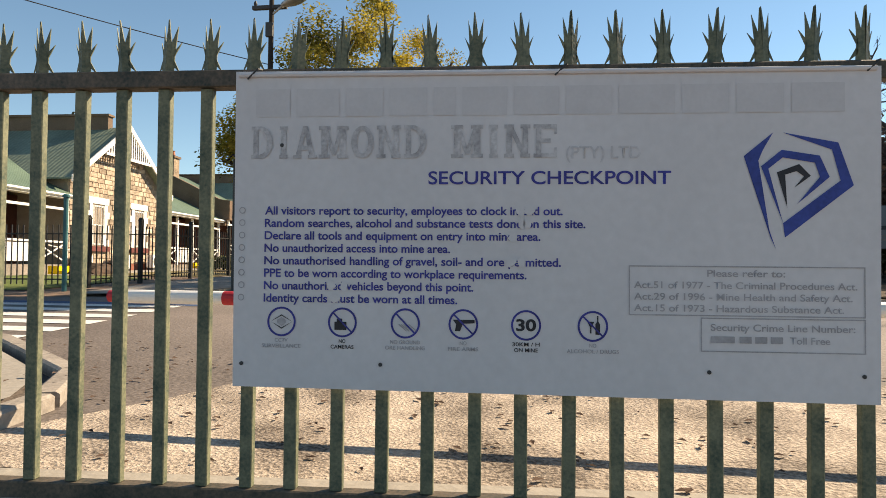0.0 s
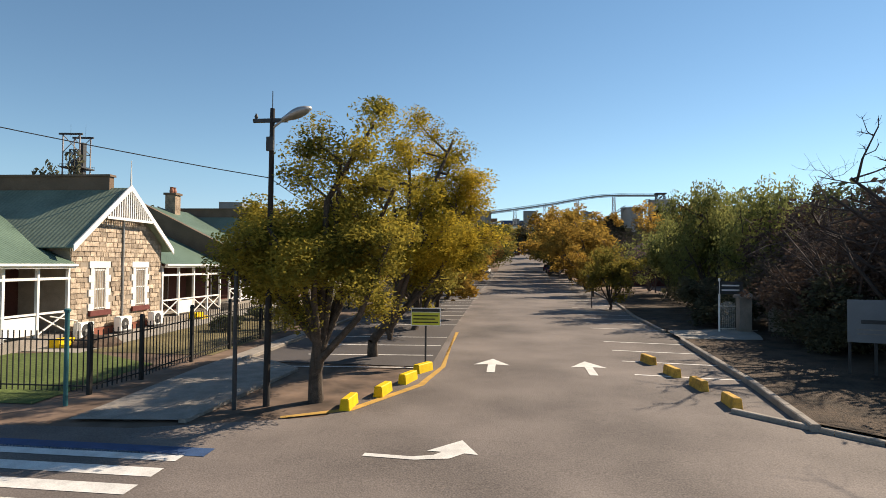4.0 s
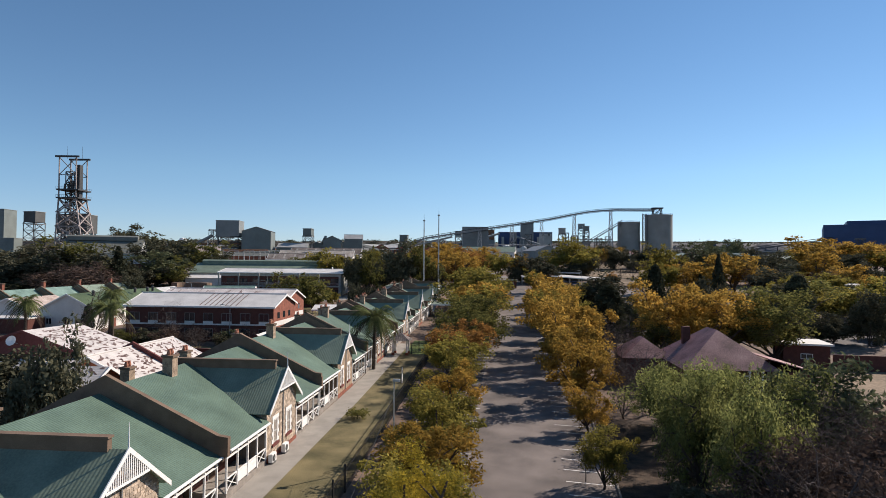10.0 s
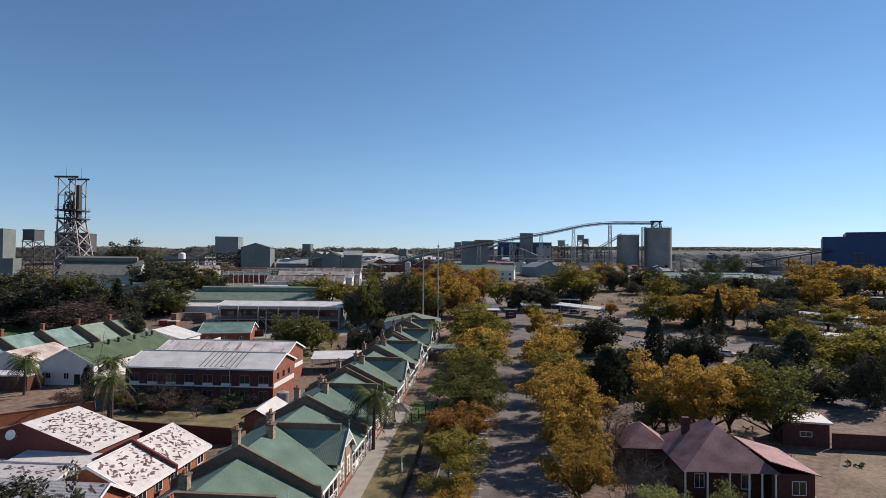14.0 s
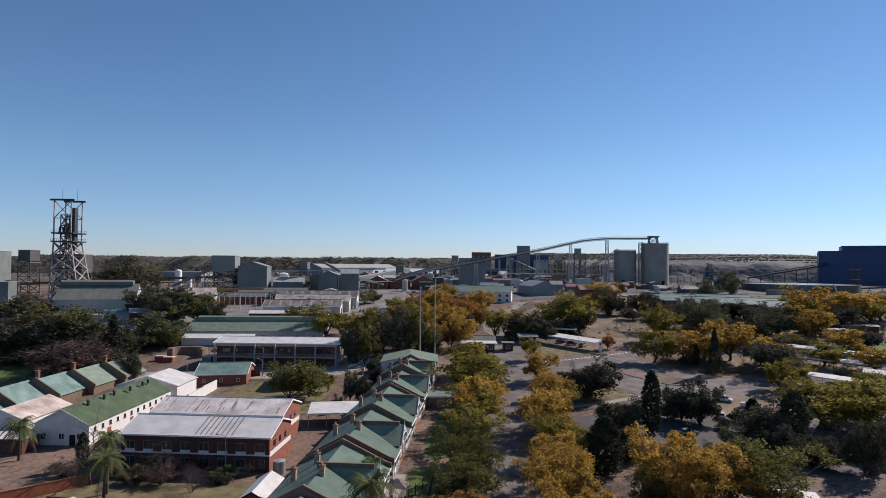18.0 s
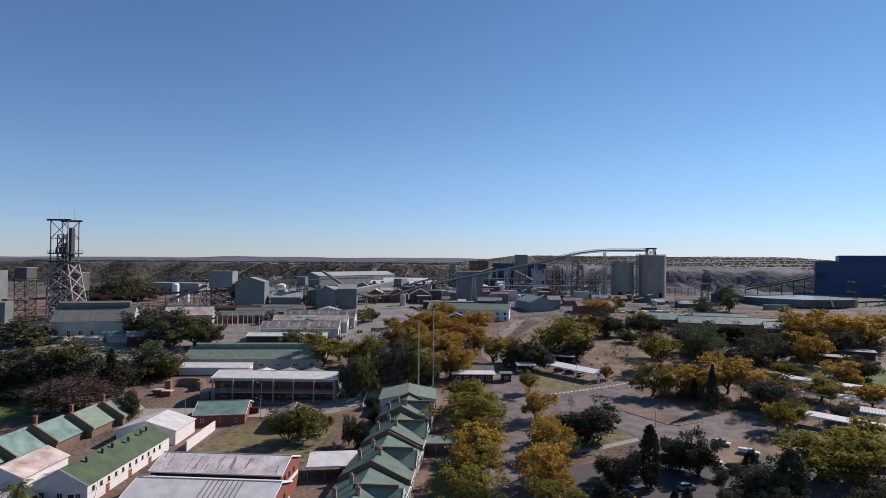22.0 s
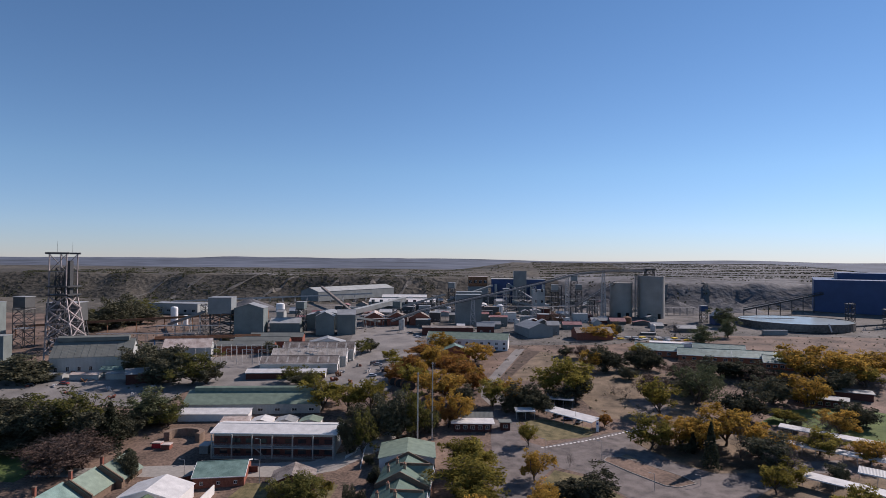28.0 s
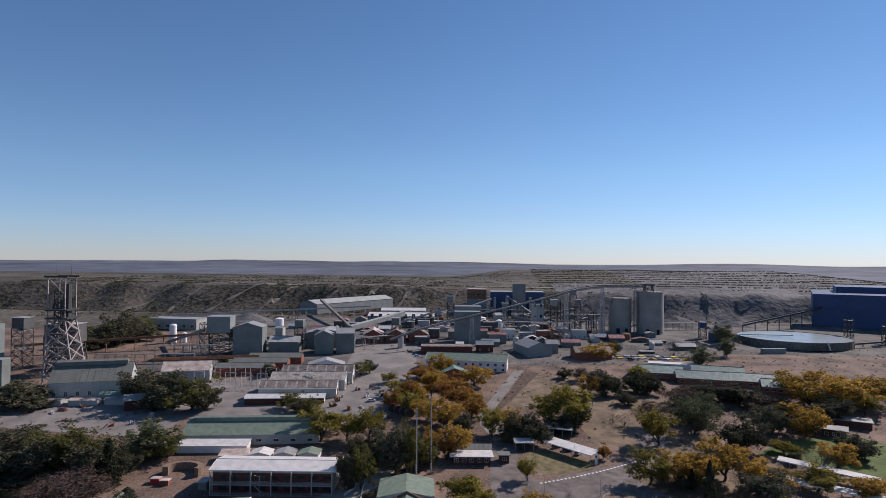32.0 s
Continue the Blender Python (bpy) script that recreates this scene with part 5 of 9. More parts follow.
for i, (x, y) in enumerate(((-131, 119), (-130, 131), (-129, 143), (-128, 155), (-127, 167))):
    hall("teal_house", "house with faded teal iron roof and brick chimney", "house", (x, y), (x + 12, y + 1), 11.6, 2.6, 6.6, M["brown_wall"], M["roof_teal"] if i < 3 else M["roof_green"], axis="cross", group="teal-roofed houses")
    part("firewall", prism(B(), [(-0.5, 2.0), (-0.5, 3.0), (6.0, 7.15), (12.6, 3.0), (12.6, 2.0)], (-0.25, 0.2), "y"), M["brown_wall"], bpy.data.objects["teal_house" + (".%03d" % i if i else "")], "brown firewall above the roof")
    c_ = part("chimney", box(B(), 3.2, 4.0, 3.6, 4.4, 4.5, 8.0), M["brick"], bpy.data.objects["teal_house" + (".%03d" % i if i else "")], "red brick chimney stack")
    part("chimney_cap", box(B(), 3.1, 4.1, 3.5, 4.5, 8.0, 8.2), M["brown_wall"], c_)
hall("white_house", "white house with pale grey roof", "house", (-106, 152), (-90, 153.5), 12, 4, 6.4, M["plaster"], M["roof_white"], axis="cross", fascia=M["paint_white"])
hall("hut", "brick hut with teal iron roof", "house", (-94, 170), (-80, 174), 15, 3.4, 5.6, M["brick"], M["roof_teal"], fascia=M["paint_white"], win=((3, 1.0, 1.0, 1.0),))
hall("brick_hut", "brown brick hut with dark roof", "house", (-70, 169), (-58, 172), 11, 3.2, 5.6, M["brick_dark"], M["roof_brown"], axis="cross")
hall("white_shed", "low carport with white roof", "shed", (-101, 116), (-92, 117), 12, 2.6, 3.2, M["plaster"], M["roof_white"])
# peeling-roofed houses
wing = hall("peeling_roof_house", "orange brick gabled house with peeling pale roof", "house", (-39.4, 50.2), (-39.5, 57.7), 13, 3.0, 5.2, M["brick_orange"], M["roof_flaked"], axis="cross", fascia=M["paint_white"], win=((2, 1.0, 1.4, 1.3),))
ph = hall("peeling_roof_house", "long orange brick house with peeling pale roof", "house", (-39.3, 57.9), (-39.9, 73.8), 9.6, 3.0, 5.4, M["brick_orange"], M["roof_flaked"], fascia=M["paint_white"], win=((5, 1.1, 1.6, 1.3),), over=0.5)
part("firewall", prism(B(), [(-0.7, 2.4), (-0.7, 3.2), (4.8, 6.0), (10.3, 3.2), (10.3, 2.4)], (7.4, 7.7), "x"), M["maroon"], ph, "maroon painted firewall across the roof")
hall("peeling_roof_house", "maroon-walled house with peeling pale roof", "house", (-69, 66.8), (-50.4, 66.4), 9, 3.7, 6.6, M["maroon"], M["roof_flaked"], axis="cross", over=0.25, fascia=M["maroon"])
hall("outhouse", "small brick outhouse with white iron roof", "outhouse", (-40.9, 87), (-37.4, 87.3), 9, 2.9, 3.9, M["brick_orange"], M["roof_white"], axis="cross", fascia=M["brick_dark"])
block("carport_roof", "long low white flat roof before the house", "carport", (-113, 106.4), (-95.5, 108), 5, 2.9, M["brick_dark"], M["roof_white"])
hall("link_roof", "low verandah building with peeling pale roof", "house", (-61, 57.6), (-49.5, 58.2), 8, 2.7, 3.7, M["plaster"], M["roof_flaked"], win=((4, 1.0, 1.2, 1.4),))
# far end of the row
hall("end_hall", "hall with green iron roof closing the row", "hall", (-42, 188), (-24.6, 190.5), 16, 4.6, 6.4, M["plaster"], M["roof_green"], axis="cross")
# ---- the mine ----


def lattice(bm, p, q, w0, w1, n, r):
    """A four-legged braced tower from p up to q, with half widths w0 and w1."""
    def corner(k, s):
        c = Vector(p).lerp(Vector(q), k)
        w = w0 + (w1 - w0) * k
        return c + Vector(((-1, 1, 1, -1)[s] * w, (-1, -1, 1, 1)[s] * w, 0))
    for s in range(4):
        beam(bm, corner(0, s), corner(1, s), r * 1.5)
    for i in range(n):
        a, b = i / n, (i + 1) / n
        for s in range(4):
            beam(bm, corner(a, s), corner(b, (s + 1) % 4), r)
            beam(bm, corner(a, (s + 1) % 4), corner(b, s), r)
            beam(bm, corner(b, s), corner(b, (s + 1) % 4), r)
    return bm


hf = thing("headframe", "tall riveted steel mine headframe with sheave platform", "headframe", -243.5, 308, rz=8)
hf.scale = (0.69, 0.8, 1.0)
M["steel_mauve"] = mat("weathered_mauve_steel", (0.24, 0.2, 0.185), 0.7, 0.3, 0.5, 6, 0.2, col2=(0.36, 0.31, 0.29))
H = 59.5
for s in range(4):
    sx, sy = (-1, 1, 1, -1)[s], (-1, -1, 1, 1)[s]
    bm = beam(B(), (sx * 11 - (0 if sx < 0 else -3), sy * 9, -1), (-9.5 if sx < 0 else 3.8, sy * 6.5, 37), 0.85)
    part("leg", bm, M["steel_mauve"], hf)
    part("upper_leg", beam(B(), (-9.5 if sx < 0 else 3.8, sy * 6.5, 37), (-9.5 if sx < 0 else 3.8, sy * 6.5, H), 0.7), M["steel_mauve"], hf)
for i in range(5):
    z0, z1 = 7.6 * i - 1, 7.6 * (i + 1) - 1
    for fy in (-1, 1):
        k0, k1 = z0 / 37, z1 / 37
        w0a, w0b = 11 - 1.5 * k0, 14 - 10.2 * k0
        w1a, w1b = 11 - 1.5 * k1, 14 - 10.2 * k1
        y0, y1 = fy * (9 - 2.5 * k0), fy * (9 - 2.5 * k1)
        m = ((w1b - w1a) / 2 + (w0b - w0a) / 2) / 2
        mid = ((w0b - w0a) / 4 + (w1b - w1a) / 4, (y0 + y1) / 2, (z0 + z1) / 2)
        bm = B()
        for c in ((-w0a, y0, z0), (w0b, y0, z0), (-w1a, y1, z1), (w1b, y1, z1)):
            beam(bm, c, mid, 0.62)
        part("cross_brace", bm, M["steel_mauve"], hf)
        part("gusset", box(B(), mid[0] - 1, mid[0] + 1, mid[1] - 0.3, mid[1] + 0.3, mid[2] - 1, mid[2] + 1), M["steel_mauve"], hf)
        part("girt", beam(B(), (-w1a, y1, z1), (w1b, y1, z1), 0.5), M["steel_mauve"], hf)
    for sx in (-1, 1):
        xa, xb = (-(11 - 1.5 * z0 / 37), -(11 - 1.5 * z1 / 37)) if sx < 0 else (14 - 10.2 * z0 / 37, 14 - 10.2 * z1 / 37)
        bm = beam(B(), (xa, -9, z0), (xb, 7, z1), 0.6)
        beam(bm, (xa, 9, z0), (xb, -7, z1), 0.6)
        part("side_brace", bm, M["steel_mauve"], hf)
bm = B()
lattice(bm, (-3, 0, -1), (-3, 0, 52), 3.4, 3.4, 9, 0.35)
part("shaft_tower", bm, M["steel_dark"], hf)
part("winding_duct", box(B(), 0.6, 3.6, -2, 2, 34, 56), M["steel_dark"], hf)
for z in (37, 41.5):
    part("platform", box(B(), -10.8, 6.5, -8, 8, z, z + 0.7), M["steel_dark"], hf)
    for fy in (-8, 8):
        bm = B()
        for k in range(12):
            beam(bm, (-10.8 + 17.3 * k / 11, fy, z + 0.7), (-10.8 + 17.3 * k / 11, fy, z + 2.0), 0.12)
        beam(bm, (-10.8, fy, z + 2.0), (6.5, fy, z + 2.0), 0.12)
        part("handrail", bm, M["steel_dark"], hf)
for k, x in enumerate((-7.2, -4.2, -1.2)):
    bm = B()
    for i in range(20):
        a, b = 2 * math.pi * i / 20, 2 * math.pi * (i + 1) / 20
        beam(bm, (x, 2.6 * math.cos(a), 44.8 + 2.6 * math.sin(a)), (x, 2.6 * math.cos(b), 44.8 + 2.6 * math.sin(b)), 0.35)
        if i % 4 == 0:
            beam(bm, (x, 0, 44.8), (x, 2.6 * math.cos(a), 44.8 + 2.6 * math.sin(a)), 0.18)
    part("sheave_wheel", bm, M["steel_dark"], hf)
    part("sheave_bearing", prism(B(), [(x - 1.0, 42.2), (x + 1.0, 42.2), (x + 0.4, 45.4), (x - 0.4, 45.4)], (-3.4, -2.9)), M["steel_dark"], hf)
bm = B()
for fy in (-6.5, 6.5):
    beam(bm, (-9.5, fy, H), (3.8, fy, 50), 0.4)
    beam(bm, (3.8, fy, H), (-9.5, fy, 50), 0.4)
    beam(bm, (-9.5, fy, 50), (3.8, fy, 50), 0.4)
part("top_brace", bm, M["steel"], hf)
part("crown_beam", box(B(), -12.5, 6.0, -7.2, -6.2, H, H + 1.0), M["steel_dark"], hf)
part("crown_beam", box(B(), -11.0, 6.0, 6.2, 7.2, H, H + 1.0), M["steel_dark"], hf)
for x in (-8, 4.0):
    part("aerial", rod(B(), (x, 0, H), (x, 0, H + 7), 0.12, 0.05), M["steel_dark"], hf)
block("ore_bin", "dark grey steel ore bin on braced legs", "ore bin", (-274, 330), (-256, 333), 12, 29, M["clad_dark"], M["roof_grey"], z0=18)
lg = thing("bin_trestle", "dark braced trestle under the ore bin", "trestle", -265, 338)
part("trestle_frame", lattice(B(), (0, 0, 0), (0, 0, 18), 8, 6, 4, 0.4), M["steel_dark"], lg)
block("crusher_house", "tall grey-green clad crusher house", "plant building", (-302, 306), (-288.5, 309), 12, 32, M["clad_green"], M["clad_grey"], win=((2, 20, 2, 2),))
block("crusher_house", "grey-green clad screening house", "plant building", (-281, 296), (-272, 298), 8, 16, M["clad_green"], M["clad_grey"], win=((2, 5, 1, 3),))

# silos, head house and the long conveyor
for nm, x, y, r, h, lab in (("silo", 116.8, 534, 11.1, 35, "tall round concrete silo"), ("silo", 92.5, 536, 9.2, 29, "shorter round concrete silo")):
    s = thing(nm, lab, "silo", x, y, group="silos")
    part("shell", lathe(B(), [(r, -1), (r, h), (r - 0.3, h + 0.3)], 48), M["concrete"], s, smooth=False)
    part("rim", lathe(B(), [(r + 0.15, h - 0.8), (r + 0.15, h)], 48), M["concrete"], s)
    bm = B()
    for i in range(24):
        a, b = 2 * math.pi * i / 24, 2 * math.pi * (i + 1) / 24
        for zz in (0.6, 1.2):
            beam(bm, (r * math.cos(a), r * math.sin(a), h + zz), (r * math.cos(b), r * math.sin(b), h + zz), 0.08)
        beam(bm, (r * math.cos(a), r * math.sin(a), h), (r * math.cos(a), r * math.sin(a), h + 1.2), 0.08)
    part("handrail", bm, M["steel_dark"], s)
    for a in (-1.9, -1.2):
        part("portal", box(B(), r * math.cos(a) - 1.5, r * math.cos(a) + 1.5, r * math.sin(a) - 0.3, r * math.sin(a) + 0.8, -1, 4), M["dark"], s)
hh = thing("head_house", "steel frame head house on top of the silo", "head house", 115.5, 534, 58)
bm = B()
lattice(bm, (0, 0, 0), (0, 0, 6), 3.6, 3, 1, 0.35)
part("head_frame", bm, M["steel_dark"], hh)
part("head_roof", box(B(), -4.4, 4.4, -3.6, 3.6, 6, 7.0), M["steel_dark"], hh)
tw = thing("stair_tower", "braced steel stair tower between the silos", "stair tower", 104.4, 530)
part("tower_frame", lattice(B(), (0, 0, 0), (0, 0, 36), 1.5, 1.5, 10, 0.2), M["steel"], tw)

cv = thing("conveyor", "long curved conveyor gallery on steel trestles", "conveyor", 0, 0, 0)
CP = [(-84, 418, 27.0), (-66, 430, 33.2), (-48, 446, 37.2), (-30, 460, 40.8), (-3, 481, 46.2), (24.8, 502, 52.0), (46, 516, 57.2), (56, 521, 59.3), (68, 524, 60.8), (80, 527, 61.6), (104, 531, 61.8), (113, 533, 62.0)]
for a, b in zip(CP, CP[1:]):
    a, b = Vector(a), Vector(b)
    bm = B()
    beam(bm, a, b, 0.35)
    beam(bm, a + Vector((0, 0, 2.4)), b + Vector((0, 0, 2.4)), 0.3)
    n = max(2, round((b - a).length / 2.6))
    for i in range(n):
        p, q = a.lerp(b, i / n), a.lerp(b, (i + 1) / n)
        beam(bm, p, q + Vector((0, 0, 2.4)), 0.16)
        beam(bm, q, q + Vector((0, 0, 2.4)), 0.16)
    part("truss", bm, M["steel_dark"], cv)
    d = (b - a).normalized()
    sd = d.cross(Vector((0, 0, 1))).normalized() * 0.9
    bm = B()
    slope(bm, *(tuple(v) for v in (a - sd + Vector((0, 0, 0.5)), b - sd + Vector((0, 0, 0.5)), b + sd + Vector((0, 0, 0.5)), a + sd + Vector((0, 0, 0.5)))), th=1.1)
    part("belt", bm, M["steel"], cv)
for x, y, z in ((-30, 460, 40.5), (-6, 478, 45.5), (17.5, 497, 50), (45, 515.5, 56.8), (76, 526, 61.2)):
    tr = thing("trestle", "pale steel lattice trestle under the conveyor", "trestle", x, y, group="conveyor trestles")
    g = ground_z(x, y)
    part("trestle_frame", lattice(B(), (0, 0, -0.5), (0, 0, z - g), 2.0, 1.0, max(3, round((z - g) / 5)), 0.22), M["steel_light"], tr)
c2 = thing("feeder_conveyor", "inclined conveyor rising to the shorter silo", "conveyor", 0, 0, 0)
bm = B()
for o in (-0.9, 0.9):
    for dz in (0, 2.2):
        beam(bm, (52, 530 + o, 31 + dz), (86, 530 + o, 52 + dz), 0.4)
for i in range(14):
    k0, k1 = i / 14, (i + 1) / 14
    beam(bm, (52 + 34 * k0, 529.1, 31 + 21 * k0), (52 + 34 * k1, 529.1, 33.2 + 21 * k1), 0.2)
slope(bm, (52, 529, 31.4), (86, 529, 52.4), (86, 531, 52.4), (52, 531, 31.4), 0.4)
part("truss", bm, M["steel"], c2)
fr = thing("pipe_rack", "braced steel pipe rack beside the silos", "pipe rack", 62, 536)
for i in range(4):
    part("rack_frame", lattice(B(), (-14 + 9 * i, 0, 0), (-14 + 9 * i, 0, 14 + 3 * (i % 2)), 2.4, 2.0, 3, 0.2), M["steel"], fr)
part("rack_deck", box(B(), -17, 17, -2.4, 2.4, 14, 14.6), M["steel"], fr)

# blue treatment plant and its neighbours
block("treatment_plant", "dark blue clad treatment plant hall", "industrial hall", (281, 607), (382, 562), 110, 31, M["clad_blue"], M["clad_blue"], z=24)
block("treatment_annex", "raised blue roof block on the plant hall", "industrial hall", (318, 640), (410, 600), 60, 37, M["clad_blue"], M["clad_blue"], z=24)
tk = thing("thickener_tank", "wide round concrete thickener tank full of grey water", "settling tank", 217, 500)
part("tank_wall", lathe(B(), [(40, -1), (40, 4.6), (39.4, 4.6), (39.4, 3.0)], 64), M["slag"], tk)
part("water", lathe(B(), [(39.3, 4.0), (39.3, 4.25)], 64), M["water"], tk, "pale grey water surface")
part("bridge", box(B(), -40, 0, -0.6, 0.6, 5.0, 5.5), M["steel"], tk)
part("stair", beam(B(), (6, -44, 0), (6, -40, 5), 0.8), M["steel_light"], tk)
cn = thing("feed_conveyor", "low dark conveyor to the blue plant", "conveyor", 0, 0, 0)
bm = B()
for dz in (0, 2.2):
    for o in (-0.8, 0.8):
        beam(bm, (196, 545 + o, 30 + dz), (290, 606 + o, 42 + dz), 0.5)
slope(bm, (196, 544, 30.4), (290, 605, 42.4), (290, 607, 42.4), (196, 547, 30.4), 0.6)
for i in range(7):
    k = i / 7
    beam(bm, (196 + 94 * k, 545 + 61 * k, 23), (196 + 94 * k, 545 + 61 * k, 30 + 12 * k), 0.6)
part("gallery", bm, M["steel_dark"], cn)
block("container", "long grey steel shipping container", "container", (174, 447), (191, 450), 2.6, 3.2, M["clad_grey"], M["roof_grey"])
hall("drive_house", "small blue-grey drive house", "plant building", (156, 492), (166, 494), 9, 7, 11, M["clad_blue"], M["roof_grey"], axis="cross")
block("plant_wing", "grey clad plant block under the conveyor", "plant building", (-52, 560), (-28, 562), 16, 17, M["clad_grey"], M["clad_grey"])
block("ore_bunker", "tall plain grey clad ore bunker under the conveyor", "plant building", (-43.0, 462.4), (-23.7, 465.3), 11, 23.3, M["clad_grey"], M["clad_grey"])
block("red_top_plant", "plant tower with rust-red upper storey", "plant building", (-48, 655), (-26.5, 656.5), 18, 16, M["clad_grey"], M["roof_rust"], win=((4, 20, 3, 3),))
block("red_storey", "rust-red clad top storey", "plant building", (-47.6, 655.6), (-27, 657), 16, 10.5, M["rust"], M["roof_rust"], z=42.3, z0=0.3)
block("blue_plant", "blue clad plant hall with pale columns", "plant building", (-22.5, 655), (34.5, 658), 24, 24.5, M["clad_blue"], M["clad_pale"], win=((6, 12, 3, 2),))
for k in range(5):
    block("plant_column", "pale clad column on the blue hall", "plant column", (-19 + 12.5 * k, 651), (-16.5 + 12.5 * k, 651.2), 3, 19, M["clad_pale"], M["clad_pale"], group="plant columns")
block("lift_tower", "tall grey lift tower", "plant tower", (1.4, 640), (14.3, 641), 9, 33.5, M["clad_grey"], M["clad_grey"])
block("lift_tower", "slim pale steel tower", "plant tower", (18.7, 560), (29, 561), 8, 20, M["clad_pale"], M["clad_grey"], win=((2, 8, 2, 3), (2, 18, 2, 3)))
for i in range(6):
    block("plant_shed", "low brick plant building", "plant building", (-22 + 14 * i, 482 + 4 * (i % 3)), (-11 + 14 * i, 483 + 4 * (i % 3)), 9, 4 + 3 * (i % 2), (M["brick"], M["plaster"], M["clad_pale"])[i % 3], M["roof_grey"], win=((3, 1.4, 1.2, 1.2),), group="plant sheds")
# left plant
block("screen_house", "grey steel screening house on legs", "plant building", (-204, 389), (-189, 392), 14, 26, M["clad_grey"], M["roof_grey"], z0=15)
lg = thing("screen_trestle", "dark braced legs under the screening house", "trestle", -196, 398)
part("trestle_frame", lattice(B(), (0, 0, 0), (0, 0, 15), 7, 7, 4, 0.35), M["steel_dark"], lg)
hall("screen_annex", "grey clad screening annex", "plant building", (-187, 392), (-168, 396), 16, 19, 22, M["clad_green"], M["roof_grey"], axis="cross")
for i, (a, b, d, h) in enumerate((((-166, 402), (-146, 406), 16, 8), ((-134, 404), (-122, 407), 14, 13), ((-120, 408), (-108, 411), 12, 14), ((-150, 430), (-120, 434), 22, 10))):
    hall("plant_hall", "grey-green clad plant hall", "plant building", a, b, d, h, h + 3, M["clad_green"], M["roof_grey"], axis="cross" if i % 2 else "long", group="plant halls")
hall("stockpile_hall", "long pale grey stockpile hall", "plant building", (-209, 640), (-150, 763), 26, 9, 13, M["clad_grey"], M["clad_pale"])
hall("mill_hall", "grey clad mill hall with white roof", "plant building", (-134, 560), (-72, 566), 26, 7, 9.5, M["clad_grey"], M["roof_white"], win=((8, 5, 3, 4),))
hall("mill_hall", "pale mill hall with white roof", "plant building", (-130, 600), (-86, 606), 20, 8, 10, M["clad_pale"], M["roof_white"])
gal = thing("gallery", "long inclined brown conveyor gallery", "conveyor", 0, 0, 0)
bm = B()
beam(bm, (-205, 640, 40), (-135, 500, 27), 2.3)
part("gallery_tube", bm, M["roof_brown"], gal)
gal2 = thing("gallery", "inclined pale conveyor gallery", "conveyor", 0, 0, 0)
part("gallery_tube", beam(B(), (-135, 500, 26), (-100, 560, 34), 4.0), M["clad_pale"], gal2)
gal3 = thing("gallery", "long low grey conveyor on piers", "conveyor", 0, 0, 0)
bm = beam(B(), (-330, 372, 24), (-196, 430, 30), 1.6)
for k in range(9):
    beam(bm, (-330 + 134 * k / 8, 372 + 58 * k / 8, 15), (-330 + 134 * k / 8, 372 + 58 * k / 8, 24 + 6 * k / 8), 0.5)
part("gallery_tube", bm, M["rust"], gal3)
block("office_block", "grey low plant office", "office", (-314, 496), (-268, 494), 18, 9, M["clad_pale"], M["roof_grey"], win=((6, 2, 3, 2),))
vt = thing("white_tank", "white vertical steel tank", "tank", -254, 434, group="white tanks")
part("shell", lathe(B(), [(2.6, 0), (2.6, 13), (2.0, 13.8), (0.3, 14.2)], 28), M["paint_white"], vt)
vt2 = thing("white_tank", "small white vertical tank", "tank", -246, 436, group="white tanks")
part("shell", lathe(B(), [(1.8, 0), (1.8, 7), (0.3, 7.6)], 24), M["paint_white"], vt2)
for x, y, h in ((-33.3, 211, 26), (-29.1, 218.5, 28)):
    ms = thing("light_mast", "tall slender grey floodlight mast", "mast", x, y, group="light masts")
    part("pole", rod(B(), (0, 0, -0.5), (0, 0, h), 0.3, 0.16, 10), M["galv"], ms)
    part("lightning_rod", rod(B(), (0, 0, h), (0, 0, h + 2), 0.05, 0.02), M["steel_dark"], ms)
    part("lamp_ring", lathe(B(), [(0.45, h - 0.6), (0.45, h - 0.3)], 12), M["steel"], ms)
# ---- trees ----
def tubes(segs, n=4):
    """Tapered limbs as one vertex and face list from (p, q, r0, r1)."""
    vs, fs = [], []
    for p, q, r0, r1 in segs:
        p, q = Vector(p), Vector(q)
        d = (q - p)
        if d.length < 1e-5:
            continue
        d.normalize()
        s = d.orthogonal().normalized()
        u = d.cross(s)
        k = len(vs)
        for c, r in ((p, r0), (q, r1)):
            for i in range(n):
                a = 2 * math.pi * i / n
                vs.append(tuple(c + (s * math.cos(a) + u * math.sin(a)) * r))
        for i in range(n):
            fs.append((k + i, k + (i + 1) % n, k + n + (i + 1) % n, k + n + i))
    return vs, fs


def mesh_of(name, vs, fs, material, smooth=False):
    me = bpy.data.meshes.new(name)
    me.from_pydata(vs, [], fs)
    me.materials.append(material)
    if smooth:
        me.shade_smooth()
    return me


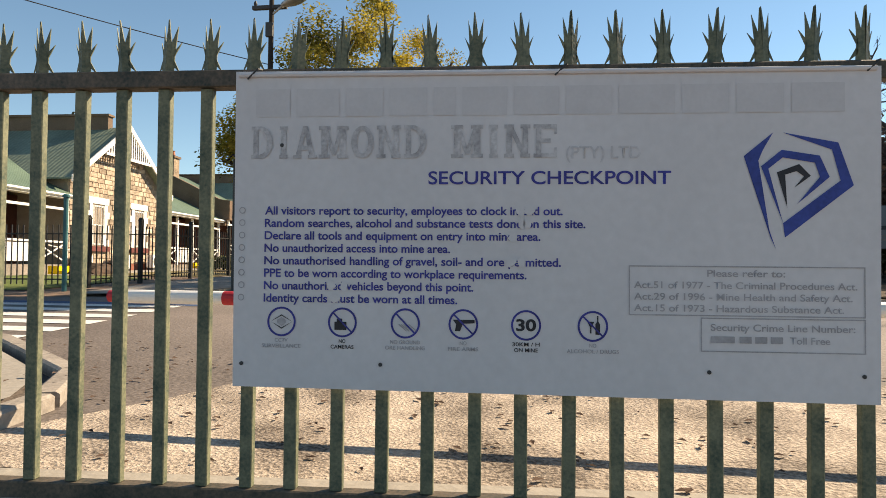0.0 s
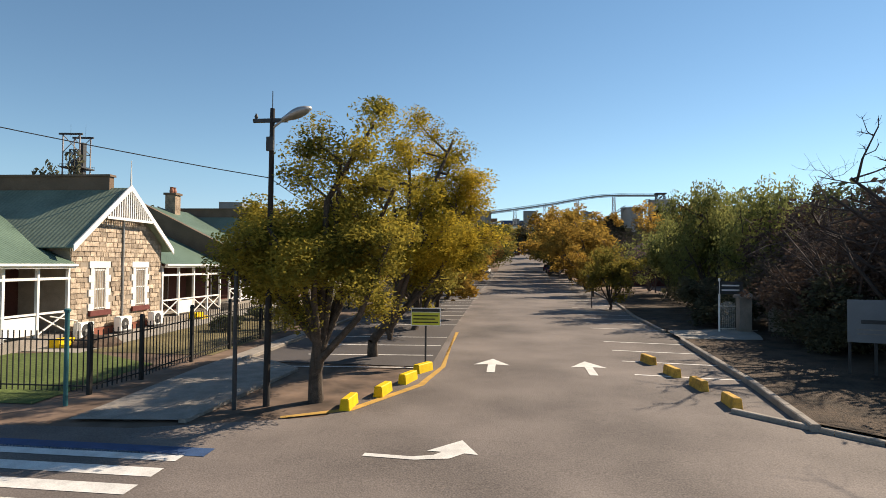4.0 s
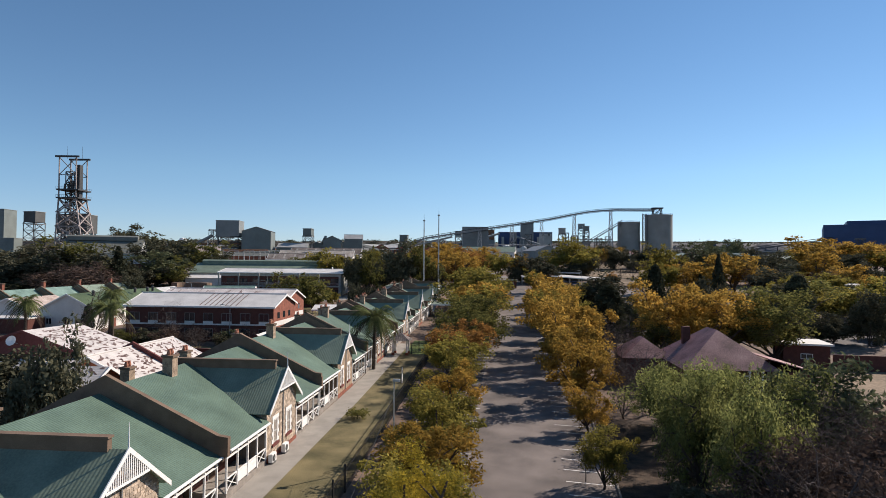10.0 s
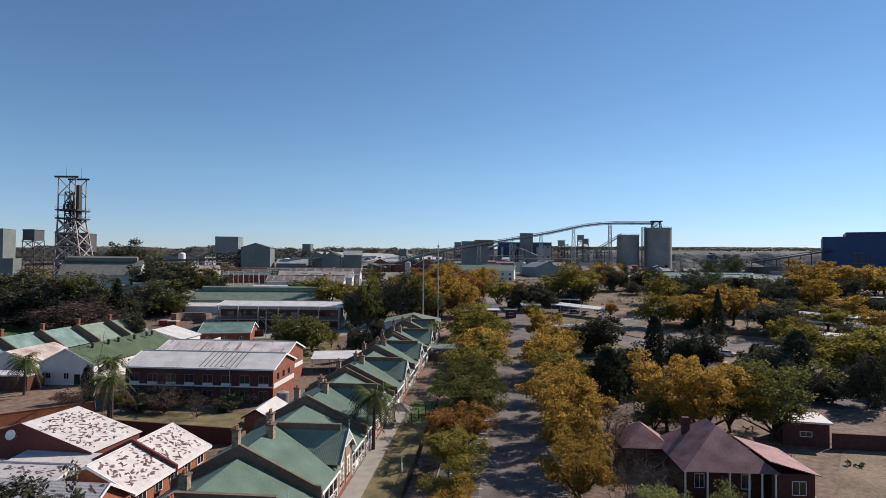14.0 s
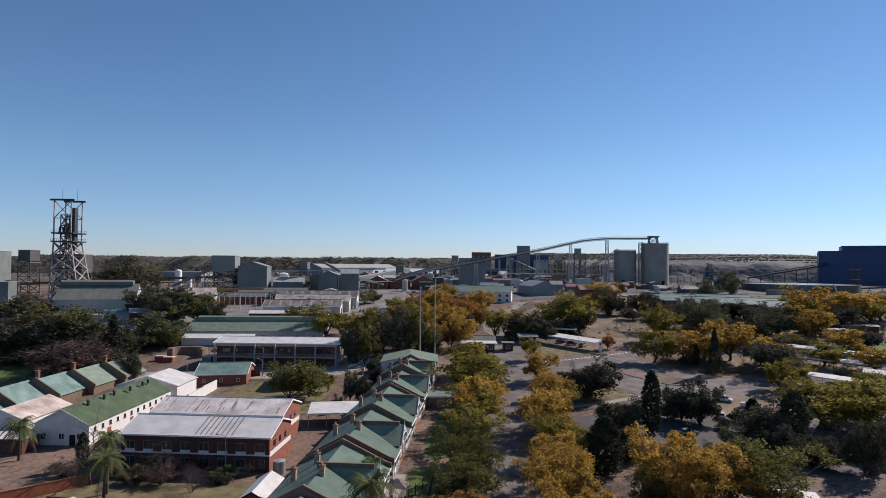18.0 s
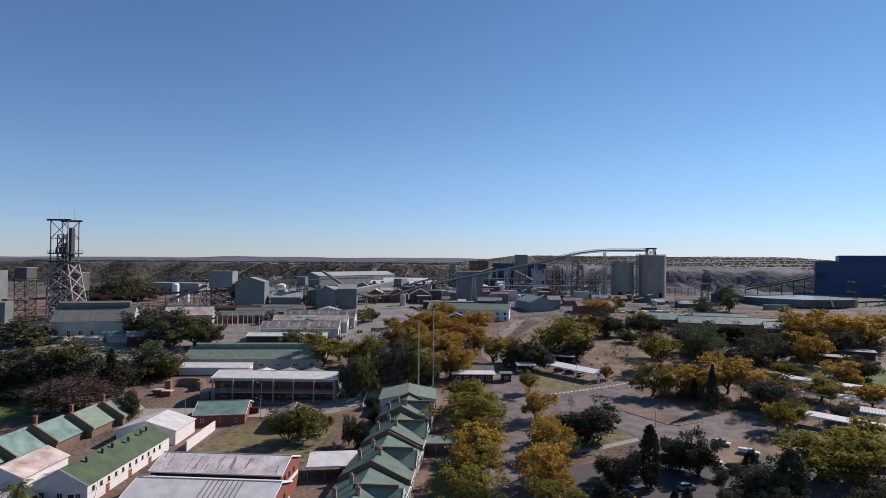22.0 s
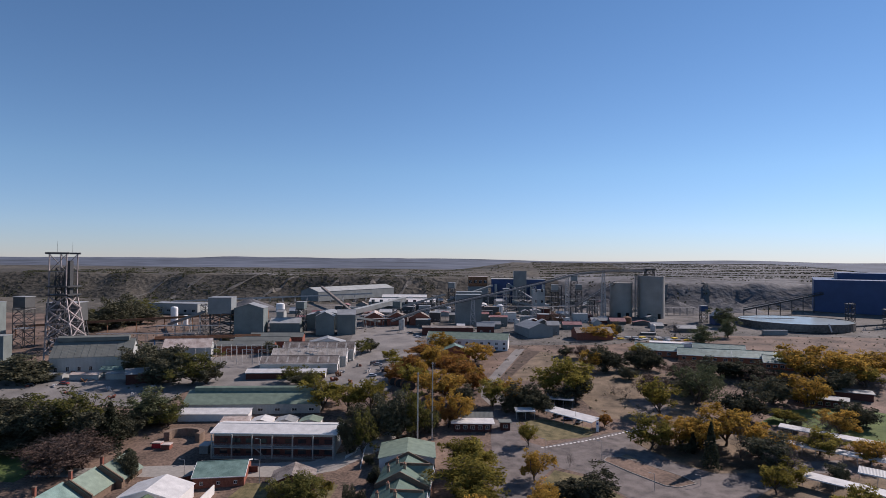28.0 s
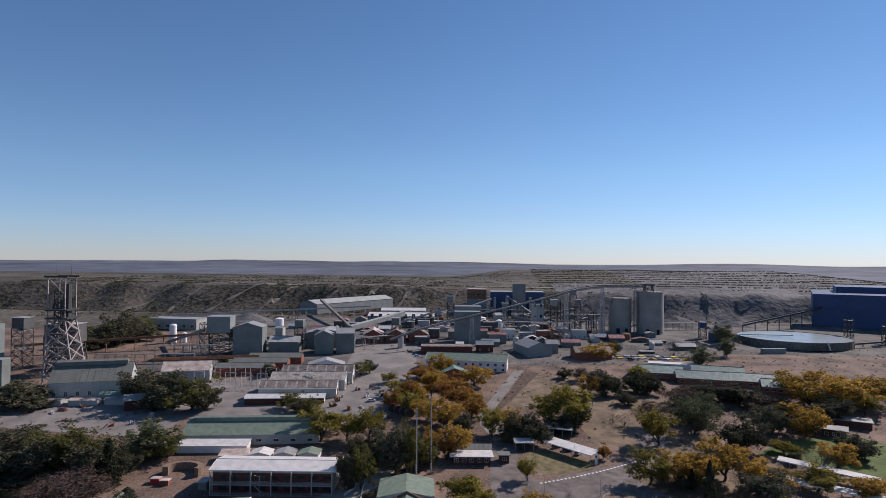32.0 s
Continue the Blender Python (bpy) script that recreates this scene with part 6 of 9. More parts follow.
def leaves(rng, centres, radii, count, size, flat=0.6, droop=0.0):
    """Small leaf sprays scattered in clumps."""
    centres, radii = np.array(centres), np.array(radii)
    idx = rng.integers(0, len(centres), count)
    d = rng.normal(size=(count, 3))
    d /= np.linalg.norm(d, axis=1, keepdims=True)
    c = centres[idx] + d * (radii[idx] * rng.random(count) ** 0.45)[:, None] * np.array((1, 1, flat))
    a = rng.normal(size=(count, 3))
    a[:, 2] *= 0.5
    a[:, 2] -= droop
    a /= np.linalg.norm(a, axis=1, keepdims=True)
    b = np.cross(a, rng.normal(size=(count, 3)))
    b /= np.linalg.norm(b, axis=1, keepdims=True)
    s = size * rng.uniform(0.6, 1.4, count)[:, None]
    quad = np.stack([c - a * s, c + b * s * 0.45, c + a * s, c - b * s * 0.45], 1).reshape(-1, 3)
    return [tuple(v) for v in quad.tolist()], [(4 * i, 4 * i + 1, 4 * i + 2, 4 * i + 3) for i in range(count)]


def skeleton_of(rng, h, r, fork, limbs, levels, r0, up=0.5, sub=3, ends=(), twig=0.4):
    """Limbs from a trunk; returns segments and the tips, in a crown of height h and radius r."""
    segs, tips = [], []
    lean = Vector((rng.normal() * 0.05 * h, rng.normal() * 0.05 * h, 0))
    base, top = Vector((0, 0, -0.03 * h)), Vector((0, 0, fork * h)) + lean
    mid = base.lerp(top, 0.5) + Vector((rng.normal(), rng.normal(), 0)) * 0.02 * h
    segs += [(base, mid, r0 * 1.25, r0), (mid, top, r0, r0 * 0.85)]
    for i in range(len(ends) or limbs):
        a = 2 * math.pi * (i + rng.uniform(-0.3, 0.3)) / max(1, limbs)
        reach, z = r * rng.uniform(0.55, 0.95), h * (rng.uniform(0.62, 0.95) if i % 2 else rng.uniform(0.42, 0.7))
        if i == 0:
            reach, z = r * 0.15, h * 0.98
        end = Vector(ends[i]) if ends else Vector((math.cos(a) * reach, math.sin(a) * reach, z))
        def grow(p, q, rad, lev):
            m = p.lerp(q, 0.5) + Vector((rng.normal(), rng.normal(), rng.normal() + up)) * (q - p).length * 0.09
            segs.append((p, m, rad, rad * 0.75))
            segs.append((m, q, rad * 0.75, rad * 0.45))
            if lev == 0:
                tips.append(q)
                return
            for k in range(sub):
                st = m.lerp(q, rng.uniform(0.0, 1.0))
                dv = Vector((rng.normal(), rng.normal(), rng.normal() * 0.55 + 0.35)).normalized() * (q - p).length * rng.uniform(twig, twig * 1.6)
                grow(st, st + dv, rad * 0.42, lev - 1)
            tips.append(q)
        grow(top - Vector((0, 0, rng.uniform(0, 0.12) * h)), end, r0 * 0.6, levels)
    return segs, tips


VARIANTS = {}


def variant(kind, leaf, seed, h, r, fork, limbs, levels, count, size, clump, trunk=0.035, flat=0.7, droop=0.0, sub=3, ends=(), twig=0.4):
    rng = np.random.default_rng(seed)
    segs, tips = skeleton_of(rng, h, r, fork, limbs, levels, trunk * h, sub=sub, ends=ends, twig=twig)
    tm = mesh_of("trunk", *tubes(segs, 5 if levels < 3 else 4), M["bark"] if leaf else M["twig"], True)
    cm = None
    if leaf:
        cm = mesh_of("crown", *leaves(rng, tips, rng.uniform(0.6, 1.3, len(tips)) * clump, count, size, flat, droop), M[leaf])
    co = np.array([v.co for v in (cm or tm).vertices])
    VARIANTS.setdefault(kind, []).append((tm, cm, float(co[:, 2].max()), float(np.percentile(np.hypot(co[:, 0], co[:, 1]), 95))))


def solid(kind, leaf, seed, h, r, shape, count, size):
    """Dense conifer-like crowns: shape gives the radius (0..1) at a height (0..1)."""
    rng = np.random.default_rng(seed)
    z = rng.random(count) ** 0.9
    a = rng.random(count) * 2 * math.pi
    rad = np.array([shape(v) for v in z]) * r * (0.62 + 0.42 * rng.random(count)) * (1 + 0.16 * np.sin(a * 3 + z * 17) + 0.1 * np.sin(a * 7 - z * 31))
    cen = np.stack([np.cos(a) * rad, np.sin(a) * rad, z * h * 0.96 + 0.04 * h], 1)
    vs, fs = leaves(rng, cen, np.full(count, size * 0.8), count, size, 1.0)
    tm = mesh_of("trunk", *tubes([((0, 0, -0.2), (0, 0, h * 0.6), 0.025 * h, 0.01 * h)], 6), M["bark"])
    VARIANTS.setdefault(kind, []).append((tm, mesh_of("crown", vs, fs, M[leaf]), h, r))


for near, n, size in (("", 4200, 0.29), ("near_", 11500, 0.18)):
    for s in range(3):
        variant(near + "gold", "leaf_gold", 10 + s, 7, 4, 0.2, 8, 2, n, size, 1.1)
        variant(near + "mix", "leaf_mix", 20 + s, 7, 4, 0.2, 8, 2, n, size, 1.1)
    for s in range(2):
        variant(near + "green", "leaf_green", 30 + s, 7, 4, 0.18, 8, 2, n, size, 1.15)
        variant(near + "orange", "leaf_orange", 40 + s, 7, 4, 0.2, 8, 2, n, size, 1.1)
for s in range(2):
    variant("dark", "leaf_dark", 50 + s, 8, 4, 0.1, 10, 2, 8500, 0.35, 1.4, flat=0.95)
    variant("grey", "leaf_grey", 60 + s, 8, 4, 0.15, 8, 2, 5200, 0.27, 1.25, flat=0.9)
    variant("bare", None, 70 + s, 8, 4, 0.12, 8, 3, 0, 0, 0, trunk=0.015, sub=5)
    variant("tallbare", None, 75 + s, 10, 4, 0.3, 6, 3, 0, 0, 0, trunk=0.022, sub=4)
    variant("willow", "leaf_willow", 80 + s, 8, 4, 0.2, 9, 2, 13000, 0.15, 1.1, flat=1.2, droop=0.8)
    variant("brown", "leaf_brown", 90 + s, 7, 4, 0.1, 9, 2, 5000, 0.22, 1.1, flat=1.0)
    solid("cypress", "leaf_conifer", 100 + s, 9, 2, lambda v: math.sin(math.pi * min(1, v * 0.9 + 0.12)) ** 0.6 * 0.9, 2600, 0.3)
    solid("cypress2", "leaf_conifer", 105 + s, 10, 2.4, lambda v: math.sin(math.pi * min(1, v * 0.85 + 0.15)) ** 0.5, 3000, 0.35)
solid("cedar", "leaf_conifer", 110, 12, 3.4, lambda v: max(0.03, (1 - v) ** 0.8), 3600, 0.35)
LABELS = {"gold": "golden autumn jacaranda with a spreading crown", "mix": "jacaranda turning from green to yellow", "green": "leafy green tree with a rounded crown", "orange": "jacaranda with orange-brown autumn leaves",
          "dark": "dense dark evergreen shade tree", "grey": "grey-green tree with a loose crown", "bare": "bare winter tree with fine grey twigs", "tallbare": "tall bare grey winter tree", "willow": "pale green willow with hanging twigs",
          "brown": "brown leafless thicket tree", "cypress": "dark narrow columnar cypress", "cypress2": "broad dark green conifer", "cedar": "dark conical cedar tree"}
tree_rng = random.Random(11)


def tree(kind, x, y, h, r, label="", pick=None, rz=None):
    fine = "near_" + kind if y < 125 and "near_" + kind in VARIANTS else kind
    tm, cm, h0, r0 = VARIANTS[fine][tree_rng.randrange(len(VARIANTS[kind])) if pick is None else pick]
    e = new("tree")
    e.matrix_world = pose(x, y, ground_z(x, y), 0, 0, tree_rng.uniform(0, 360) if rz is None else rz)
    e.scale = (r / r0, r / r0, h / h0) if r else (1, 1, 1)
    tagged(e, label or LABELS[kind], "tree", group="trees")
    for nm, me in (("trunk", tm), ("crown", cm)):
        if me:
            o = new(nm, me)
            o.parent = e
    return e


# the avenue
AVENUE_LEFT = ((-5.3, 29.5, 6.6, 3.4, "mix"), (-5.6, 36.5, 6.6, 3.4, "gold"), (-6.0, 43, 7.0, 3.4, "mix"), (-6.3, 50, 6.2, 3.2, "mix"), (-6.7, 57, 6.6, 3.4, "gold"), (-7.1, 64.5, 6.4, 3.6, "mix"), (-7.4, 74, 7.8, 4.4, "mix"), (-7.6, 83, 8.0, 4.8, "orange"), (-7.6, 93, 9.3, 5.4, "green"), (-7.8, 103.5, 10, 5.6, "green"), (-8.2, 114, 9, 5.6, "green"), (-8.4, 126, 9, 5.8, "mix"), (-8.6, 139, 9, 6, "mix"), (-9, 152, 9, 6, "gold"), (-10, 165, 9, 6, "mix"), (-13, 178, 9, 5.5, "mix"))
AVENUE_RIGHT = ((6.0, 43.1, 4.8, 2.0, "mix"), (6.4, 56.5, 5.2, 2.3, "gold"), (7.0, 68, 9.2, 4.4, "gold"), (7.1, 79, 10.8, 5.2, "gold"), (7.0, 91, 11.2, 5.8, "gold"), (7.8, 103, 9.5, 5.6, "gold"), (8.0, 116, 9.5, 5.6, "mix"), (8.2, 130, 9, 5.6, "gold"), (8.4, 143, 9.5, 5.6, "mix"), (8.6, 156, 9, 5.4, "gold"), (8.8, 168, 8.5, 5, "gold"))
for x, y, h, r, k in AVENUE_LEFT + AVENUE_RIGHT:
    tree(k, x, y, h * (1.05 if y > 85 else 0.95), r * (1.06 if y > 85 else 0.95))
# the two nearest, with their own limbs
LABELS["avenue"] = "jacaranda with forked trunk, leaves turning yellow"
NEAR_LIMBS = (((1.3, 0.4, 7.2), (0.5, 0.2, 6.2), (2.0, 0, 5.5), (2.1, -0.8, 4.2), (-2.2, 0.3, 4.5), (-2.3, -0.6, 3.3), (-1.2, 1.0, 4.9), (0.5, -1.5, 3.9), (0.3, 1.6, 5.0), (-0.9, -1.1, 4.4), (1.3, 1.2, 3.6), (-1.3, 0.3, 3.0)),
              ((1.3, 0, 7.7), (2.9, 0, 7.9), (3.6, 0.5, 6.6), (3.4, -0.8, 5.2), (-1.6, 0, 5.2), (0.4, 1.4, 5.8), (2.2, -1.4, 4.4), (1.6, 1.8, 4.0), (2.9, 0.9, 4.2), (-1.2, -1.0, 4.0)))
for s, (x, y) in enumerate(((-5.25, 15.2), (-5.4, 21.8))):
    variant("avenue", "leaf_avenue_gold" if s else "leaf_avenue", 200 + s, 7, 4, 0.24 if s == 0 else 0.2, 0, 2, 88000, 0.05, 0.58, trunk=0.026, flat=0.75, sub=5, ends=NEAR_LIMBS[s], twig=0.2)
    tree("avenue", x, y, 7.4, 0, pick=s, rz=0)
BARE_LIMBS = ((-4.4, -0.6, 5.9), (-3.3, 0.3, 6.7), (-4.2, 0.9, 5.0), (-1.6, -0.8, 7.2), (0.8, 0.4, 7.5), (2.6, -0.5, 7.0), (3.8, 0.8, 5.8), (-2.8, -1.4, 4.4), (1.5, 1.6, 6.4), (-3.6, 0.2, 4.0), (-2.2, 1.2, 6.2), (-1.2, 1.0, 6.6))
variant("heavybare", None, 310, 9, 4, 0.36, 0, 3, 0, 0, 0, trunk=0.023, sub=5, ends=BARE_LIMBS, twig=0.26)
MULTI_LIMBS = tuple((1.6 * math.cos(a) * (1 + 0.3 * (k % 3)), 1.6 * math.sin(a) * (1 + 0.3 * (k % 3)), 3.4 + 0.5 * (k % 4)) for k, a in enumerate(0.55 * i for i in range(12)))
variant("multibare", None, 311, 5, 3, 0.06, 0, 3, 0, 0, 0, trunk=0.02, sub=4, ends=MULTI_LIMBS, twig=0.28)
LABELS["heavybare"] = "large dark bare tree with heavy forking limbs"
LABELS["multibare"] = "many-stemmed bare shrub tree with thin grey branches"
tree("bare", 109.5, 431.9, 13.6, 9.5)
tree("grey", 159.6, 482.7, 15.5, 10.8)
tree("green", -308.5, 471.6, 17.2, 18.0)
tree("dark", -304.7, 444.1, 19.2, 14.4)
tree("green", -313.3, 429.8, 13.6, 11.3)
tree("dark", -213.6, 456.4, 12.8, 8.1)
tree("mix", -12.6, 174.6, 11.6, 11.2)
tree("dark", -117.1, 173.8, 10.0, 3.4)
tree("bare", 13.4, 94.6, 7.8, 4.0)
tree("green", 20.3, 95.6, 8.0, 3.7)
tree("bare", -60.8, 99.3, 8.3, 3.7)
tree("bare", -53.1, 95.0, 4.4, 3.5)
tree("grey", 145.2, 431.9, 13.5, 7.2)
tree("mix", -10.0, 155.5, 10.1, 7.5)
tree("gold", -9.6, 139.4, 9.0, 6.7)
tree("mix", -15.8, 191.7, 11.4, 6.1)
tree("tallbare", -71.8, 95.9, 14.3, 3.8)
tree("bare", 12.9, 83.0, 10.0, 4.3)
tree("dark", -41.5, 45.5, 9.4, 4.4)
tree("bare", 13.4, 64.0, 9.0, 3.9)
tree("mix", -11.8, 192.2, 11.6, 6.5)
tree("gold", 6.6, 187.3, 10.1, 5.6)
tree("gold", 6.1, 136.4, 10.9, 6.4)
tree("brown", -60, 97, 4.2, 2.6)
tree("bare", -55, 98, 4.6, 2.4)
tree("dark", -64, 98, 3.2, 2.2)
tree("dark", -50.5, 99.5, 2.6, 1.8)
tree("mix", 47.5, 218.4, 12.7, 7.0)
tree("gold", 58.8, 221.7, 11.3, 7.6)
tree("gold", 65.1, 220.5, 12.2, 7.1)
tree("cedar", 63.0, 203.1, 14.8, 2.7)
tree("cypress", 60.8, 215.0, 7.5, 1.1)
tree("dark", 58.7, 215.6, 4.7, 2.9)
tree("gold", 74.5, 224.2, 14.7, 9.3)
tree("bare", 75.9, 212.9, 12.7, 5.4)
tree("gold", 82.9, 218.9, 10.5, 5.2)
tree("gold", 87.9, 218.6, 9.8, 7.3)
tree("bare", 94.8, 220.3, 7.9, 5.3)
tree("mix", 103.9, 220.2, 8.4, 8.0)
tree("gold", 116.2, 213.2, 8.4, 7.4)
tree("dark", 105.9, 243.3, 4.8, 2.4)
tree("dark", 132.3, 251.4, 10.0, 7.0)
tree("gold", 124.7, 273.9, 15.0, 9.3)
tree("dark", 91.4, 252.6, 15.4, 8.8)
tree("dark", 110.9, 276.7, 13.0, 8.0)
tree("mix", 59.2, 255.7, 17.1, 8.6)
tree("brown", 60.4, 277.5, 13.0, 8.1)
tree("grey", 78.0, 270.2, 17.8, 11.8)
tree("grey", 88.1, 288.0, 14.2, 7.3)
tree("bare", 45.9, 282.5, 6.9, 5.7)
tree("bare", 49.7, 278.6, 7.3, 4.4)
tree("dark", 57.0, 309.2, 6.4, 4.8)
tree("dark", 48.5, 324.8, 14.5, 8.6)
tree("dark", 65.3, 329.2, 11.6, 7.4)
tree("dark", 71.8, 329.9, 12.2, 6.7)
tree("brown", 82.4, 311.3, 10.9, 9.9)
tree("dark", 96.7, 324.5, 9.4, 8.1)
tree("dark", 104.4, 319.3, 9.9, 8.8)
tree("dark", 112.4, 316.5, 9.7, 8.8)
tree("brown", 116.8, 307.2, 9.1, 9.4)
tree("dark", 124.4, 303.6, 8.8, 8.6)
tree("gold", 144.2, 312.9, 18.5, 13.7)
tree("mix", 145.1, 334.0, 12.1, 8.8)
tree("gold", 159.5, 311.1, 15.3, 12.3)
tree("gold", 177.5, 321.9, 15.2, 13.7)
tree("gold", 165.5, 336.3, 12.8, 10.7)
tree("mix", 165.0, 306.4, 12.8, 10.7)
tree("dark", 143.6, 294.2, 12.5, 10.9)
tree("mix", 17.3, 277.9, 13.3, 9.8)
tree("mix", 26.2, 278.7, 18.9, 11.1)
tree("dark", 27.4, 271.7, 11.6, 8.4)
tree("gold", 40.3, 321.8, 11.2, 5.7)
tree("bare", 39.9, 307.7, 10.6, 4.8)
tree("brown", 39.1, 350.0, 8.7, 6.3)
tree("mix", -8.3, 259.9, 12.4, 6.8)
tree("gold", -0.4, 262.6, 11.8, 7.0)
tree("dark", 7.3, 254.6, 12.7, 8.4)
tree("mix", 5.4, 216.6, 9.0, 4.2)
tree("orange", 34.8, 238.8, 6.5, 2.7)
tree("dark", -50.0, 227.0, 13.6, 6.4)
tree("dark", -42.0, 217.1, 19.1, 7.3)
tree("green", -34.9, 218.9, 19.5, 6.4)
tree("gold", -30.0, 235.9, 10.9, 4.9)
tree("orange", -24.6, 231.1, 9.0, 3.4)
tree("gold", -21.4, 234.6, 13.8, 6.7)
tree("dark", -56.3, 202.1, 15.4, 4.1)
tree("green", -50.9, 202.4, 17.2, 4.6)
tree("dark", -51.3, 216.8, 12.1, 3.9)
tree("mix", -78.8, 245.1, 15.3, 8.7)
tree("mix", -68.0, 246.6, 12.1, 7.3)
tree("mix", -59.3, 247.3, 13.9, 7.8)
tree("green", -91.3, 267.6, 12.7, 5.0)
tree("green", -87.5, 348.3, 8.9, 5.9)
tree("dark", -84.0, 354.9, 8.1, 4.0)
tree("orange", -52.0, 301.8, 13.7, 6.3)
tree("gold", -45.0, 295.7, 11.3, 4.3)
tree("gold", -41.2, 313.0, 14.0, 7.5)
tree("orange", -32.9, 305.7, 11.6, 5.2)
tree("gold", -38.5, 276.4, 9.8, 7.6)
tree("orange", -30.1, 269.0, 8.1, 5.2)
tree("orange", -25.7, 294.2, 13.5, 8.0)
tree("gold", -16.8, 286.4, 11.2, 5.5)
tree("gold", -28.9, 267.0, 12.9, 8.8)
tree("gold", -19.9, 334.7, 10.9, 8.8)
tree("orange", -18.6, 281.6, 10.8, 6.3)
tree("mix", -67.8, 334.2, 6.8, 4.5)
tree("mix", -58.6, 310.7, 8.9, 6.3)
tree("mix", -46.7, 283.1, 12.2, 7.0)
tree("gold", -40.5, 353.6, 12.5, 7.8)
tree("gold", 55.4, 412.8, 10.2, 10.0)
tree("gold", 64.4, 423.8, 9.2, 6.6)
tree("dark", 69.6, 433.3, 9.8, 5.8)
tree("grey", 116.3, 393.5, 14.2, 9.9)
tree("brown", 31.5, 470.3, 14.1, 8.3)
tree("dark", -165.6, 197.3, 19.1, 13.0)
tree("dark", -190.3, 212.7, 11.9, 12.5)
tree("green", -155.8, 198.5, 20.3, 11.7)
tree("dark", -145.9, 198.1, 16.8, 9.8)
tree("dark", -164.7, 215.7, 7.3, 11.9)
tree("cedar", -138.1, 195.2, 16.4, 4.4)
tree("dark", -138.6, 202.0, 12.2, 5.9)
tree("grey", -141.3, 223.1, 14.2, 12.7)
tree("green", -131.3, 219.4, 10.1, 6.1)
tree("bare", -140.6, 178.6, 13.8, 14.5)
tree("bare", -145.7, 179.3, 12.2, 12.7)
tree("bare", -136.4, 179.9, 12.6, 11.4)
tree("brown", -140.6, 178.6, 12.5, 11.6)
tree("dark", -170.6, 189.4, 8.2, 10.6)
tree("cypress", -122.3, 182.1, 6.2, 2.6)
tree("dark", -186.6, 291.9, 16.1, 11.4)
tree("dark", -166.7, 278.7, 20.6, 12.9)
tree("green", -153.4, 278.1, 16.7, 12.6)
tree("dark", -146.3, 278.3, 12.7, 7.6)
tree("dark", -241.7, 271.9, 14.4, 15.9)
tree("dark", -230.7, 271.3, 6.5, 8.6)
tree("dark", -139.8, 341.9, 8.4, 4.8)
tree("dark", -177.4, 358.5, 6.8, 4.4)
tree("dark", -290.4, 425.6, 25.5, 12.4)
tree("dark", -294.8, 412.7, 18.0, 16.6)
tree("dark", -285.6, 439.1, 16.7, 13.8)
tree("dark", -298.9, 400.3, 13.1, 12.0)
tree("green", -106.7, 285.3, 8.8, 6.7)
tree("dark", -100.1, 278.9, 7.3, 5.2)
tree("dark", 22.1, 140.0, 8.6, 5.3)
tree("cypress2", 16.0, 112.4, 10.6, 2.9)
tree("cypress2", 30.0, 139.6, 13.9, 2.1)
tree("dark", 27.3, 147.0, 6.3, 3.3)
tree("dark", 39.6, 152.3, 10.0, 4.4)
tree("dark", 43.1, 148.7, 11.4, 4.6)
tree("dark", 36.6, 152.5, 5.1, 2.5)
tree("cypress", 32.2, 127.7, 4.3, 1.1)
tree("cypress", 34.9, 128.1, 4.8, 1.2)
tree("dark", 43.4, 127.6, 6.4, 3.3)
tree("dark", 48.9, 130.1, 6.4, 4.6)
tree("dark", 52.5, 133.8, 11.1, 5.4)
tree("cypress2", 56.1, 131.2, 12.1, 2.9)
tree("dark", 63.3, 119.0, 12.2, 3.5)
tree("mix", 69.1, 150.0, 12.1, 8.4)
tree("mix", 78.5, 147.7, 12.2, 8.1)
tree("dark", 82.2, 206.3, 12.7, 7.8)
tree("mix", 84.0, 195.5, 7.4, 5.2)
tree("dark", 19.2, 170.4, 12.1, 8.7)
tree("dark", 47.2, 145.7, 2.9, 2.0)
tree("bare", 18.2, 198.7, 6.3, 1.5)
tree("bare", 111.5, 234.8, 10.7, 7.4)
tree("gold", 119.7, 239.8, 9.7, 7.1)
tree("dark", 98.0, 196.9, 6.7, 3.4)
tree("bare", 47.5, 125.0, 6.4, 2.9)
tree("dark", 57.5, 125.4, 3.2, 2.7)
tree("gold", 23.1, 98.5, 12.8, 5.6)
tree("gold", 28.8, 96.2, 12.4, 6.0)
tree("green", 37.3, 95.7, 13.2, 7.6)
tree("mix", 33.0, 99.5, 11.0, 5.5)
tree("cypress2", 21.4, 120.7, 6.4, 2.5)
tree("dark", 52.1, 124.3, 7.9, 4.2)
tree("dark", 58.7, 122.5, 6.0, 3.7)
tree("dark", 37.6, 123.4, 3.7, 2.1)
tree("dark", 27.4, 123.3, 2.9, 1.8)
tree("mix", 84.6, 166.6, 7.7, 6.6)
tree("mix", 85.3, 153.4, 8.5, 5.5)
tree("dark", 71.5, 127.7, 7.6, 4.6)
tree("cypress2", 53.0, 144.3, 7.5, 1.9)
tree("dark", 52.3, 152.8, 2.9, 2.0)
tree("bare", 67.1, 136.5, 5.8, 3.8)
tree("mix", 106.1, 251.7, 6.1, 6.2)
tree("bare", 90.6, 249.6, 6.1, 5.5)
tree("dark", 78.6, 287.0, 8.8, 7.4)
tree("dark", -57.3, 228.0, 10.2, 5.4)
tree("dark", -40.1, 230.0, 11.1, 5.8)
tree("mix", -75.7, 256.6, 9.7, 6.1)
tree("dark", -31.7, 224.3, 9.8, 4.7)
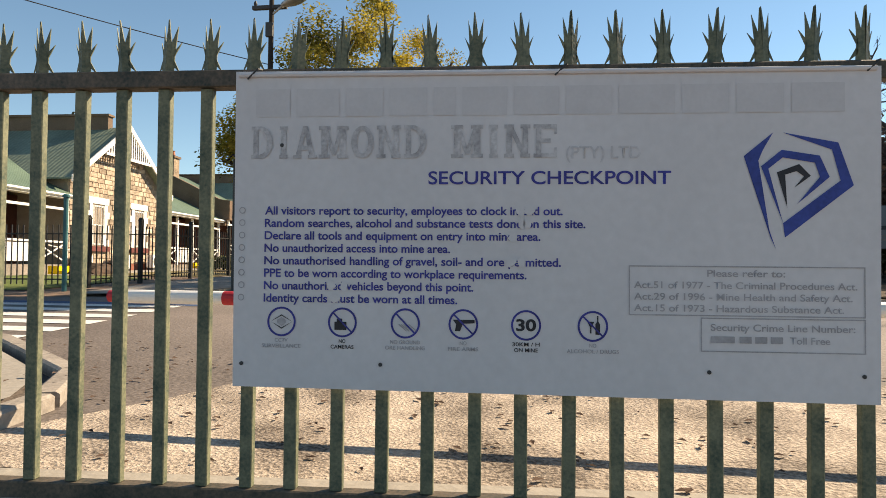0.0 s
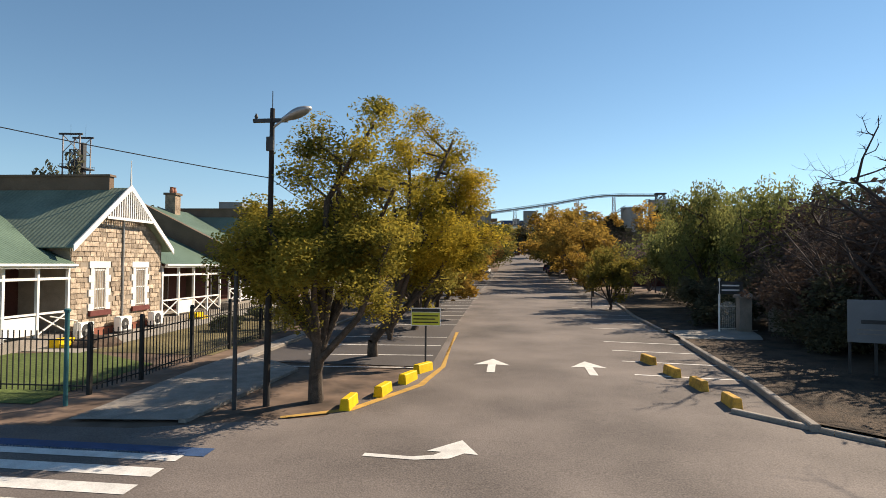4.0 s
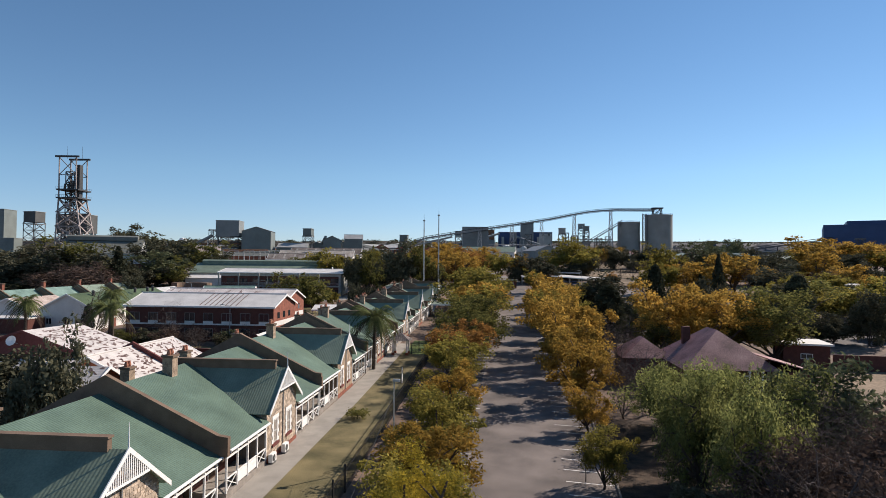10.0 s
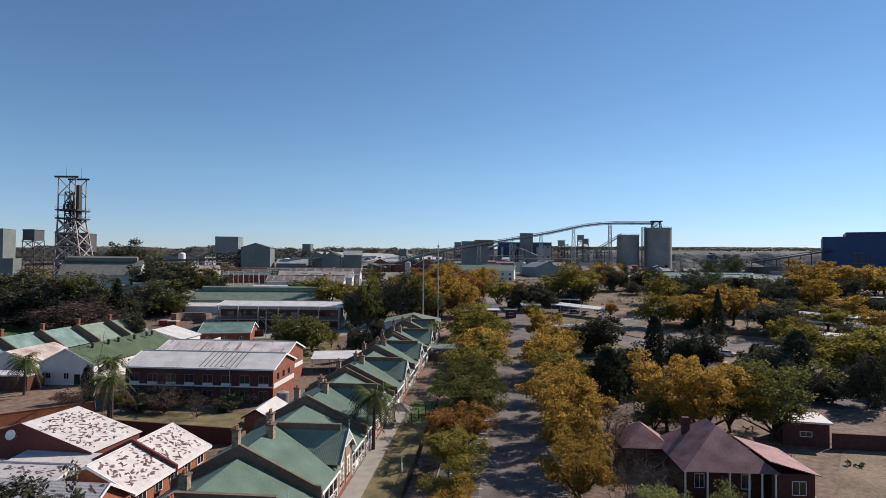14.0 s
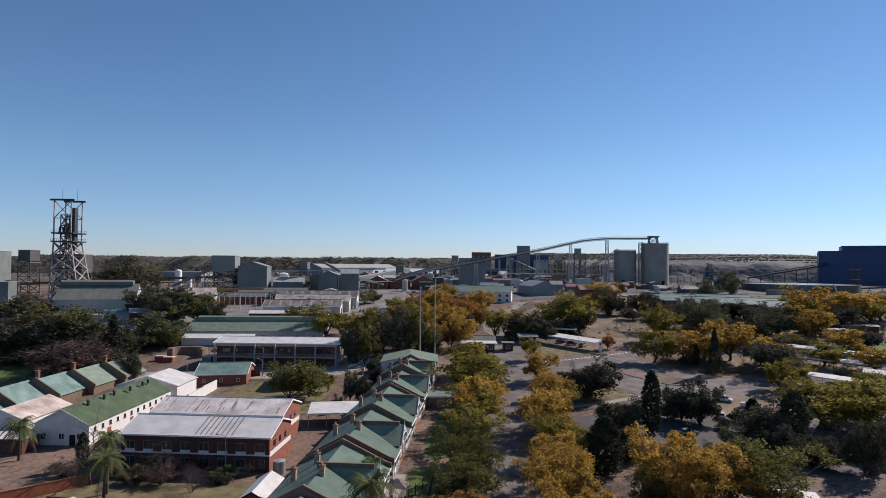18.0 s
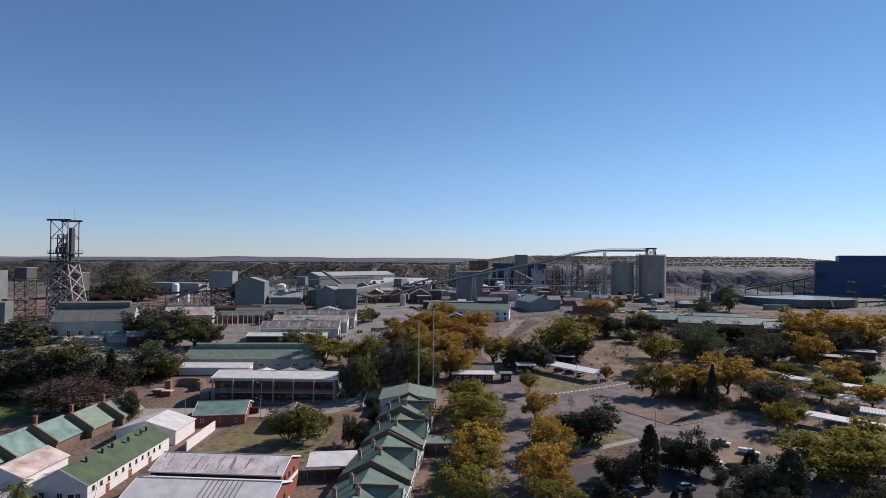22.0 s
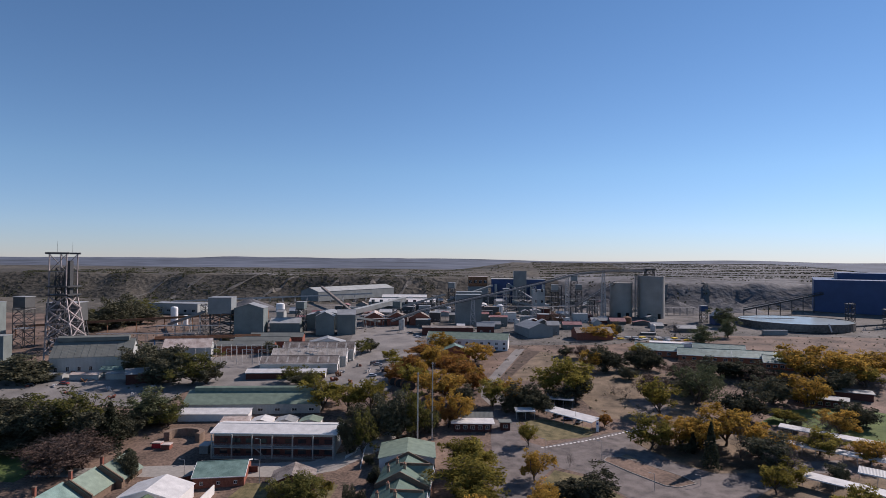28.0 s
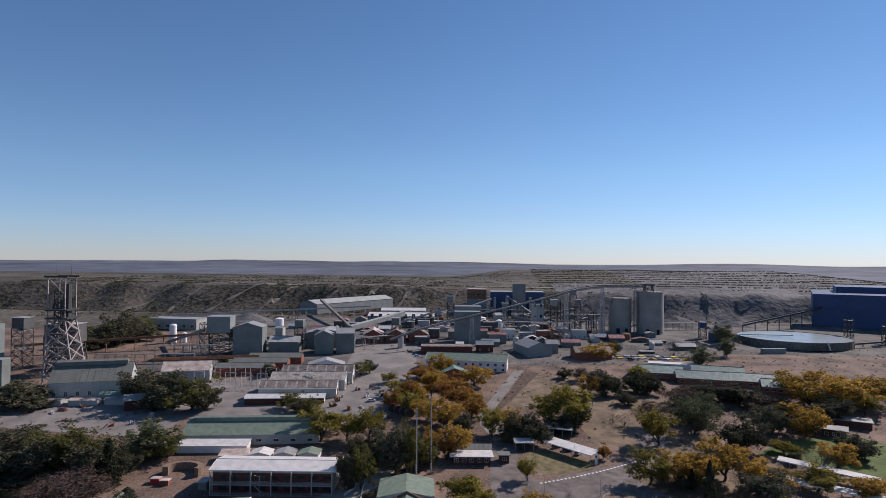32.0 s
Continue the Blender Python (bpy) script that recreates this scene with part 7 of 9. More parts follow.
tree("orange", -56.2, 290.5, 9.8, 6.1)
tree("orange", -51.7, 343.4, 9.5, 7.9)
tree("orange", -33.9, 328.4, 8.8, 6.4)
tree("gold", -26.8, 322.2, 7.3, 4.5)
tree("dark", -21.0, 262.9, 8.7, 4.9)
tree("dark", -1.5, 252.6, 8.1, 3.7)
tree("dark", 30.2, 355.1, 6.4, 4.4)
tree("mix", 72.1, 359.9, 7.7, 6.1)
tree("dark", 19.1, 267.7, 7.2, 5.6)
tree("green", -60.5, 157.8, 11.4, 6.3)
tree("green", -56.6, 162.5, 11.1, 6.0)
tree("mix", -53.2, 168.5, 6.4, 2.5)
tree("dark", -44.2, 159.8, 8.7, 2.2)
tree("dark", -40.3, 158.1, 8.5, 2.3)
tree("dark", -41.7, 179.8, 6.1, 2.1)
tree("dark", -44.6, 147.8, 4.7, 1.6)
tree("dark", -46.6, 193.5, 4.6, 2.0)
tree("brown", -140.6, 178.6, 12.2, 14.8)
tree("dark", -170.5, 196.6, 16.1, 11.7)
tree("dark", -161.4, 200.1, 14.8, 11.5)
tree("green", -149.8, 206.4, 11.9, 7.8)
tree("dark", -202.8, 229.6, 6.2, 11.2)
tree("dark", -150.8, 217.4, 4.9, 5.4)
tree("dark", -142.1, 218.2, 8.3, 8.0)
tree("dark", -136.8, 224.7, 8.9, 8.0)
# the garden trees on the avenue's right, with unseen ones added to cast shade
tree("willow", 11.8, 41.5, 9.0, 3.0)
tree("willow", 14.6, 38, 8.8, 3.0)
tree("willow", 17.5, 45.5, 9.2, 3.8)
tree("willow", 18.5, 57.5, 6.5, 4.0)
tree("willow", 24.0, 57.0, 5.0, 3.6)
tree("willow", 13.5, 59.0, 6.0, 3.2)
tree("grey", 23.0, 47.0, 9.4, 4.2)
tree("multibare", 12.6, 26.0, 5, 0)
tree("willow", 13.5, 46, 9.2, 3.4)
tree("dark", -34.3, 40.0, 11.8, 2.4)
tree("bare", 16.5, 41, 8.0, 3.6)
tree("willow", 13.0, 54, 7.6, 3.8)
tree("bare", 20, 47, 8.4, 4.4)
tree("brown", 15.5, 37.5, 6.6, 3.2)
tree("brown", 18.5, 31.5, 7.2, 3.4)
tree("brown", 13.2, 30.2, 5.0, 2.6)
tree("brown", 12.2, 27.2, 4.4, 2.2)
tree("brown", 20.5, 25.0, 8.0, 3.8)
tree("bare", 16.8, 28.4, 8.4, 3.8)
tree("bare", 13.0, 32.5, 7.6, 3.0)
tree("bare", 17.5, 36, 8.4, 3.6)
tree("bare", 20.5, 40, 8.6, 4.0)
tree("tallbare", 15, 31, 8.6, 3.4)
tree("dark", 13.2, 22.5, 3.4, 1.8)
tree("dark", 14.4, 18.5, 4.0, 2.2)
tree("dark", 13.2, 25.4, 3.6, 1.9)
tree("dark", 16.5, 20.5, 5.0, 2.4)
tree("brown", 12.6, 17.4, 4.6, 2.0)
tree("brown", 15.0, 22.0, 7.0, 2.8)
tree("brown", 13.6, 15.2, 4.6, 2.2)
tree("heavybare", 15.4, 24, 9.4, 0, rz=0)
tree("tallbare", 13.4, 23.6, 7.8, 3.0)
tree("brown", 16.6, 18.6, 7.6, 3.0)
tree("bare", 17, 21, 8.0, 4.2)
tree("tallbare", 15.5, 18.5, 9.0, 4.6)
tree("dark", 13.4, 34.5, 4.2, 2.4)
tree("dark", 10.8, 38.0, 3.0, 1.8)
tree("bare", 25, 36, 8.5, 4.5)
tree("bare", 10.5, 62, 6.5, 3.0)
tree("bare", 12, 70, 7.0, 3.2)
tree("bare", 12.5, 79, 7.0, 3.5)
tree("bare", 26, 26, 8.5, 4.0)
tree("bare", 23, 44, 8.0, 4.0)
tree("willow", 22, 52, 7.0, 3.8)
tree("bare", 17, 52, 7.8, 3.8)
tree("dark", 10.2, 33.2, 2.4, 1.6)
tree("bare", 28, 40, 9.0, 4.2)
tree("bare", 24.5, 22, 9.0, 4.2)
tree("bare", 19, 28.5, 8.8, 4.0)
tree("bare", 14.2, 28.0, 7.0, 3.0)
tree("bare", 21, 36.5, 9.0, 4.0)
tree("dark", 14.5, 20.5, 3.4, 2.2)
tree("multibare", 14.6, 31.1, 5, 0)
tree("multibare", 13.7, 67.6, 5, 0)
# scrub before the brick blocks
for k, x, y, h, r in (("cypress", -78.8, 103.0, 6.5, 1.2), ("green", -70.3, 98.9, 3.0, 2.2), ("brown", -65.7, 101.3, 3.6, 2.6), ("bare", -62.1, 101.1, 4.6, 2.6), ("bare", -59.2, 102.2, 4.4, 2.4), ("brown", -57.7, 103.6, 3.4, 2.2), ("green", -66.1, 97.3, 2.6, 2.0), ("brown", -79.4, 98.6, 4.0, 2.6), ("bare", -76.0, 97.2, 6.0, 2.8), ("grey", -49.8, 101.8, 3.0, 2.0), ("bare", -47.3, 103.0, 4.2, 2.2)):
    tree(k, x, y, h, r)
for k, x, y, h, r in (("mix", 86, 168, 9, 5), ("mix", 94, 175, 9, 5), ("green", 83, 157, 8, 4.6), ("mix", 95, 162, 9.5, 5.2), ("gold", 103, 171, 8.5, 4.8), ("mix", 89, 149, 9, 5), ("tallbare", 84, 196, 12, 7), ("mix", 76, 186, 10, 4.6)):
    tree(k, x, y, h, r)

# brown trees; those beyond the view's right edge are added only for shade
for x, y, h, r in ((17, 29, 8.2, 3.2), (20, 33, 8.8, 3.6), (15.2, 34, 7.4, 3.0), (22.5, 38, 9, 4), (18.5, 20, 7.5, 3.4), (16.8, 17.0, 6.5, 3.0), (14.2, 26.2, 6.2, 2.4), (19.5, 24.5, 8.4, 3.2), (15.8, 14, 6.0, 2.8)):
    tree("brown", x, y, h, r, "dense leafless brown winter tree")
# ---- near the gate ----
# White board seen from its unlit side; that shade is put into this grey.
M["board_grey"] = mat("white_board_shade_grey", (0.17, 0.185, 0.2), 0.5, 0.1, 2, 30, 0.05)
boom = thing("boom_barrier", "white boom barrier pole with red bands", "boom barrier", 0, 4.25, 0.32, -1.5)
x = -3.05
i = 0
while x < 3.4:
    wd = 0.13 if i % 2 else 0.86
    part("red_band" if i % 2 else "white_section", rod(B(), (x, 0, 0), (x + wd, 0, 0), 0.052, n=16), M["boom_red"] if i % 2 else M["paint_white"], boom)
    x += wd
    i += 1
part("end_cap", rod(B(), (-3.13, 0, 0), (-3.05, 0, 0), 0.046, 0.05, 16), M["boom_red"], boom)
part("pivot_post", box(B(), 3.3, 3.6, -0.12, 0.2, -0.9, 0.15), M["steel_dark"], boom)


def palisade(label, pts, pitch=0.17, h=1.75, material=None, post_every=2.9):
    """Steel picket fence along pts, each picket, rail and post a piece."""
    t = thing("picket_fence", label, "fence", 0, 0, 0)
    mm = material or M["fence_black"]
    pk = po = None
    for (x0, y0), (x1, y1) in zip(pts, pts[1:]):
        L = math.hypot(x1 - x0, y1 - y0)
        ang = math.degrees(math.atan2(y1 - y0, x1 - x0))
        for i in range(int(L / pitch)):
            k = (i + 0.5) * pitch / L
            x, y = x0 + (x1 - x0) * k, y0 + (y1 - y0) * k
            m = pose(x, y, ground_z(x, y), 0, 0, ang)
            if pk is None:
                bm = box(B(), -0.012, 0.012, -0.012, 0.012, 0.08, h - 0.06)
                top = bm.verts.new((0, 0, h))
                pk = part("picket", bm, mm, t)
                pk.matrix_local = m
            else:
                twin(pk, m)
        n = max(1, round(L / post_every))
        for i in range(n + 1):
            x, y = x0 + (x1 - x0) * i / n, y0 + (y1 - y0) * i / n
            m = pose(x, y, ground_z(x, y), 0, 0, ang)
            if po is None:
                bm = box(B(), -0.05, 0.05, -0.05, 0.05, -0.3, h + 0.1)
                prism(bm, [(-0.06, h + 0.1), (0.06, h + 0.1), (0, h + 0.2)], (-0.06, 0.06))
                po = part("post", bm, mm, t)
                po.matrix_local = m
            else:
                twin(po, m)
            if i < n:
                xb, yb = x0 + (x1 - x0) * (i + 1) / n, y0 + (y1 - y0) * (i + 1) / n
                for z in (0.22, h - 0.3):
                    part("rail", beam(B(), (x, y, ground_z(x, y) + z), (xb, yb, ground_z(xb, yb) + z), 0.035), mm, t)
    return t


palisade("black steel picket fence before the cottages", [(-24, 14.6), (-11.5, 15.0), (-11.2, 16.8), (-11.3, 22.5), (-11.6, 40)])
far_fence = thing("picket_fence", "black steel picket fence running up the avenue", "fence", 0, 0, 0)
bm = B()
for i in range(220):
    y = 40 + i * 0.31
    xx = -11.6 - 0.04 * (y - 40)
    box(bm, xx - 0.015, xx + 0.015, y - 0.015, y + 0.015, ground_z(xx, y), ground_z(xx, y) + 1.7)
tagged(part("pickets", bm, M["fence_black"], far_fence), kind="stuff")
for z in (0.25, 1.45):
    part("rail", beam(B(), (-11.6, 40, ground_z(0, 40) + z), (-14.3, 108, ground_z(0, 108) + z), 0.04), M["fence_black"], far_fence)
tp = thing("pipe_post", "turquoise painted pipe post by the fence", "post", -11.3, 13.9)
part("pipe", rod(B(), (0, 0, -0.2), (0, 0, 2.35), 0.055, n=12), M["turquoise"], tp)
part("cap", lathe(B(), [(0.085, 2.35), (0.085, 2.4), (0.05, 2.43)], 12), M["turquoise"], tp)

# street lamp and wires
M["pole_tar"] = mat("tarred_pole", (0.03, 0.026, 0.024), 0.8, 0.3, 3, 30, 0.3)
lp = thing("street_lamp", "dark wooden street lamp pole with a white lamp head", "street lamp", -6.35, 14.6)
part("pole", rod(B(), (0, 0, -0.4), (0.05, 0, 7.5), 0.088, 0.06, 12), M["pole_tar"], lp)
part("crossarm", box(B(), -0.45, 0.45, -0.05, 0.05, 7.15, 7.24), M["steel_dark"], lp)
part("insulator", lathe(B(), [(0.03, 7.24), (0.05, 7.3), (0.02, 7.38)], 8, -0.38, 0), M["steel_dark"], lp)
part("lightning_rod", rod(B(), (0.05, 0, 7.5), (0.05, 0, 7.95), 0.012), M["steel_dark"], lp)
part("arm", rod(B(), (0.05, 0, 7.0), (0.4, -0.1, 7.2), 0.03), M["galv"], lp)
bm = B()
rings = []
for k, (w_, h_) in enumerate(((0.07, 0.06), (0.14, 0.1), (0.21, 0.14), (0.22, 0.15), (0.17, 0.12), (0.06, 0.05))):
    rings.append([bm.verts.new((0.35 + 0.15 * k, -0.1 + w_ * math.cos(a), 7.18 + 0.055 * k + h_ * (math.sin(a) if math.sin(a) > 0 else 0.7 * math.sin(a)))) for a in [2 * math.pi * j / 14 for j in range(14)]])
for a, b in zip(rings, rings[1:]):
    for j in range(14):
        bm.faces.new((a[j], a[(j + 1) % 14], b[(j + 1) % 14], b[j]))
bm.faces.new(rings[0])
bm.faces.new(rings[-1])
part("lamp_head", bm, M["galv"], lp, "aluminium lamp head", smooth=True)
part("ballast_box", box(B(), -0.03, 0.15, -0.18, -0.08, 6.4, 6.75), M["steel_dark"], lp)
p2 = thing("utility_pole", "dark steel utility pole by the fence", "pole", -7.0, 14.2)
part("pole", rod(B(), (0, 0, -0.3), (0, 0, 3.4), 0.06, 0.05, 10), M["steel_dark"], p2)


def cable(label, p, q, sag, r=0.012):
    t = thing("overhead_cable", label, "cable", 0, 0, 0, group="overhead cables")
    p, q = Vector(p), Vector(q)
    bm = B()
    n = 14
    pts_ = [p.lerp(q, i / n) - Vector((0, 0, sag * 4 * (i / n) * (1 - i / n))) for i in range(n + 1)]
    for a, b in zip(pts_, pts_[1:]):
        rod(bm, a, b, r, n=5)
    part("wire", bm, M["steel_dark"], t)


cable("black overhead service cable to the lamp pole", (-22, 4.5, 8.9), (-6.35, 14.6, 5.6), 0.35)
cable("black overhead service cable over the trees", (-6.35, 14.6, 5.6), (-9.5, 46, 6.2), 0.8)
lp2 = thing("street_lamp", "slim grey street lamp between the trees", "street lamp", -9.5, 46)
part("pole", rod(B(), (0, 0, -0.3), (0, 0, 6.4), 0.09, 0.05, 10), M["galv"], lp2)
part("lamp_head", box(B(), -0.1, 0.45, -0.12, 0.12, 6.35, 6.55), M["galv"], lp2)

# yellow kerb blocks
for gx, gy, rz in ((-4.25, 14.75, 35), (-3.7, 16.1, 28), (-3.3, 17.6, 20), (-3.1, 19.1, 12)):
    t = thing("kerb_block", "yellow painted concrete parking block", "parking block", gx, gy, rz=rz + 55, group="yellow blocks")
    bm = prism(B(), [(-0.14, -0.05), (0.14, -0.05), (0.1, 0.3), (-0.1, 0.3)], (-0.42, 0.42), "x")
    bmesh.ops.bevel(bm, geom=bm.edges[:], offset=0.02, segments=1, affect="EDGES")
    part("block", bm, M["yellow"], t)
for gx, gy, rz in ((4.35, 21.9, 72), (4.65, 19.8, 70), (4.95, 18.0, 66), (5.25, 16.2, 62)):
    t = thing("kerb_block", "chipped orange-yellow concrete parking block", "parking block", gx, gy, rz=rz + 30, group="yellow blocks")
    bm = prism(B(), [(-0.14, -0.05), (0.14, -0.05), (0.1, 0.3), (-0.1, 0.3)], (-0.42, 0.42), "x")
    bmesh.ops.bevel(bm, geom=bm.edges[:], offset=0.02, segments=1, affect="EDGES")
    part("block", bm, M["yellow_worn"], t)
# the small notice on a post
nb = thing("notice_sign", "yellow-green notice sign on a steel post", "sign", -3.2, 20.2, rz=4)
part("post", box(B(), -0.03, 0.03, -0.03, 0.03, -0.2, 1.5), M["steel_dark"], nb)
part("panel", box(B(), -0.5, 0.5, -0.06, -0.03, 1.35, 1.95), M["paint_white"], nb)
part("printed_field", box(B(), -0.47, 0.47, -0.066, -0.061, 1.38, 1.8), M["lime"], nb, "yellow-green printed field")
part("header_bar", box(B(), -0.47, 0.47, -0.066, -0.061, 1.82, 1.92), M["steel_dark"], nb)
for k in range(3):
    part("text_bar", box(B(), -0.42, 0.42 - 0.1 * (k % 2), -0.071, -0.0665, 1.45 + 0.11 * k, 1.49 + 0.11 * k), M["leaf_dark"], nb)
# round sign on the right
rs = thing("round_sign", "round grey sign back on a post", "sign", 4.9, 44.3)
part("post", rod(B(), (0, 0, -0.2), (0, 0, 2.2), 0.04), M["steel_dark"], rs)
part("disc", rod(B(), (0, -0.03, 2.2), (0, 0.0, 2.2), 0.36, n=24), M["steel"], rs)
# the board by the garden, gateway and hedges
wb = thing("garden_board", "white notice board on two posts by the garden", "notice board", 10.75, 20.0, rz=-14)
for x in (-0.78, -0.1):
    part("post", box(B(), x - 0.035, x + 0.035, -0.04, 0.04, -0.3, 2.45), M["steel_dark"], wb)
part("panel", box(B(), -0.85, 1.2, -0.08, -0.045, 1.15, 2.45), M["board_grey"], wb)
part("text_bar", box(B(), -0.5, 0.75, -0.088, -0.083, 1.72, 1.84), M["steel_dark"], wb)
for k in range(2):
    part("text_bar", box(B(), -0.6, 0.8, -0.088, -0.083, 1.52 - 0.13 * k, 1.56 - 0.13 * k), M["steel"], wb)
for gx in (10.6, 12.1):
    t = thing("gate_pillar", "weathered grey gate pillar with a pyramid cap", "gate pillar", gx, 31.0, group="gate pillars")
    part("shaft", box(B(), -0.28, 0.28, -0.28, 0.28, -0.2, 1.75), M["kerb"], t)
    bm = box(B(), -0.38, 0.38, -0.38, 0.38, 1.75, 1.85)
    v = [bm.verts.new(p) for p in ((-0.38, -0.38, 1.85), (0.38, -0.38, 1.85), (0.38, 0.38, 1.85), (-0.38, 0.38, 1.85), (0, 0, 2.2))]
    for i in range(4):
        bm.faces.new((v[i], v[(i + 1) % 4], v[4]))
    part("cap", bm, M["kerb"], t)
gt = thing("garden_gate", "white wrought iron garden gate", "gate", 9.6, 31.3, rz=10)
for k in range(9):
    part("bar", rod(B(), (0.1 * k, 0, 0.1), (0.1 * k, 0, 1.4 + 0.15 * math.sin(math.pi * k / 8)), 0.015), M["paint_white"], gt)
for z in (0.2, 1.3):
    part("rail", box(B(), 0, 0.8, -0.015, 0.015, z, z + 0.03), M["paint_white"], gt)
hb = thing("house_sign", "dark hanging sign over the garden gate", "sign", 9.9, 30.6)
part("post", rod(B(), (-0.55, 0, -0.2), (-0.55, 0, 2.7), 0.05), M["paint_white"], hb)
part("panel", box(B(), -0.6, 0.5, -0.04, 0.0, 1.95, 2.55), M["steel_dark"], hb)
for k in range(2):
    part("text_bar", box(B(), -0.45, 0.35, -0.046, -0.041, 2.1 + 0.22 * k, 2.17 + 0.22 * k), M["paint_white"], hb)


def shrub(x, y, sx, sy, h, leaf, label, seed, count=2600, size=0.07, name="hedge"):
    rng = np.random.default_rng(seed)
    n = 60
    cen = np.stack([rng.uniform(-sx, sx, n), rng.uniform(-sy, sy, n), rng.uniform(0.25, 0.85, n) * h], 1)
    vs, fs = leaves(rng, cen, np.full(n, 0.32 * h), count, size, 0.9)
    vs = [(a, b, max(0.02, c)) for a, b, c in vs]
    t = thing(name, label, "hedge" if name == "hedge" else "bush", x, y)
    o = new("foliage", mesh_of("foliage", vs, fs, M[leaf]))
    o.parent = t
    st = part("stems", rod(B(), (0, 0, -0.1), (0, 0, h * 0.5), 0.05, 0.03), M["bark"], t)
    return t


shrub(11.9, 46, 0.8, 4.6, 1.7, "leaf_dark", "clipped dark hedge beside the avenue", 1, 5200)
shrub(11.3, 26.0, 0.6, 2.1, 1.5, "leaf_dark", "dark clipped hedge by the garden gateway", 2, 5200)
shrub(14.5, 29.0, 1.6, 1.2, 1.9, "leaf_orange", "reddish-brown bush in the garden", 3, 2600)
shrub(-14.2, 27.8, 0.6, 0.6, 0.7, "leaf_grey", "spiky grey-green aloe clump on the lawn", 4, 500, 0.16, "aloe")
shrub(-14.6, 33.0, 0.7, 0.7, 0.7, "leaf_grey", "grey-green garden bush on the lawn", 5, 500, 0.14, "aloe")
shrub(-15.6, 58.0, 0.9, 0.9, 1.0, "leaf_green", "round green garden bush on the lawn", 6, 900, 0.1, "bush")
# air conditioners and small things on the first cottages
for cx, cy, n in ((-18.85, 26.6, 3), (-19.3, 47.9, 2)):
    for k in range(n):
        ac = thing("air_conditioner", "white air conditioner unit standing by the stone wall", "air conditioner", cx + 0.48, cy - 3.0 + 2.55 * k, rz=2.2, group="air conditioners")
        part("stand", box(B(), -0.16, 0.16, -0.4, 0.4, -0.05, 0.12), M["steel_dark"], ac)
        bm = box(B(), -0.17, 0.17, -0.45, 0.45, 0.12, 0.78)
        bmesh.ops.bevel(bm, geom=bm.edges[:], offset=0.03, segments=2, affect="EDGES")
        part("housing", bm, M["paint_white"], ac)
        part("fan_grille", rod(B(), (0.171, -0.1, 0.45), (0.19, -0.1, 0.45), 0.26, n=20), M["steel_dark"], ac)
        part("fan_hub", rod(B(), (0.19, -0.1, 0.45), (0.2, -0.1, 0.45), 0.07, n=12), M["galv"], ac)
for gx, gy in ((-17.6, 21.9), (-18.0, 32.6)):
    st = thing("step", "yellow painted concrete step", "step", gx, gy, rz=2)
    part("tread", box(B(), -0.55, 0.15, -0.45, 0.45, -0.1, 0.16), M["yellow"], st)
    part("riser", box(B(), -0.55, -0.15, -0.45, 0.45, 0.16, 0.34), M["yellow"], st)
rh = thing("handrail", "white bent pipe handrail by the steps", "handrail", -18.2, 23.0)
bm = rod(B(), (0, 0, 0), (0, 0, 0.9), 0.03)
rod(bm, (0, 0, 0.9), (-0.5, -0.9, 1.15), 0.03)
part("pipe", bm, M["paint_white"], rh)
ey = thing("earth_heap", "small heap of brown earth beside the steps", "earth heap", -16.9, 22.4)
bm = B()
bmesh.ops.create_icosphere(bm, subdivisions=3, radius=1.0)
for v in bm.verts:
    v.co *= 1 + 0.25 * noise.noise(v.co * 2.2)
    v.co.x *= 0.9
    v.co.y *= 0.8
    v.co.z = v.co.z * 0.45
part("soil", bm, M["earth"], ey)
# fallen leaves on the apron
rng = np.random.default_rng(5)
n = 700
pp = np.stack([rng.uniform(-7, 7, n), rng.uniform(2.9, 7, n), np.zeros(n)], 1)
vs, fs = [], []
for i, (x, y, _) in enumerate(pp.tolist()):
    a, s = rng.uniform(0, 6.3), rng.uniform(0.015, 0.05)
    z = ground_z(x, y) + 0.048 + (0.1 if x < -3.7 and y < 5 else 0)
    c, d = math.cos(a) * s, math.sin(a) * s
    vs += [(x - c, y - d, z), (x + d * 0.5, y - c * 0.5, z + 0.012), (x + c, y + d, z + 0.004), (x - d * 0.5, y + c * 0.5, z + 0.008)]
    fs.append((4 * i, 4 * i + 1, 4 * i + 2, 4 * i + 3))
fl = tagged(new("fallen_leaves", mesh_of("fallen_leaves", vs, fs, M["leaf_brown"])), "dry brown fallen leaves scattered behind the gate", "leaves", kind="stuff")
# ---- the bungalow with the faded red roof ----
bg = thing("bungalow", "dark brick bungalow with faded red iron hip roof and white columns", "house", 18.5, 70.2, rz=3)
bg.scale = (0.86, 0.9, 1.05)
part("wall", box(B(), 0.6, 11, 2.4, 13, -0.6, 4.0), M["brick_dark"], bg)


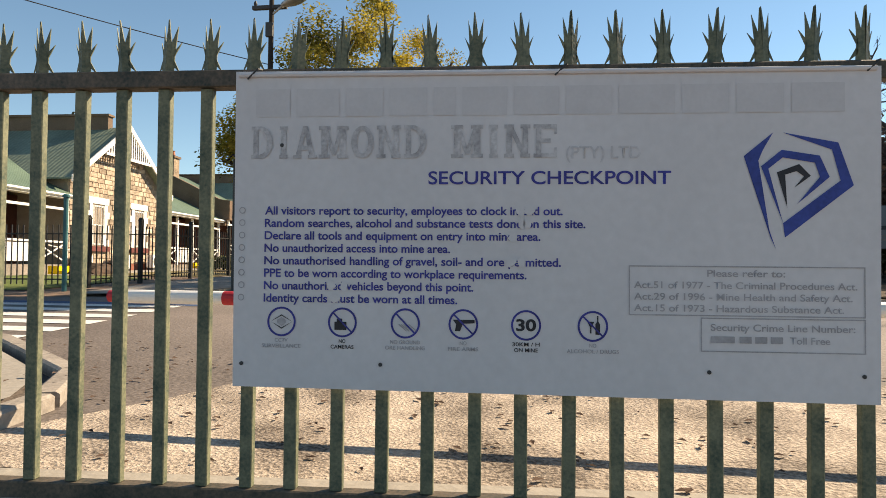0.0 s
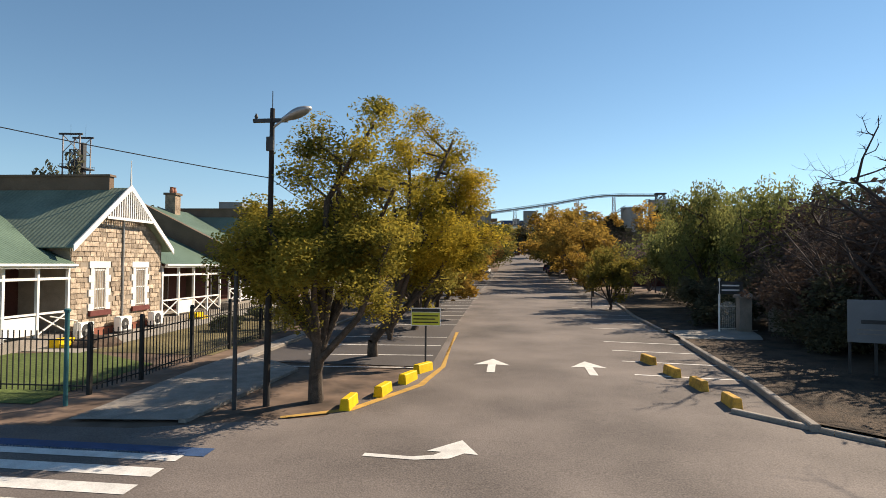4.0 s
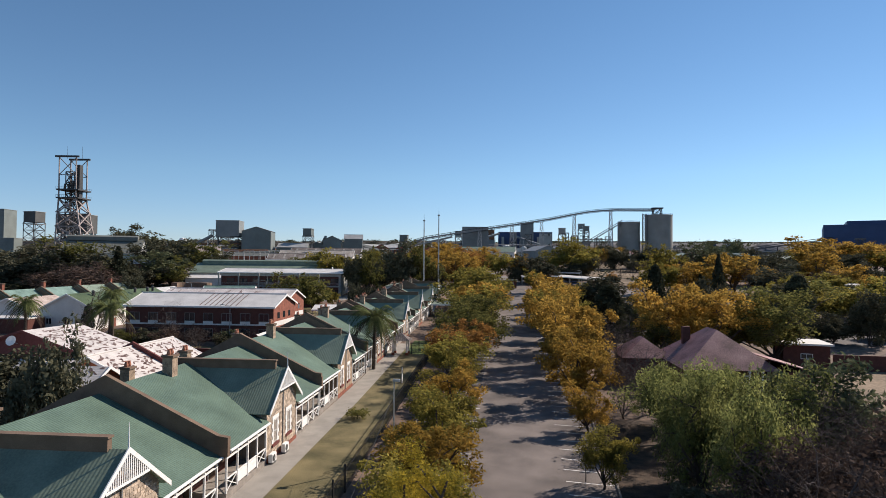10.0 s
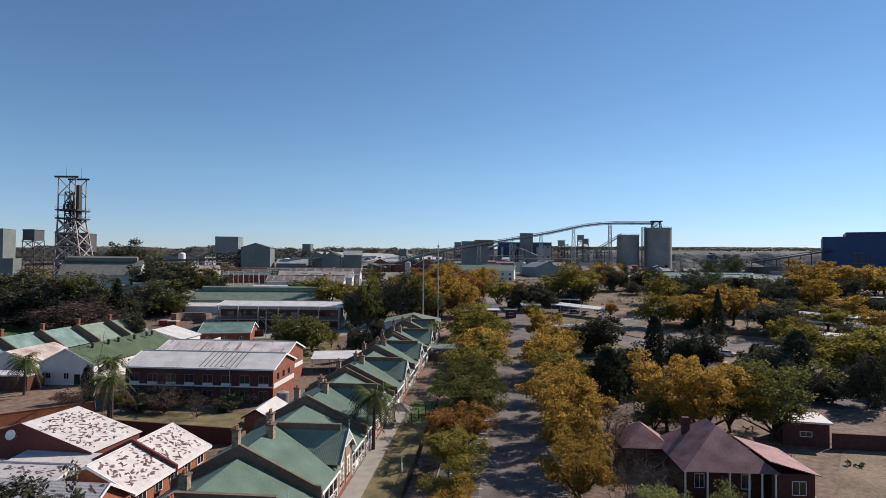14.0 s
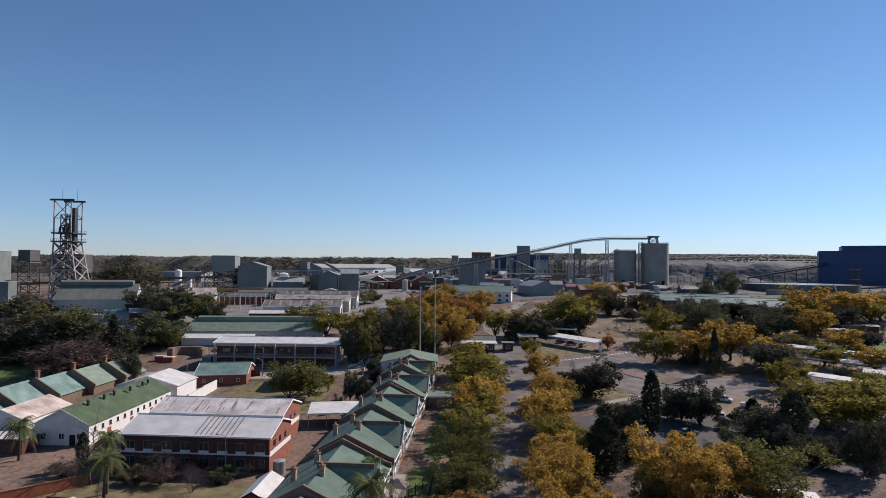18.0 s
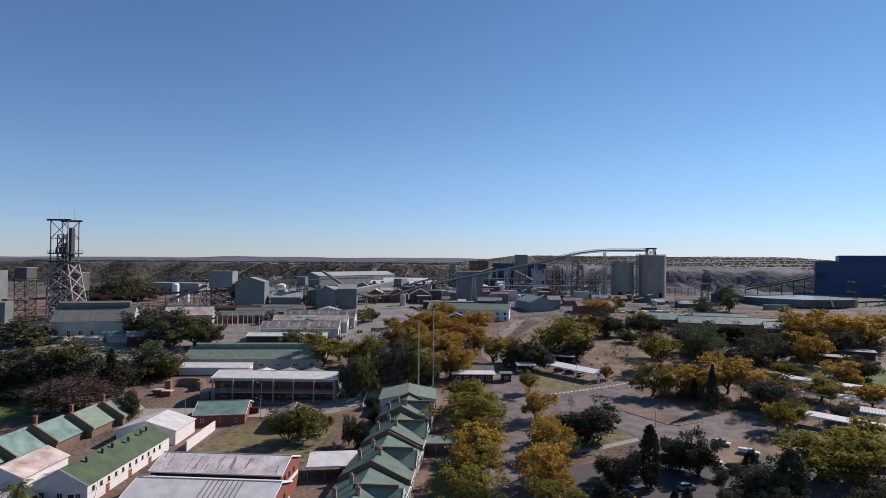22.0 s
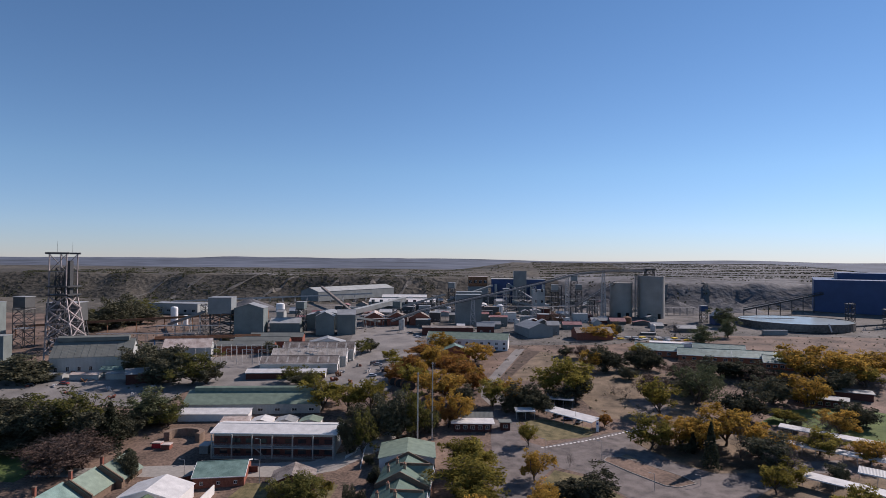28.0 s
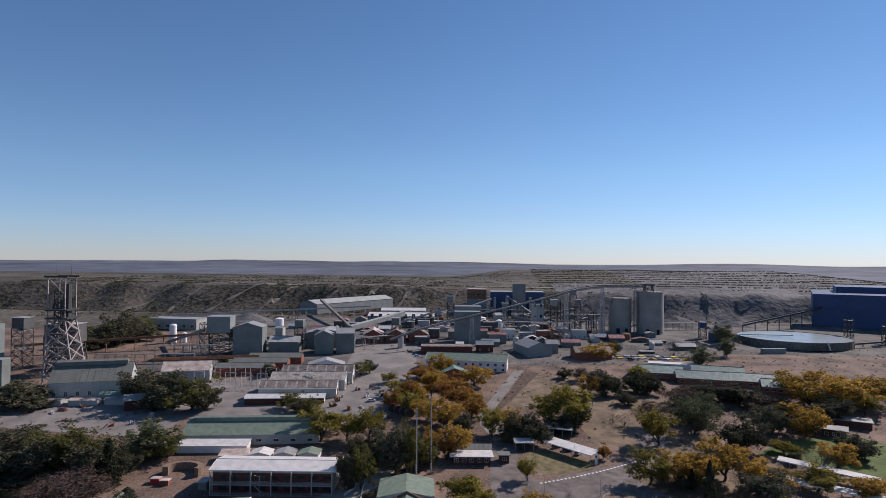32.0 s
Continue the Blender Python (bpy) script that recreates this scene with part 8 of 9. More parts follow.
def hip(bm, x0, x1, y0, y1, e, r, inset):
    """A hipped roof over a rectangle: eaves at e, ridge at r."""
    a = [bm.verts.new(p) for p in ((x0, y0, e), (x1, y0, e), (x1, y1, e), (x0, y1, e))]
    ym = (y0 + y1) / 2
    if (x1 - x0) >= (y1 - y0):
        p, q = bm.verts.new((x0 + inset, ym, r)), bm.verts.new((x1 - inset, ym, r))
        for f_ in ((a[0], a[1], q, p), (a[1], a[2], q), (a[2], a[3], p, q), (a[3], a[0], p)):
            bm.faces.new(f_)
    else:
        xm = (x0 + x1) / 2
        p, q = bm.verts.new((xm, y0 + inset, r)), bm.verts.new((xm, y1 - inset, r))
        for f_ in ((a[0], a[1], p), (a[1], a[2], q, p), (a[2], a[3], q), (a[3], a[0], p, q)):
            bm.faces.new(f_)
    bm.faces.new(a[::-1])
    return bm


part("roof", hip(B(), -0.4, 11.8, -0.5, 13.6, 3.5, 7.3, 5.2), M["roof_red"], bg)
part("skylight", slope(B(), (4.6, 1.6, 4.62), (5.4, 1.6, 4.62), (5.3, 2.4, 5.1), (4.5, 2.4, 5.1), 0.12), M["glass_dark"], bg)
for x in (0.0, 2.8, 5.6, 8.0, 9.6, 11.3):
    part("column", lathe(B(), [(0.2, -0.4), (0.2, 0.2), (0.14, 0.3), (0.12, 3.2), (0.19, 3.35), (0.19, 3.48)], 12, x, 0.0), M["paint_white"], bg, "white verandah column")
part("verandah_floor", box(B(), -0.4, 11.6, -0.4, 2.4, -0.6, 0.12), M["maroon"], bg)
windows_on(bg, 0, (2.6, 8.6), 1.0, 1.3, 1.6, 2.4)
part("door", box(B(), 5.1, 6.1, 2.33, 2.42, 0.12, 2.3), M["wood_dark"], bg)
part("wing_wall", box(B(), 11, 16.4, 0.5, 11, -0.6, 3.3), M["brick_dark"], bg, "dark brick side wing")
part("wing_roof", slope(B(), (10.6, 0.1, 4.6), (17.0, 0.1, 3.2), (17.0, 11.5, 3.2), (10.6, 11.5, 4.6), 0.1), M["roof_red"], bg)
windows_on(bg, 0, (14.4,), 1.1, 1.8, 1.5, 0.5)
part("chimney", box(B(), 2.4, 3.4, 8.4, 9.2, 4.0, 7.3), M["brick_dark"], bg)
part("rear_roof", hip(B(), -6, 1.5, 9, 17, 3.4, 5.6, 3), M["roof_red"], bg)
part("rear_wall", box(B(), -5.4, 1.0, 9.6, 16.4, -0.6, 3.4), M["brick_dark"], bg)
part("door_step", box(B(), 16.4, 18.2, 3, 6, -0.5, 0.08), M["paving"], bg)
block("garage", "flat white-roofed brick garage", "garage", (38.4, 94.2), (44.4, 93.3), 6, 3.4, M["brick_dark"], M["plaster"], win=((1, 1.4, 1.6, 0.8),), over=0.4)


def wall_run(label, pts, h, th, material, cap=None):
    t = thing("boundary_wall", label, "wall", 0, 0, 0)
    for (x0, y0), (x1, y1) in zip(pts, pts[1:]):
        L = math.hypot(x1 - x0, y1 - y0)
        n = max(1, round(L / 12))
        for i in range(n):
            xa, ya = x0 + (x1 - x0) * i / n, y0 + (y1 - y0) * i / n
            z = min(ground_z(xa, ya), ground_z(x0 + (x1 - x0) * (i + 1) / n, y0 + (y1 - y0) * (i + 1) / n))
            m = pose(xa, ya, z, 0, 0, math.degrees(math.atan2(y1 - y0, x1 - x0)))
            o = part("wall_panel", box(B(), 0, L / n, -th / 2, th / 2, -0.5, h + 0.3), material, t)
            o.matrix_local = m
            c_ = part("coping", box(B(), 0, L / n, -th / 2 - 0.05, th / 2 + 0.05, h + 0.3, h + 0.4), cap or material, t)
            c_.matrix_local = m


wall_run("long dark red brick boundary wall", [(-71, 85), (-40, 82.5)], 2.0, 0.25, M["brick_dark"])
wall_run("dark brick wall beyond the bungalow", [(44.8, 93.4), (74, 92)], 1.8, 0.25, M["brick_dark"])
wall_run("white painted wall of the long house yard", [(-84.4, 149), (-86.3, 168)], 2.4, 0.25, M["plaster"])
wall_run("orange brick yard wall", [(-82, 84), (-72, 96)], 1.7, 0.25, M["brick_orange"])
wall_run("dark brick yard wall behind the huts", [(-106, 163), (-92, 182), (-80, 184)], 1.6, 0.25, M["brick_dark"])
wall_run("brown plastered yard wall behind the cottages", [(-36, 20), (-37, 75), (-38.5, 82)], 2.0, 0.3, M["brown_wall"])


# flaked patches on the pale roofs
def flakes(p0, p1, dep, e, r, n, seed, cross=False, ov=0.0):
    (x0, y0), (x1, y1) = p0, p1
    L = math.hypot(x1 - x0, y1 - y0)
    t = thing("roof_flakes", "dark patches where paint has peeled off the roof", "roof patches", x0, y0, min(ground_z(x0, y0), ground_z(x1, y1)), math.degrees(math.atan2(y1 - y0, x1 - x0)), kind="stuff")
    rr = random.Random(seed)
    bm = B()
    run, half = (dep, L / 2) if cross else (L, dep / 2)
    for i in range(n):
        side = rr.random() < 0.5
        u, v = rr.uniform(0.1, run - 0.1), rr.uniform(0.06, 0.94) * half
        k, wd, hd = rr.uniform(-0.9, 0.9), rr.uniform(0.16, 0.5), rr.uniform(0.07, 0.17)
        ring_ = []
        for a, b in ((-wd, 0), (-wd * 0.4, -hd), (wd * 0.5, -hd * 0.8), (wd, 0.02), (wd * 0.3, hd), (-wd * 0.5, hd * 0.7)):
            du, dv = a * math.cos(k) - b * math.sin(k), a * math.sin(k) + b * math.cos(k)
            uu, vv = min(run, max(0.0, u + du)), min(half - 0.05, max(0.05, v + dv))
            across = vv if side else 2 * half - vv
            zz = e + (r - e) * vv / half + 0.075
            ring_.append(bm.verts.new((across, uu, zz) if cross else (uu, across, zz)))
        bm.faces.new(ring_)
    part("patches", bm, M["flake"], t)


flakes((-39.3, 57.9), (-39.9, 73.8), 9.6, 3.0, 5.4, 420, 3)
flakes((-39.4, 50.2), (-39.5, 57.7), 13, 3.0, 5.2, 200, 4, True)
flakes((-69, 66.8), (-50.4, 66.4), 9, 3.7, 6.6, 420, 5, True)
flakes((-61, 57.6), (-49.5, 58.2), 8, 2.7, 3.7, 160, 6)

# white slat sign on the lawn, garden gateway at the end of the path, dish on the old house
wp = thing("slat_sign", "tall thin white sign board standing on the lawn", "sign", -14.5, 75.2)
part("board", box(B(), -0.04, 0.04, -0.2, 0.2, 0.1, 1.95), M["paint_white"], wp)
part("foot", box(B(), -0.1, 0.1, -0.24, 0.24, -0.1, 0.1), M["kerb"], wp)
gw = thing("path_gateway", "small white-pillared gateway with a hipped roof over the path", "gateway", -18.9, 96.7, rz=2)
for ax in (-1.1, 1.1):
    for ay in (-0.9, 0.9):
        pl = part("pillar", box(B(), ax - 0.14, ax + 0.14, ay - 0.14, ay + 0.14, -0.3, 2.3), M["paint_white"], gw)
        part("pillar_base", box(B(), ax - 0.22, ax + 0.22, ay - 0.22, ay + 0.22, -0.3, 0.4), M["brick"], pl)
bm = B()
ring_ = [bm.verts.new(q) for q in ((-1.7, -1.5, 2.3), (1.7, -1.5, 2.3), (1.7, 1.5, 2.3), (-1.7, 1.5, 2.3))]
tip = bm.verts.new((0, 0, 3.5))
bm.faces.new(ring_[::-1])
for k in range(4):
    bm.faces.new((ring_[k], ring_[(k + 1) % 4], tip))
part("roof", bm, M["roof_brown"], gw)
palisade("black steel cross fence beside the gateway", [(-17.1, 96.7), (-14.8, 104.2)], pitch=0.3, h=1.6)
sd = thing("satellite_dish", "white round satellite dish on the old house", "satellite dish", -60.3, 66.0, 6.1, 8)
part("reflector", lathe(B(), [(0.04, -0.16), (0.3, -0.1), (0.52, 0.03), (0.6, 0.1), (0.57, 0.11), (0.3, -0.06), (0.03, -0.12)], 24), M["paint_white"], sd).matrix_local = pose(0, -0.5, 0.2, 70)
part("bracket", rod(B(), (0, 0.6, -0.3), (0, -0.4, 0.15), 0.04), M["galv"], sd)
# white parapets of the ramp beside the gallery office
for run in ([(-52.2, 228.7), (-52.3, 216.6), (-50.0, 199.8), (-48.4, 190.1)], [(-53.4, 216.8), (-53.5, 203.4), (-55.5, 197.8)]):
    wall_run("low white parapet of the service ramp", run, 0.5, 0.2, M["plaster"])

# ---- palms ----


def palm(x, y, h, r, seed):
    rng = np.random.default_rng(seed)
    t = thing("palm_tree", "palm with a shaggy trunk and drooping fronds", "palm", x, y, group="palms")
    segs = [((0.02 * i, 0, h * i / 8 - 0.2), (0.02 * (i + 1), 0, h * (i + 1) / 8), 0.26 - 0.012 * i, 0.27 - 0.012 * i) for i in range(8)]
    o = new("trunk", mesh_of("trunk", *tubes(segs, 9), M["bark"], True))
    o.parent = t
    for k in range(38):
        a, lift = rng.uniform(0, 2 * math.pi), rng.uniform(-0.35, 1.1)
        vs, fs = [], []
        prev = None
        for i in range(13):
            s_ = i / 12
            rr_, zz = r * (s_ * (1.0 - 0.25 * s_ * abs(lift))), h + r * (lift * s_ - 0.95 * s_ * s_)
            c = Vector((math.cos(a) * rr_, math.sin(a) * rr_, zz))
            wd = r * 0.2 * math.sin(math.pi * min(1, s_ * 0.9 + 0.1)) + 0.01
            side = Vector((-math.sin(a), math.cos(a), 0))
            if prev:
                for sg in (-1, 1):
                    k0 = len(vs)
                    d = (c - prev) * 0.5
                    vs += [tuple(prev), tuple(prev + d * 0.7), tuple(prev + d * 1.6 + side * sg * wd - Vector((0, 0, wd * 0.45)))]
                    fs.append((k0, k0 + 1, k0 + 2))
                    k0 = len(vs)
                    vs += [tuple(prev + d), tuple(prev + d * 1.7), tuple(prev + d * 2.6 + side * sg * wd - Vector((0, 0, wd * 0.45)))]
                    fs.append((k0, k0 + 1, k0 + 2))
            prev = c
        f_ = new("frond", mesh_of("frond", vs, fs, M["frond"] if lift > -0.1 else M["leaf_brown"]))
        f_.parent = t


palm(-20.2, 83.5, 7.4, 5.2, 1)
palm(-63.2, 87.2, 7.6, 4.6, 2)
palm(-66.5, 92.5, 9.6, 3.4, 3)
palm(-93.6, 105.2, 6.6, 4.8, 4)
palm(-23.6, 99, 5.0, 2.8, 5)

# ---- carports and gatehouse ----


def carport(label, p0, p1, depth, h, roof, rise=0.5, name="carport"):
    (x0, y0), (x1, y1) = p0, p1
    L = math.hypot(x1 - x0, y1 - y0)
    t = thing(name, label, "carport", x0, y0, rz=math.degrees(math.atan2(y1 - y0, x1 - x0)), group="carports")
    dz = ground_z(x1, y1) - ground_z(x0, y0)
    part("roof", slope(B(), (-0.3, -0.3, h), (L + 0.3, -0.3, h + dz), (L + 0.3, depth + 0.3, h + dz + rise), (-0.3, depth + 0.3, h + rise), 0.12), roof, t)
    part("fascia", slope(B(), (-0.3, -0.36, h - 0.2), (L + 0.3, -0.36, h + dz - 0.2), (L + 0.3, -0.3, h + dz - 0.2), (-0.3, -0.3, h - 0.2), 0.34), M["paint_white"], t)
    n = max(2, round(L / 4))
    for i in range(n + 1):
        for d in (0.1, depth - 0.1):
            part("post", rod(B(), (L * i / n, d, -0.6), (L * i / n, d, h + dz * i / n + rise * d / depth), 0.07), M["steel_light"], t)
    return t


carport("open carport with a pale grey roof on white posts", (-46.6, 133.6), (-35.2, 136.4), 9, 3.2, M["roof_white"])
carport("walkway roof with peeling pale paint", (-58.5, 62.2), (-48.6, 62.3), 4, 3.0, M["roof_flaked"])
carport("green-roofed carport joined to the cottages", (-24.2, 155), (-15.4, 156), 5, 3.0, M["roof_green"])
carport("white canopy over the gatehouse lanes", (13.1, 246), (29.4, 233.4), 6, 3.4, M["roof_white"])
carport("blue-grey carport behind the gatehouse", (13.8, 262), (25, 260), 8, 3.6, M["roof_grey"])
carport("low white lane canopy", (1.4, 244), (8.6, 245), 4, 3.2, M["roof_white"])
carport("long white covered walkway by the lawn", (98, 238), (124, 221.6), 3.5, 3.0, M["roof_white"])
carport("long pale covered walkway with brown posts", (86, 193), (106, 179), 4, 3.0, M["roof_white"])
carport("pale walkway roof across the park", (87, 224), (117.7, 207.3), 3, 2.9, M["roof_white"])
carport("school verandah roof on brown timber posts", (104, 197), (116, 190), 5, 3.4, M["roof_grey"])
gh = block("gatehouse", "flat-roofed gatehouse with white fascia", "gatehouse", (-22, 227.4), (-8, 229), 6, 3.2, M["brick_dark"], M["roof_white"], win=((5, 1.0, 1.6, 1.4),), over=1.2)
hall("gatehouse_store", "low green-roofed store by the gatehouse", "store", (-21, 236), (-8, 237), 6, 3.0, 4.2, M["plaster"], M["roof_slate"])
block("search_booth", "small brick search booth", "booth", (-4.6, 230.6), (-1.0, 231), 4, 3.0, M["brick_dark"], M["roof_slate"], win=((1, 1.0, 1.6, 1.2),), over=0.6)
wb2 = thing("white_pylon", "white entrance pylon sign", "sign", 31.5, 233.7)
part("slab", box(B(), -0.5, 0.5, -0.2, 0.2, -0.3, 4.0), M["paint_white"], wb2)
part("logo_patch", box(B(), -0.35, 0.35, -0.24, -0.2, 2.6, 3.4), M["ink_logo"], wb2)
mk2 = thing("road_marking", "dashed white line along the curve", "road marking", 0, 0, 0, kind="structure")
for i in range(26):
    k0, k1 = i / 26, (i + 0.55) / 26
    def on(k):
        return (10 + 38 * k, 214.5 + 24 * k - 1.5 * math.sin(math.pi * k))
    (xa, ya), (xb, yb) = on(k0), on(k1)
    sheet("dash", [(xa, ya), (xb, yb), (xb - 0.3, yb + 0.8), (xa - 0.3, ya + 0.8)][::1], M["road_white"], 0.05, "", "", parent=mk2)
sheet("dry_field", [(36, 250), (70, 246), (86, 300), (60, 360), (28, 360), (24, 300)], M["earth_pale"], 0.014, "pale dry grass field", "field")
sheet("corner_lawn", [(6, 232), (12, 222), (28, 228), (32, 236), (12, 246), (4, 242)], M["lawn"], 0.03, "small green lawn by the gatehouse", "lawn")
sheet("park_floor", [(66, 216), (110, 218), (96, 244), (70, 262), (52, 246), (58, 226)], M["earth_pale"], 0.028, "dry park ground under the jacarandas", "grass")
sheet("south_park", [(60, 166), (74, 170), (110, 152), (150, 150), (150, 200), (112, 203), (78, 194), (64, 182)], M["earth_pale"], 0.013, "dry grass verge under trees", "grass")

# ---- parked vehicles ----


def car(x, y, rz, paint, label, bakkie=False):
    t = thing("car", label, "pickup" if bakkie else "car", x, y, rz=rz, group="parked cars")
    L = 5.2 if bakkie else 4.3
    bm = B()
    prof = [(-L / 2, 0.35), (-L / 2, 0.85), (-L / 2 + 0.1, 0.98), (L / 2 - 1.25, 1.0), (L / 2 - 0.1, 0.82), (L / 2, 0.6), (L / 2, 0.35)]
    prism(bm, prof, (-0.86, 0.86), "y")
    bmesh.ops.bevel(bm, geom=bm.edges[:], offset=0.06, segments=2, affect="EDGES")
    part("body", bm, paint, t, smooth=False)
    c0, c1 = (-0.3, L / 2 - 1.2) if bakkie else (-L / 2 + 0.35, L / 2 - 1.05)
    bm = B()
    lo = [bm.verts.new(p) for p in ((c0, -0.8, 0.97), (c1, -0.8, 0.97), (c1, 0.8, 0.97), (c0, 0.8, 0.97))]
    hi = [bm.verts.new(p) for p in ((c0 + 0.35, -0.66, 1.45), (c1 - 0.75, -0.66, 1.45), (c1 - 0.75, 0.66, 1.45), (c0 + 0.35, 0.66, 1.45))]
    for i in range(4):
        bm.faces.new((lo[i], lo[(i + 1) % 4], hi[(i + 1) % 4], hi[i]))
    part("glazing", bm, M["glass_dark"], t)
    part("roof", box(B(), c0 + 0.3, c1 - 0.7, -0.68, 0.68, 1.44, 1.5), paint, t)
    if bakkie:
        part("canopy", box(B(), -L / 2 + 0.1, c0 + 0.05, -0.78, 0.78, 0.98, 1.42), paint, t)
    for sx in (-L / 2 + 0.85, L / 2 - 0.85):
        for sy in (-0.82, 0.82):
            wh = part("wheel", rod(B(), (sx, sy - 0.1, 0.32), (sx, sy + 0.1, 0.32), 0.32, n=18), M["steel_dark"], t)
            part("rim", rod(B(), (sx, sy - 0.115, 0.32), (sx, sy + 0.115, 0.32), 0.19, n=12), M["galv"], wh)
    for sy in (-0.62, 0.62):
        part("headlight", box(B(), L / 2 - 0.06, L / 2 + 0.01, sy - 0.16, sy + 0.16, 0.62, 0.76), M["galv"], t)
        part("tail_light", box(B(), -L / 2 - 0.01, -L / 2 + 0.05, sy - 0.1, sy + 0.1, 0.65, 0.85), M["boom_red"], t)


PAINT = {k: mat("car_paint_" + k, c, 0.25, 0.05, 2, 20, 0.0, spec=0.5) for k, c in (("white", (0.72, 0.72, 0.72)), ("blue", (0.02, 0.06, 0.2)), ("dark", (0.03, 0.03, 0.035)), ("silver", (0.35, 0.36, 0.37)), ("red", (0.25, 0.03, 0.025)))}
car(56.0, 172.6, -28, PAINT["white"], "white hatchback parked by the traffic island")
car(60.8, 166.6, -24, PAINT["white"], "white pickup with a canopy, parked on the verge", True)
for x, y, rz, k, lab in ((29.8, 158, 60, "dark", "dark saloon parked under the trees"), (36.5, 171, 10, "dark", "dark pickup in the shade of cypresses"), (30.4, 148.9, 15, "white", "white saloon parked under dark trees"), (24.4, 137, 20, "blue", "blue car parked under the trees"), (88.4, 176.4, -20, "blue", "blue saloon under the jacarandas"), (45, 160, 70, "silver", "silver car parked in the court"), (50, 156, 70, "white", "white car parked in the court"), (38, 140, 20, "silver", "silver hatchback in the shaded court"), (72, 150, -30, "dark", "dark car at the court edge"), (80, 147, -30, "red", "red car at the court edge"),
                         (-7.0, 116, 85, "white", "white car parked along the avenue"), (5.8, 112, 80, "dark", "dark car parked along the avenue"), (5.9, 118, 80, "silver", "silver car parked along the avenue"), (5.9, 124, 80, "dark", "dark car parked along the avenue"), (-7.4, 124, 88, "silver", "silver car parked along the avenue"), (6.0, 131, 80, "blue", "blue car parked along the avenue"), (5.6, 138, 85, "dark", "dark car parked along the avenue")):
    car(x, y, rz, PAINT[k], lab)
for x, y, k in ((18, 249, "dark"), (22, 246, "blue"), (26, 243, "silver"), (17, 266, "white"), (21, 265, "dark"), (-250, 262, "white"), (-228, 266, "dark"), (-214, 270, "red"), (-70, 300, "white"), (-66, 310, "dark"), (-72, 322, "silver"), (-63, 404, "white"), (-70, 418, "dark"), (84, 414, "white"), (92, 416, "silver"), (100, 412, "white"), (78, 412, "dark")):
    car(x, y, (x * 37) % 90, PAINT[k], {"white": "white", "dark": "dark", "blue": "blue", "silver": "silver", "red": "red"}[k] + " vehicle parked at the mine entrance" if y < 280 and x > 0 else "works vehicle parked in the yard")

# ---- lamps and poles in the middle distance ----
for x, y, h in ((63.9, 228.3, 7.5), (29.4, 207.2, 6), (41.3, 184.8, 5), (-52, 104.5, 6.5), (-76, 176, 7), (-83, 193, 7), (-36, 230, 7), (11, 207, 6), (24, 240, 6), (-10, 205, 5), (-100, 176, 6), (56, 190, 3)):
    t = thing("street_lamp", "slim grey street lamp on a bent arm", "street lamp", x, y, group="far street lamps")
    part("pole", rod(B(), (0, 0, -0.5), (0, 0, h), 0.1, 0.06, 8), M["galv"], t)
    part("arm", rod(B(), (0, 0, h), (-1.2, -0.2, h + 0.3), 0.05, 0.04), M["galv"], t)
    part("lamp_head", box(B(), -1.7, -1.1, -0.32, -0.08, h + 0.22, h + 0.36), M["galv"], t)

# ---- the old brick kiln ring, tanks and yard clutter ----
kr = thing("brick_ring", "curved old brick ring wall with vaulted openings", "ruin", -118, 208)
for i in range(14):
    a0, a1 = radians(-20 + 16 * i), radians(-20 + 16 * (i + 1))
    bm = B()
    pts_ = [(math.cos(a) * r_, math.sin(a) * r_ * 0.8) for r_, a in ((7.2, a0), (7.2, a1), (5.2, a1), (5.2, a0))]
    lo = [bm.verts.new((x, y, -0.3)) for x, y in pts_]
    hi = [bm.verts.new((x, y, 3.0)) for x, y in pts_]
    bm.faces.new(hi)
    for q in range(4):
        bm.faces.new((lo[q], lo[(q + 1) % 4], hi[(q + 1) % 4], hi[q]))
    part("ring_segment", bm, M["brick_worn"], kr)
for i, (x, y) in enumerate(((-125, 199), (-121, 198))):
    t = block("crate", "red steel storage crate", "crate", (x, y), (x + 3, y + 0.3), 2.4, 1.6, M["boom_red"] if i == 0 else M["brick"], M["roof_rust"], group="storage crates")
for i in range(2):
    block("container", "blue-grey steel storage container", "container", (-106 + 4 * i, 196 + 0.4 * i), (-103 + 4 * i, 196.3 + 0.4 * i), 5, 2.6, M["clad_grey"], M["roof_grey"])
rt = thing("rain_tank", "grey corrugated water tank", "water tank", -42.2, 105.4)
part("shell", lathe(B(), [(1.1, -0.3), (1.1, 2.3), (0.2, 2.6)], 20), M["galv"], rt)
for i in range(4):
    t = thing("rusted_drum", "large rusty steel drum lying in the yard", "drum", -56.5 + 3.2 * i, 286 - 2.2 * i, rz=20, group="rusted drums")
    part("shell", rod(B(), (0, 0, 1.7), (0, 5, 1.7), 2.1, n=20), M["rust"], t)
    part("end_plate", rod(B(), (0, -0.06, 1.7), (0, 0.0, 1.7), 1.9, n=20), M["steel_dark"], t)
rr = random.Random(9)
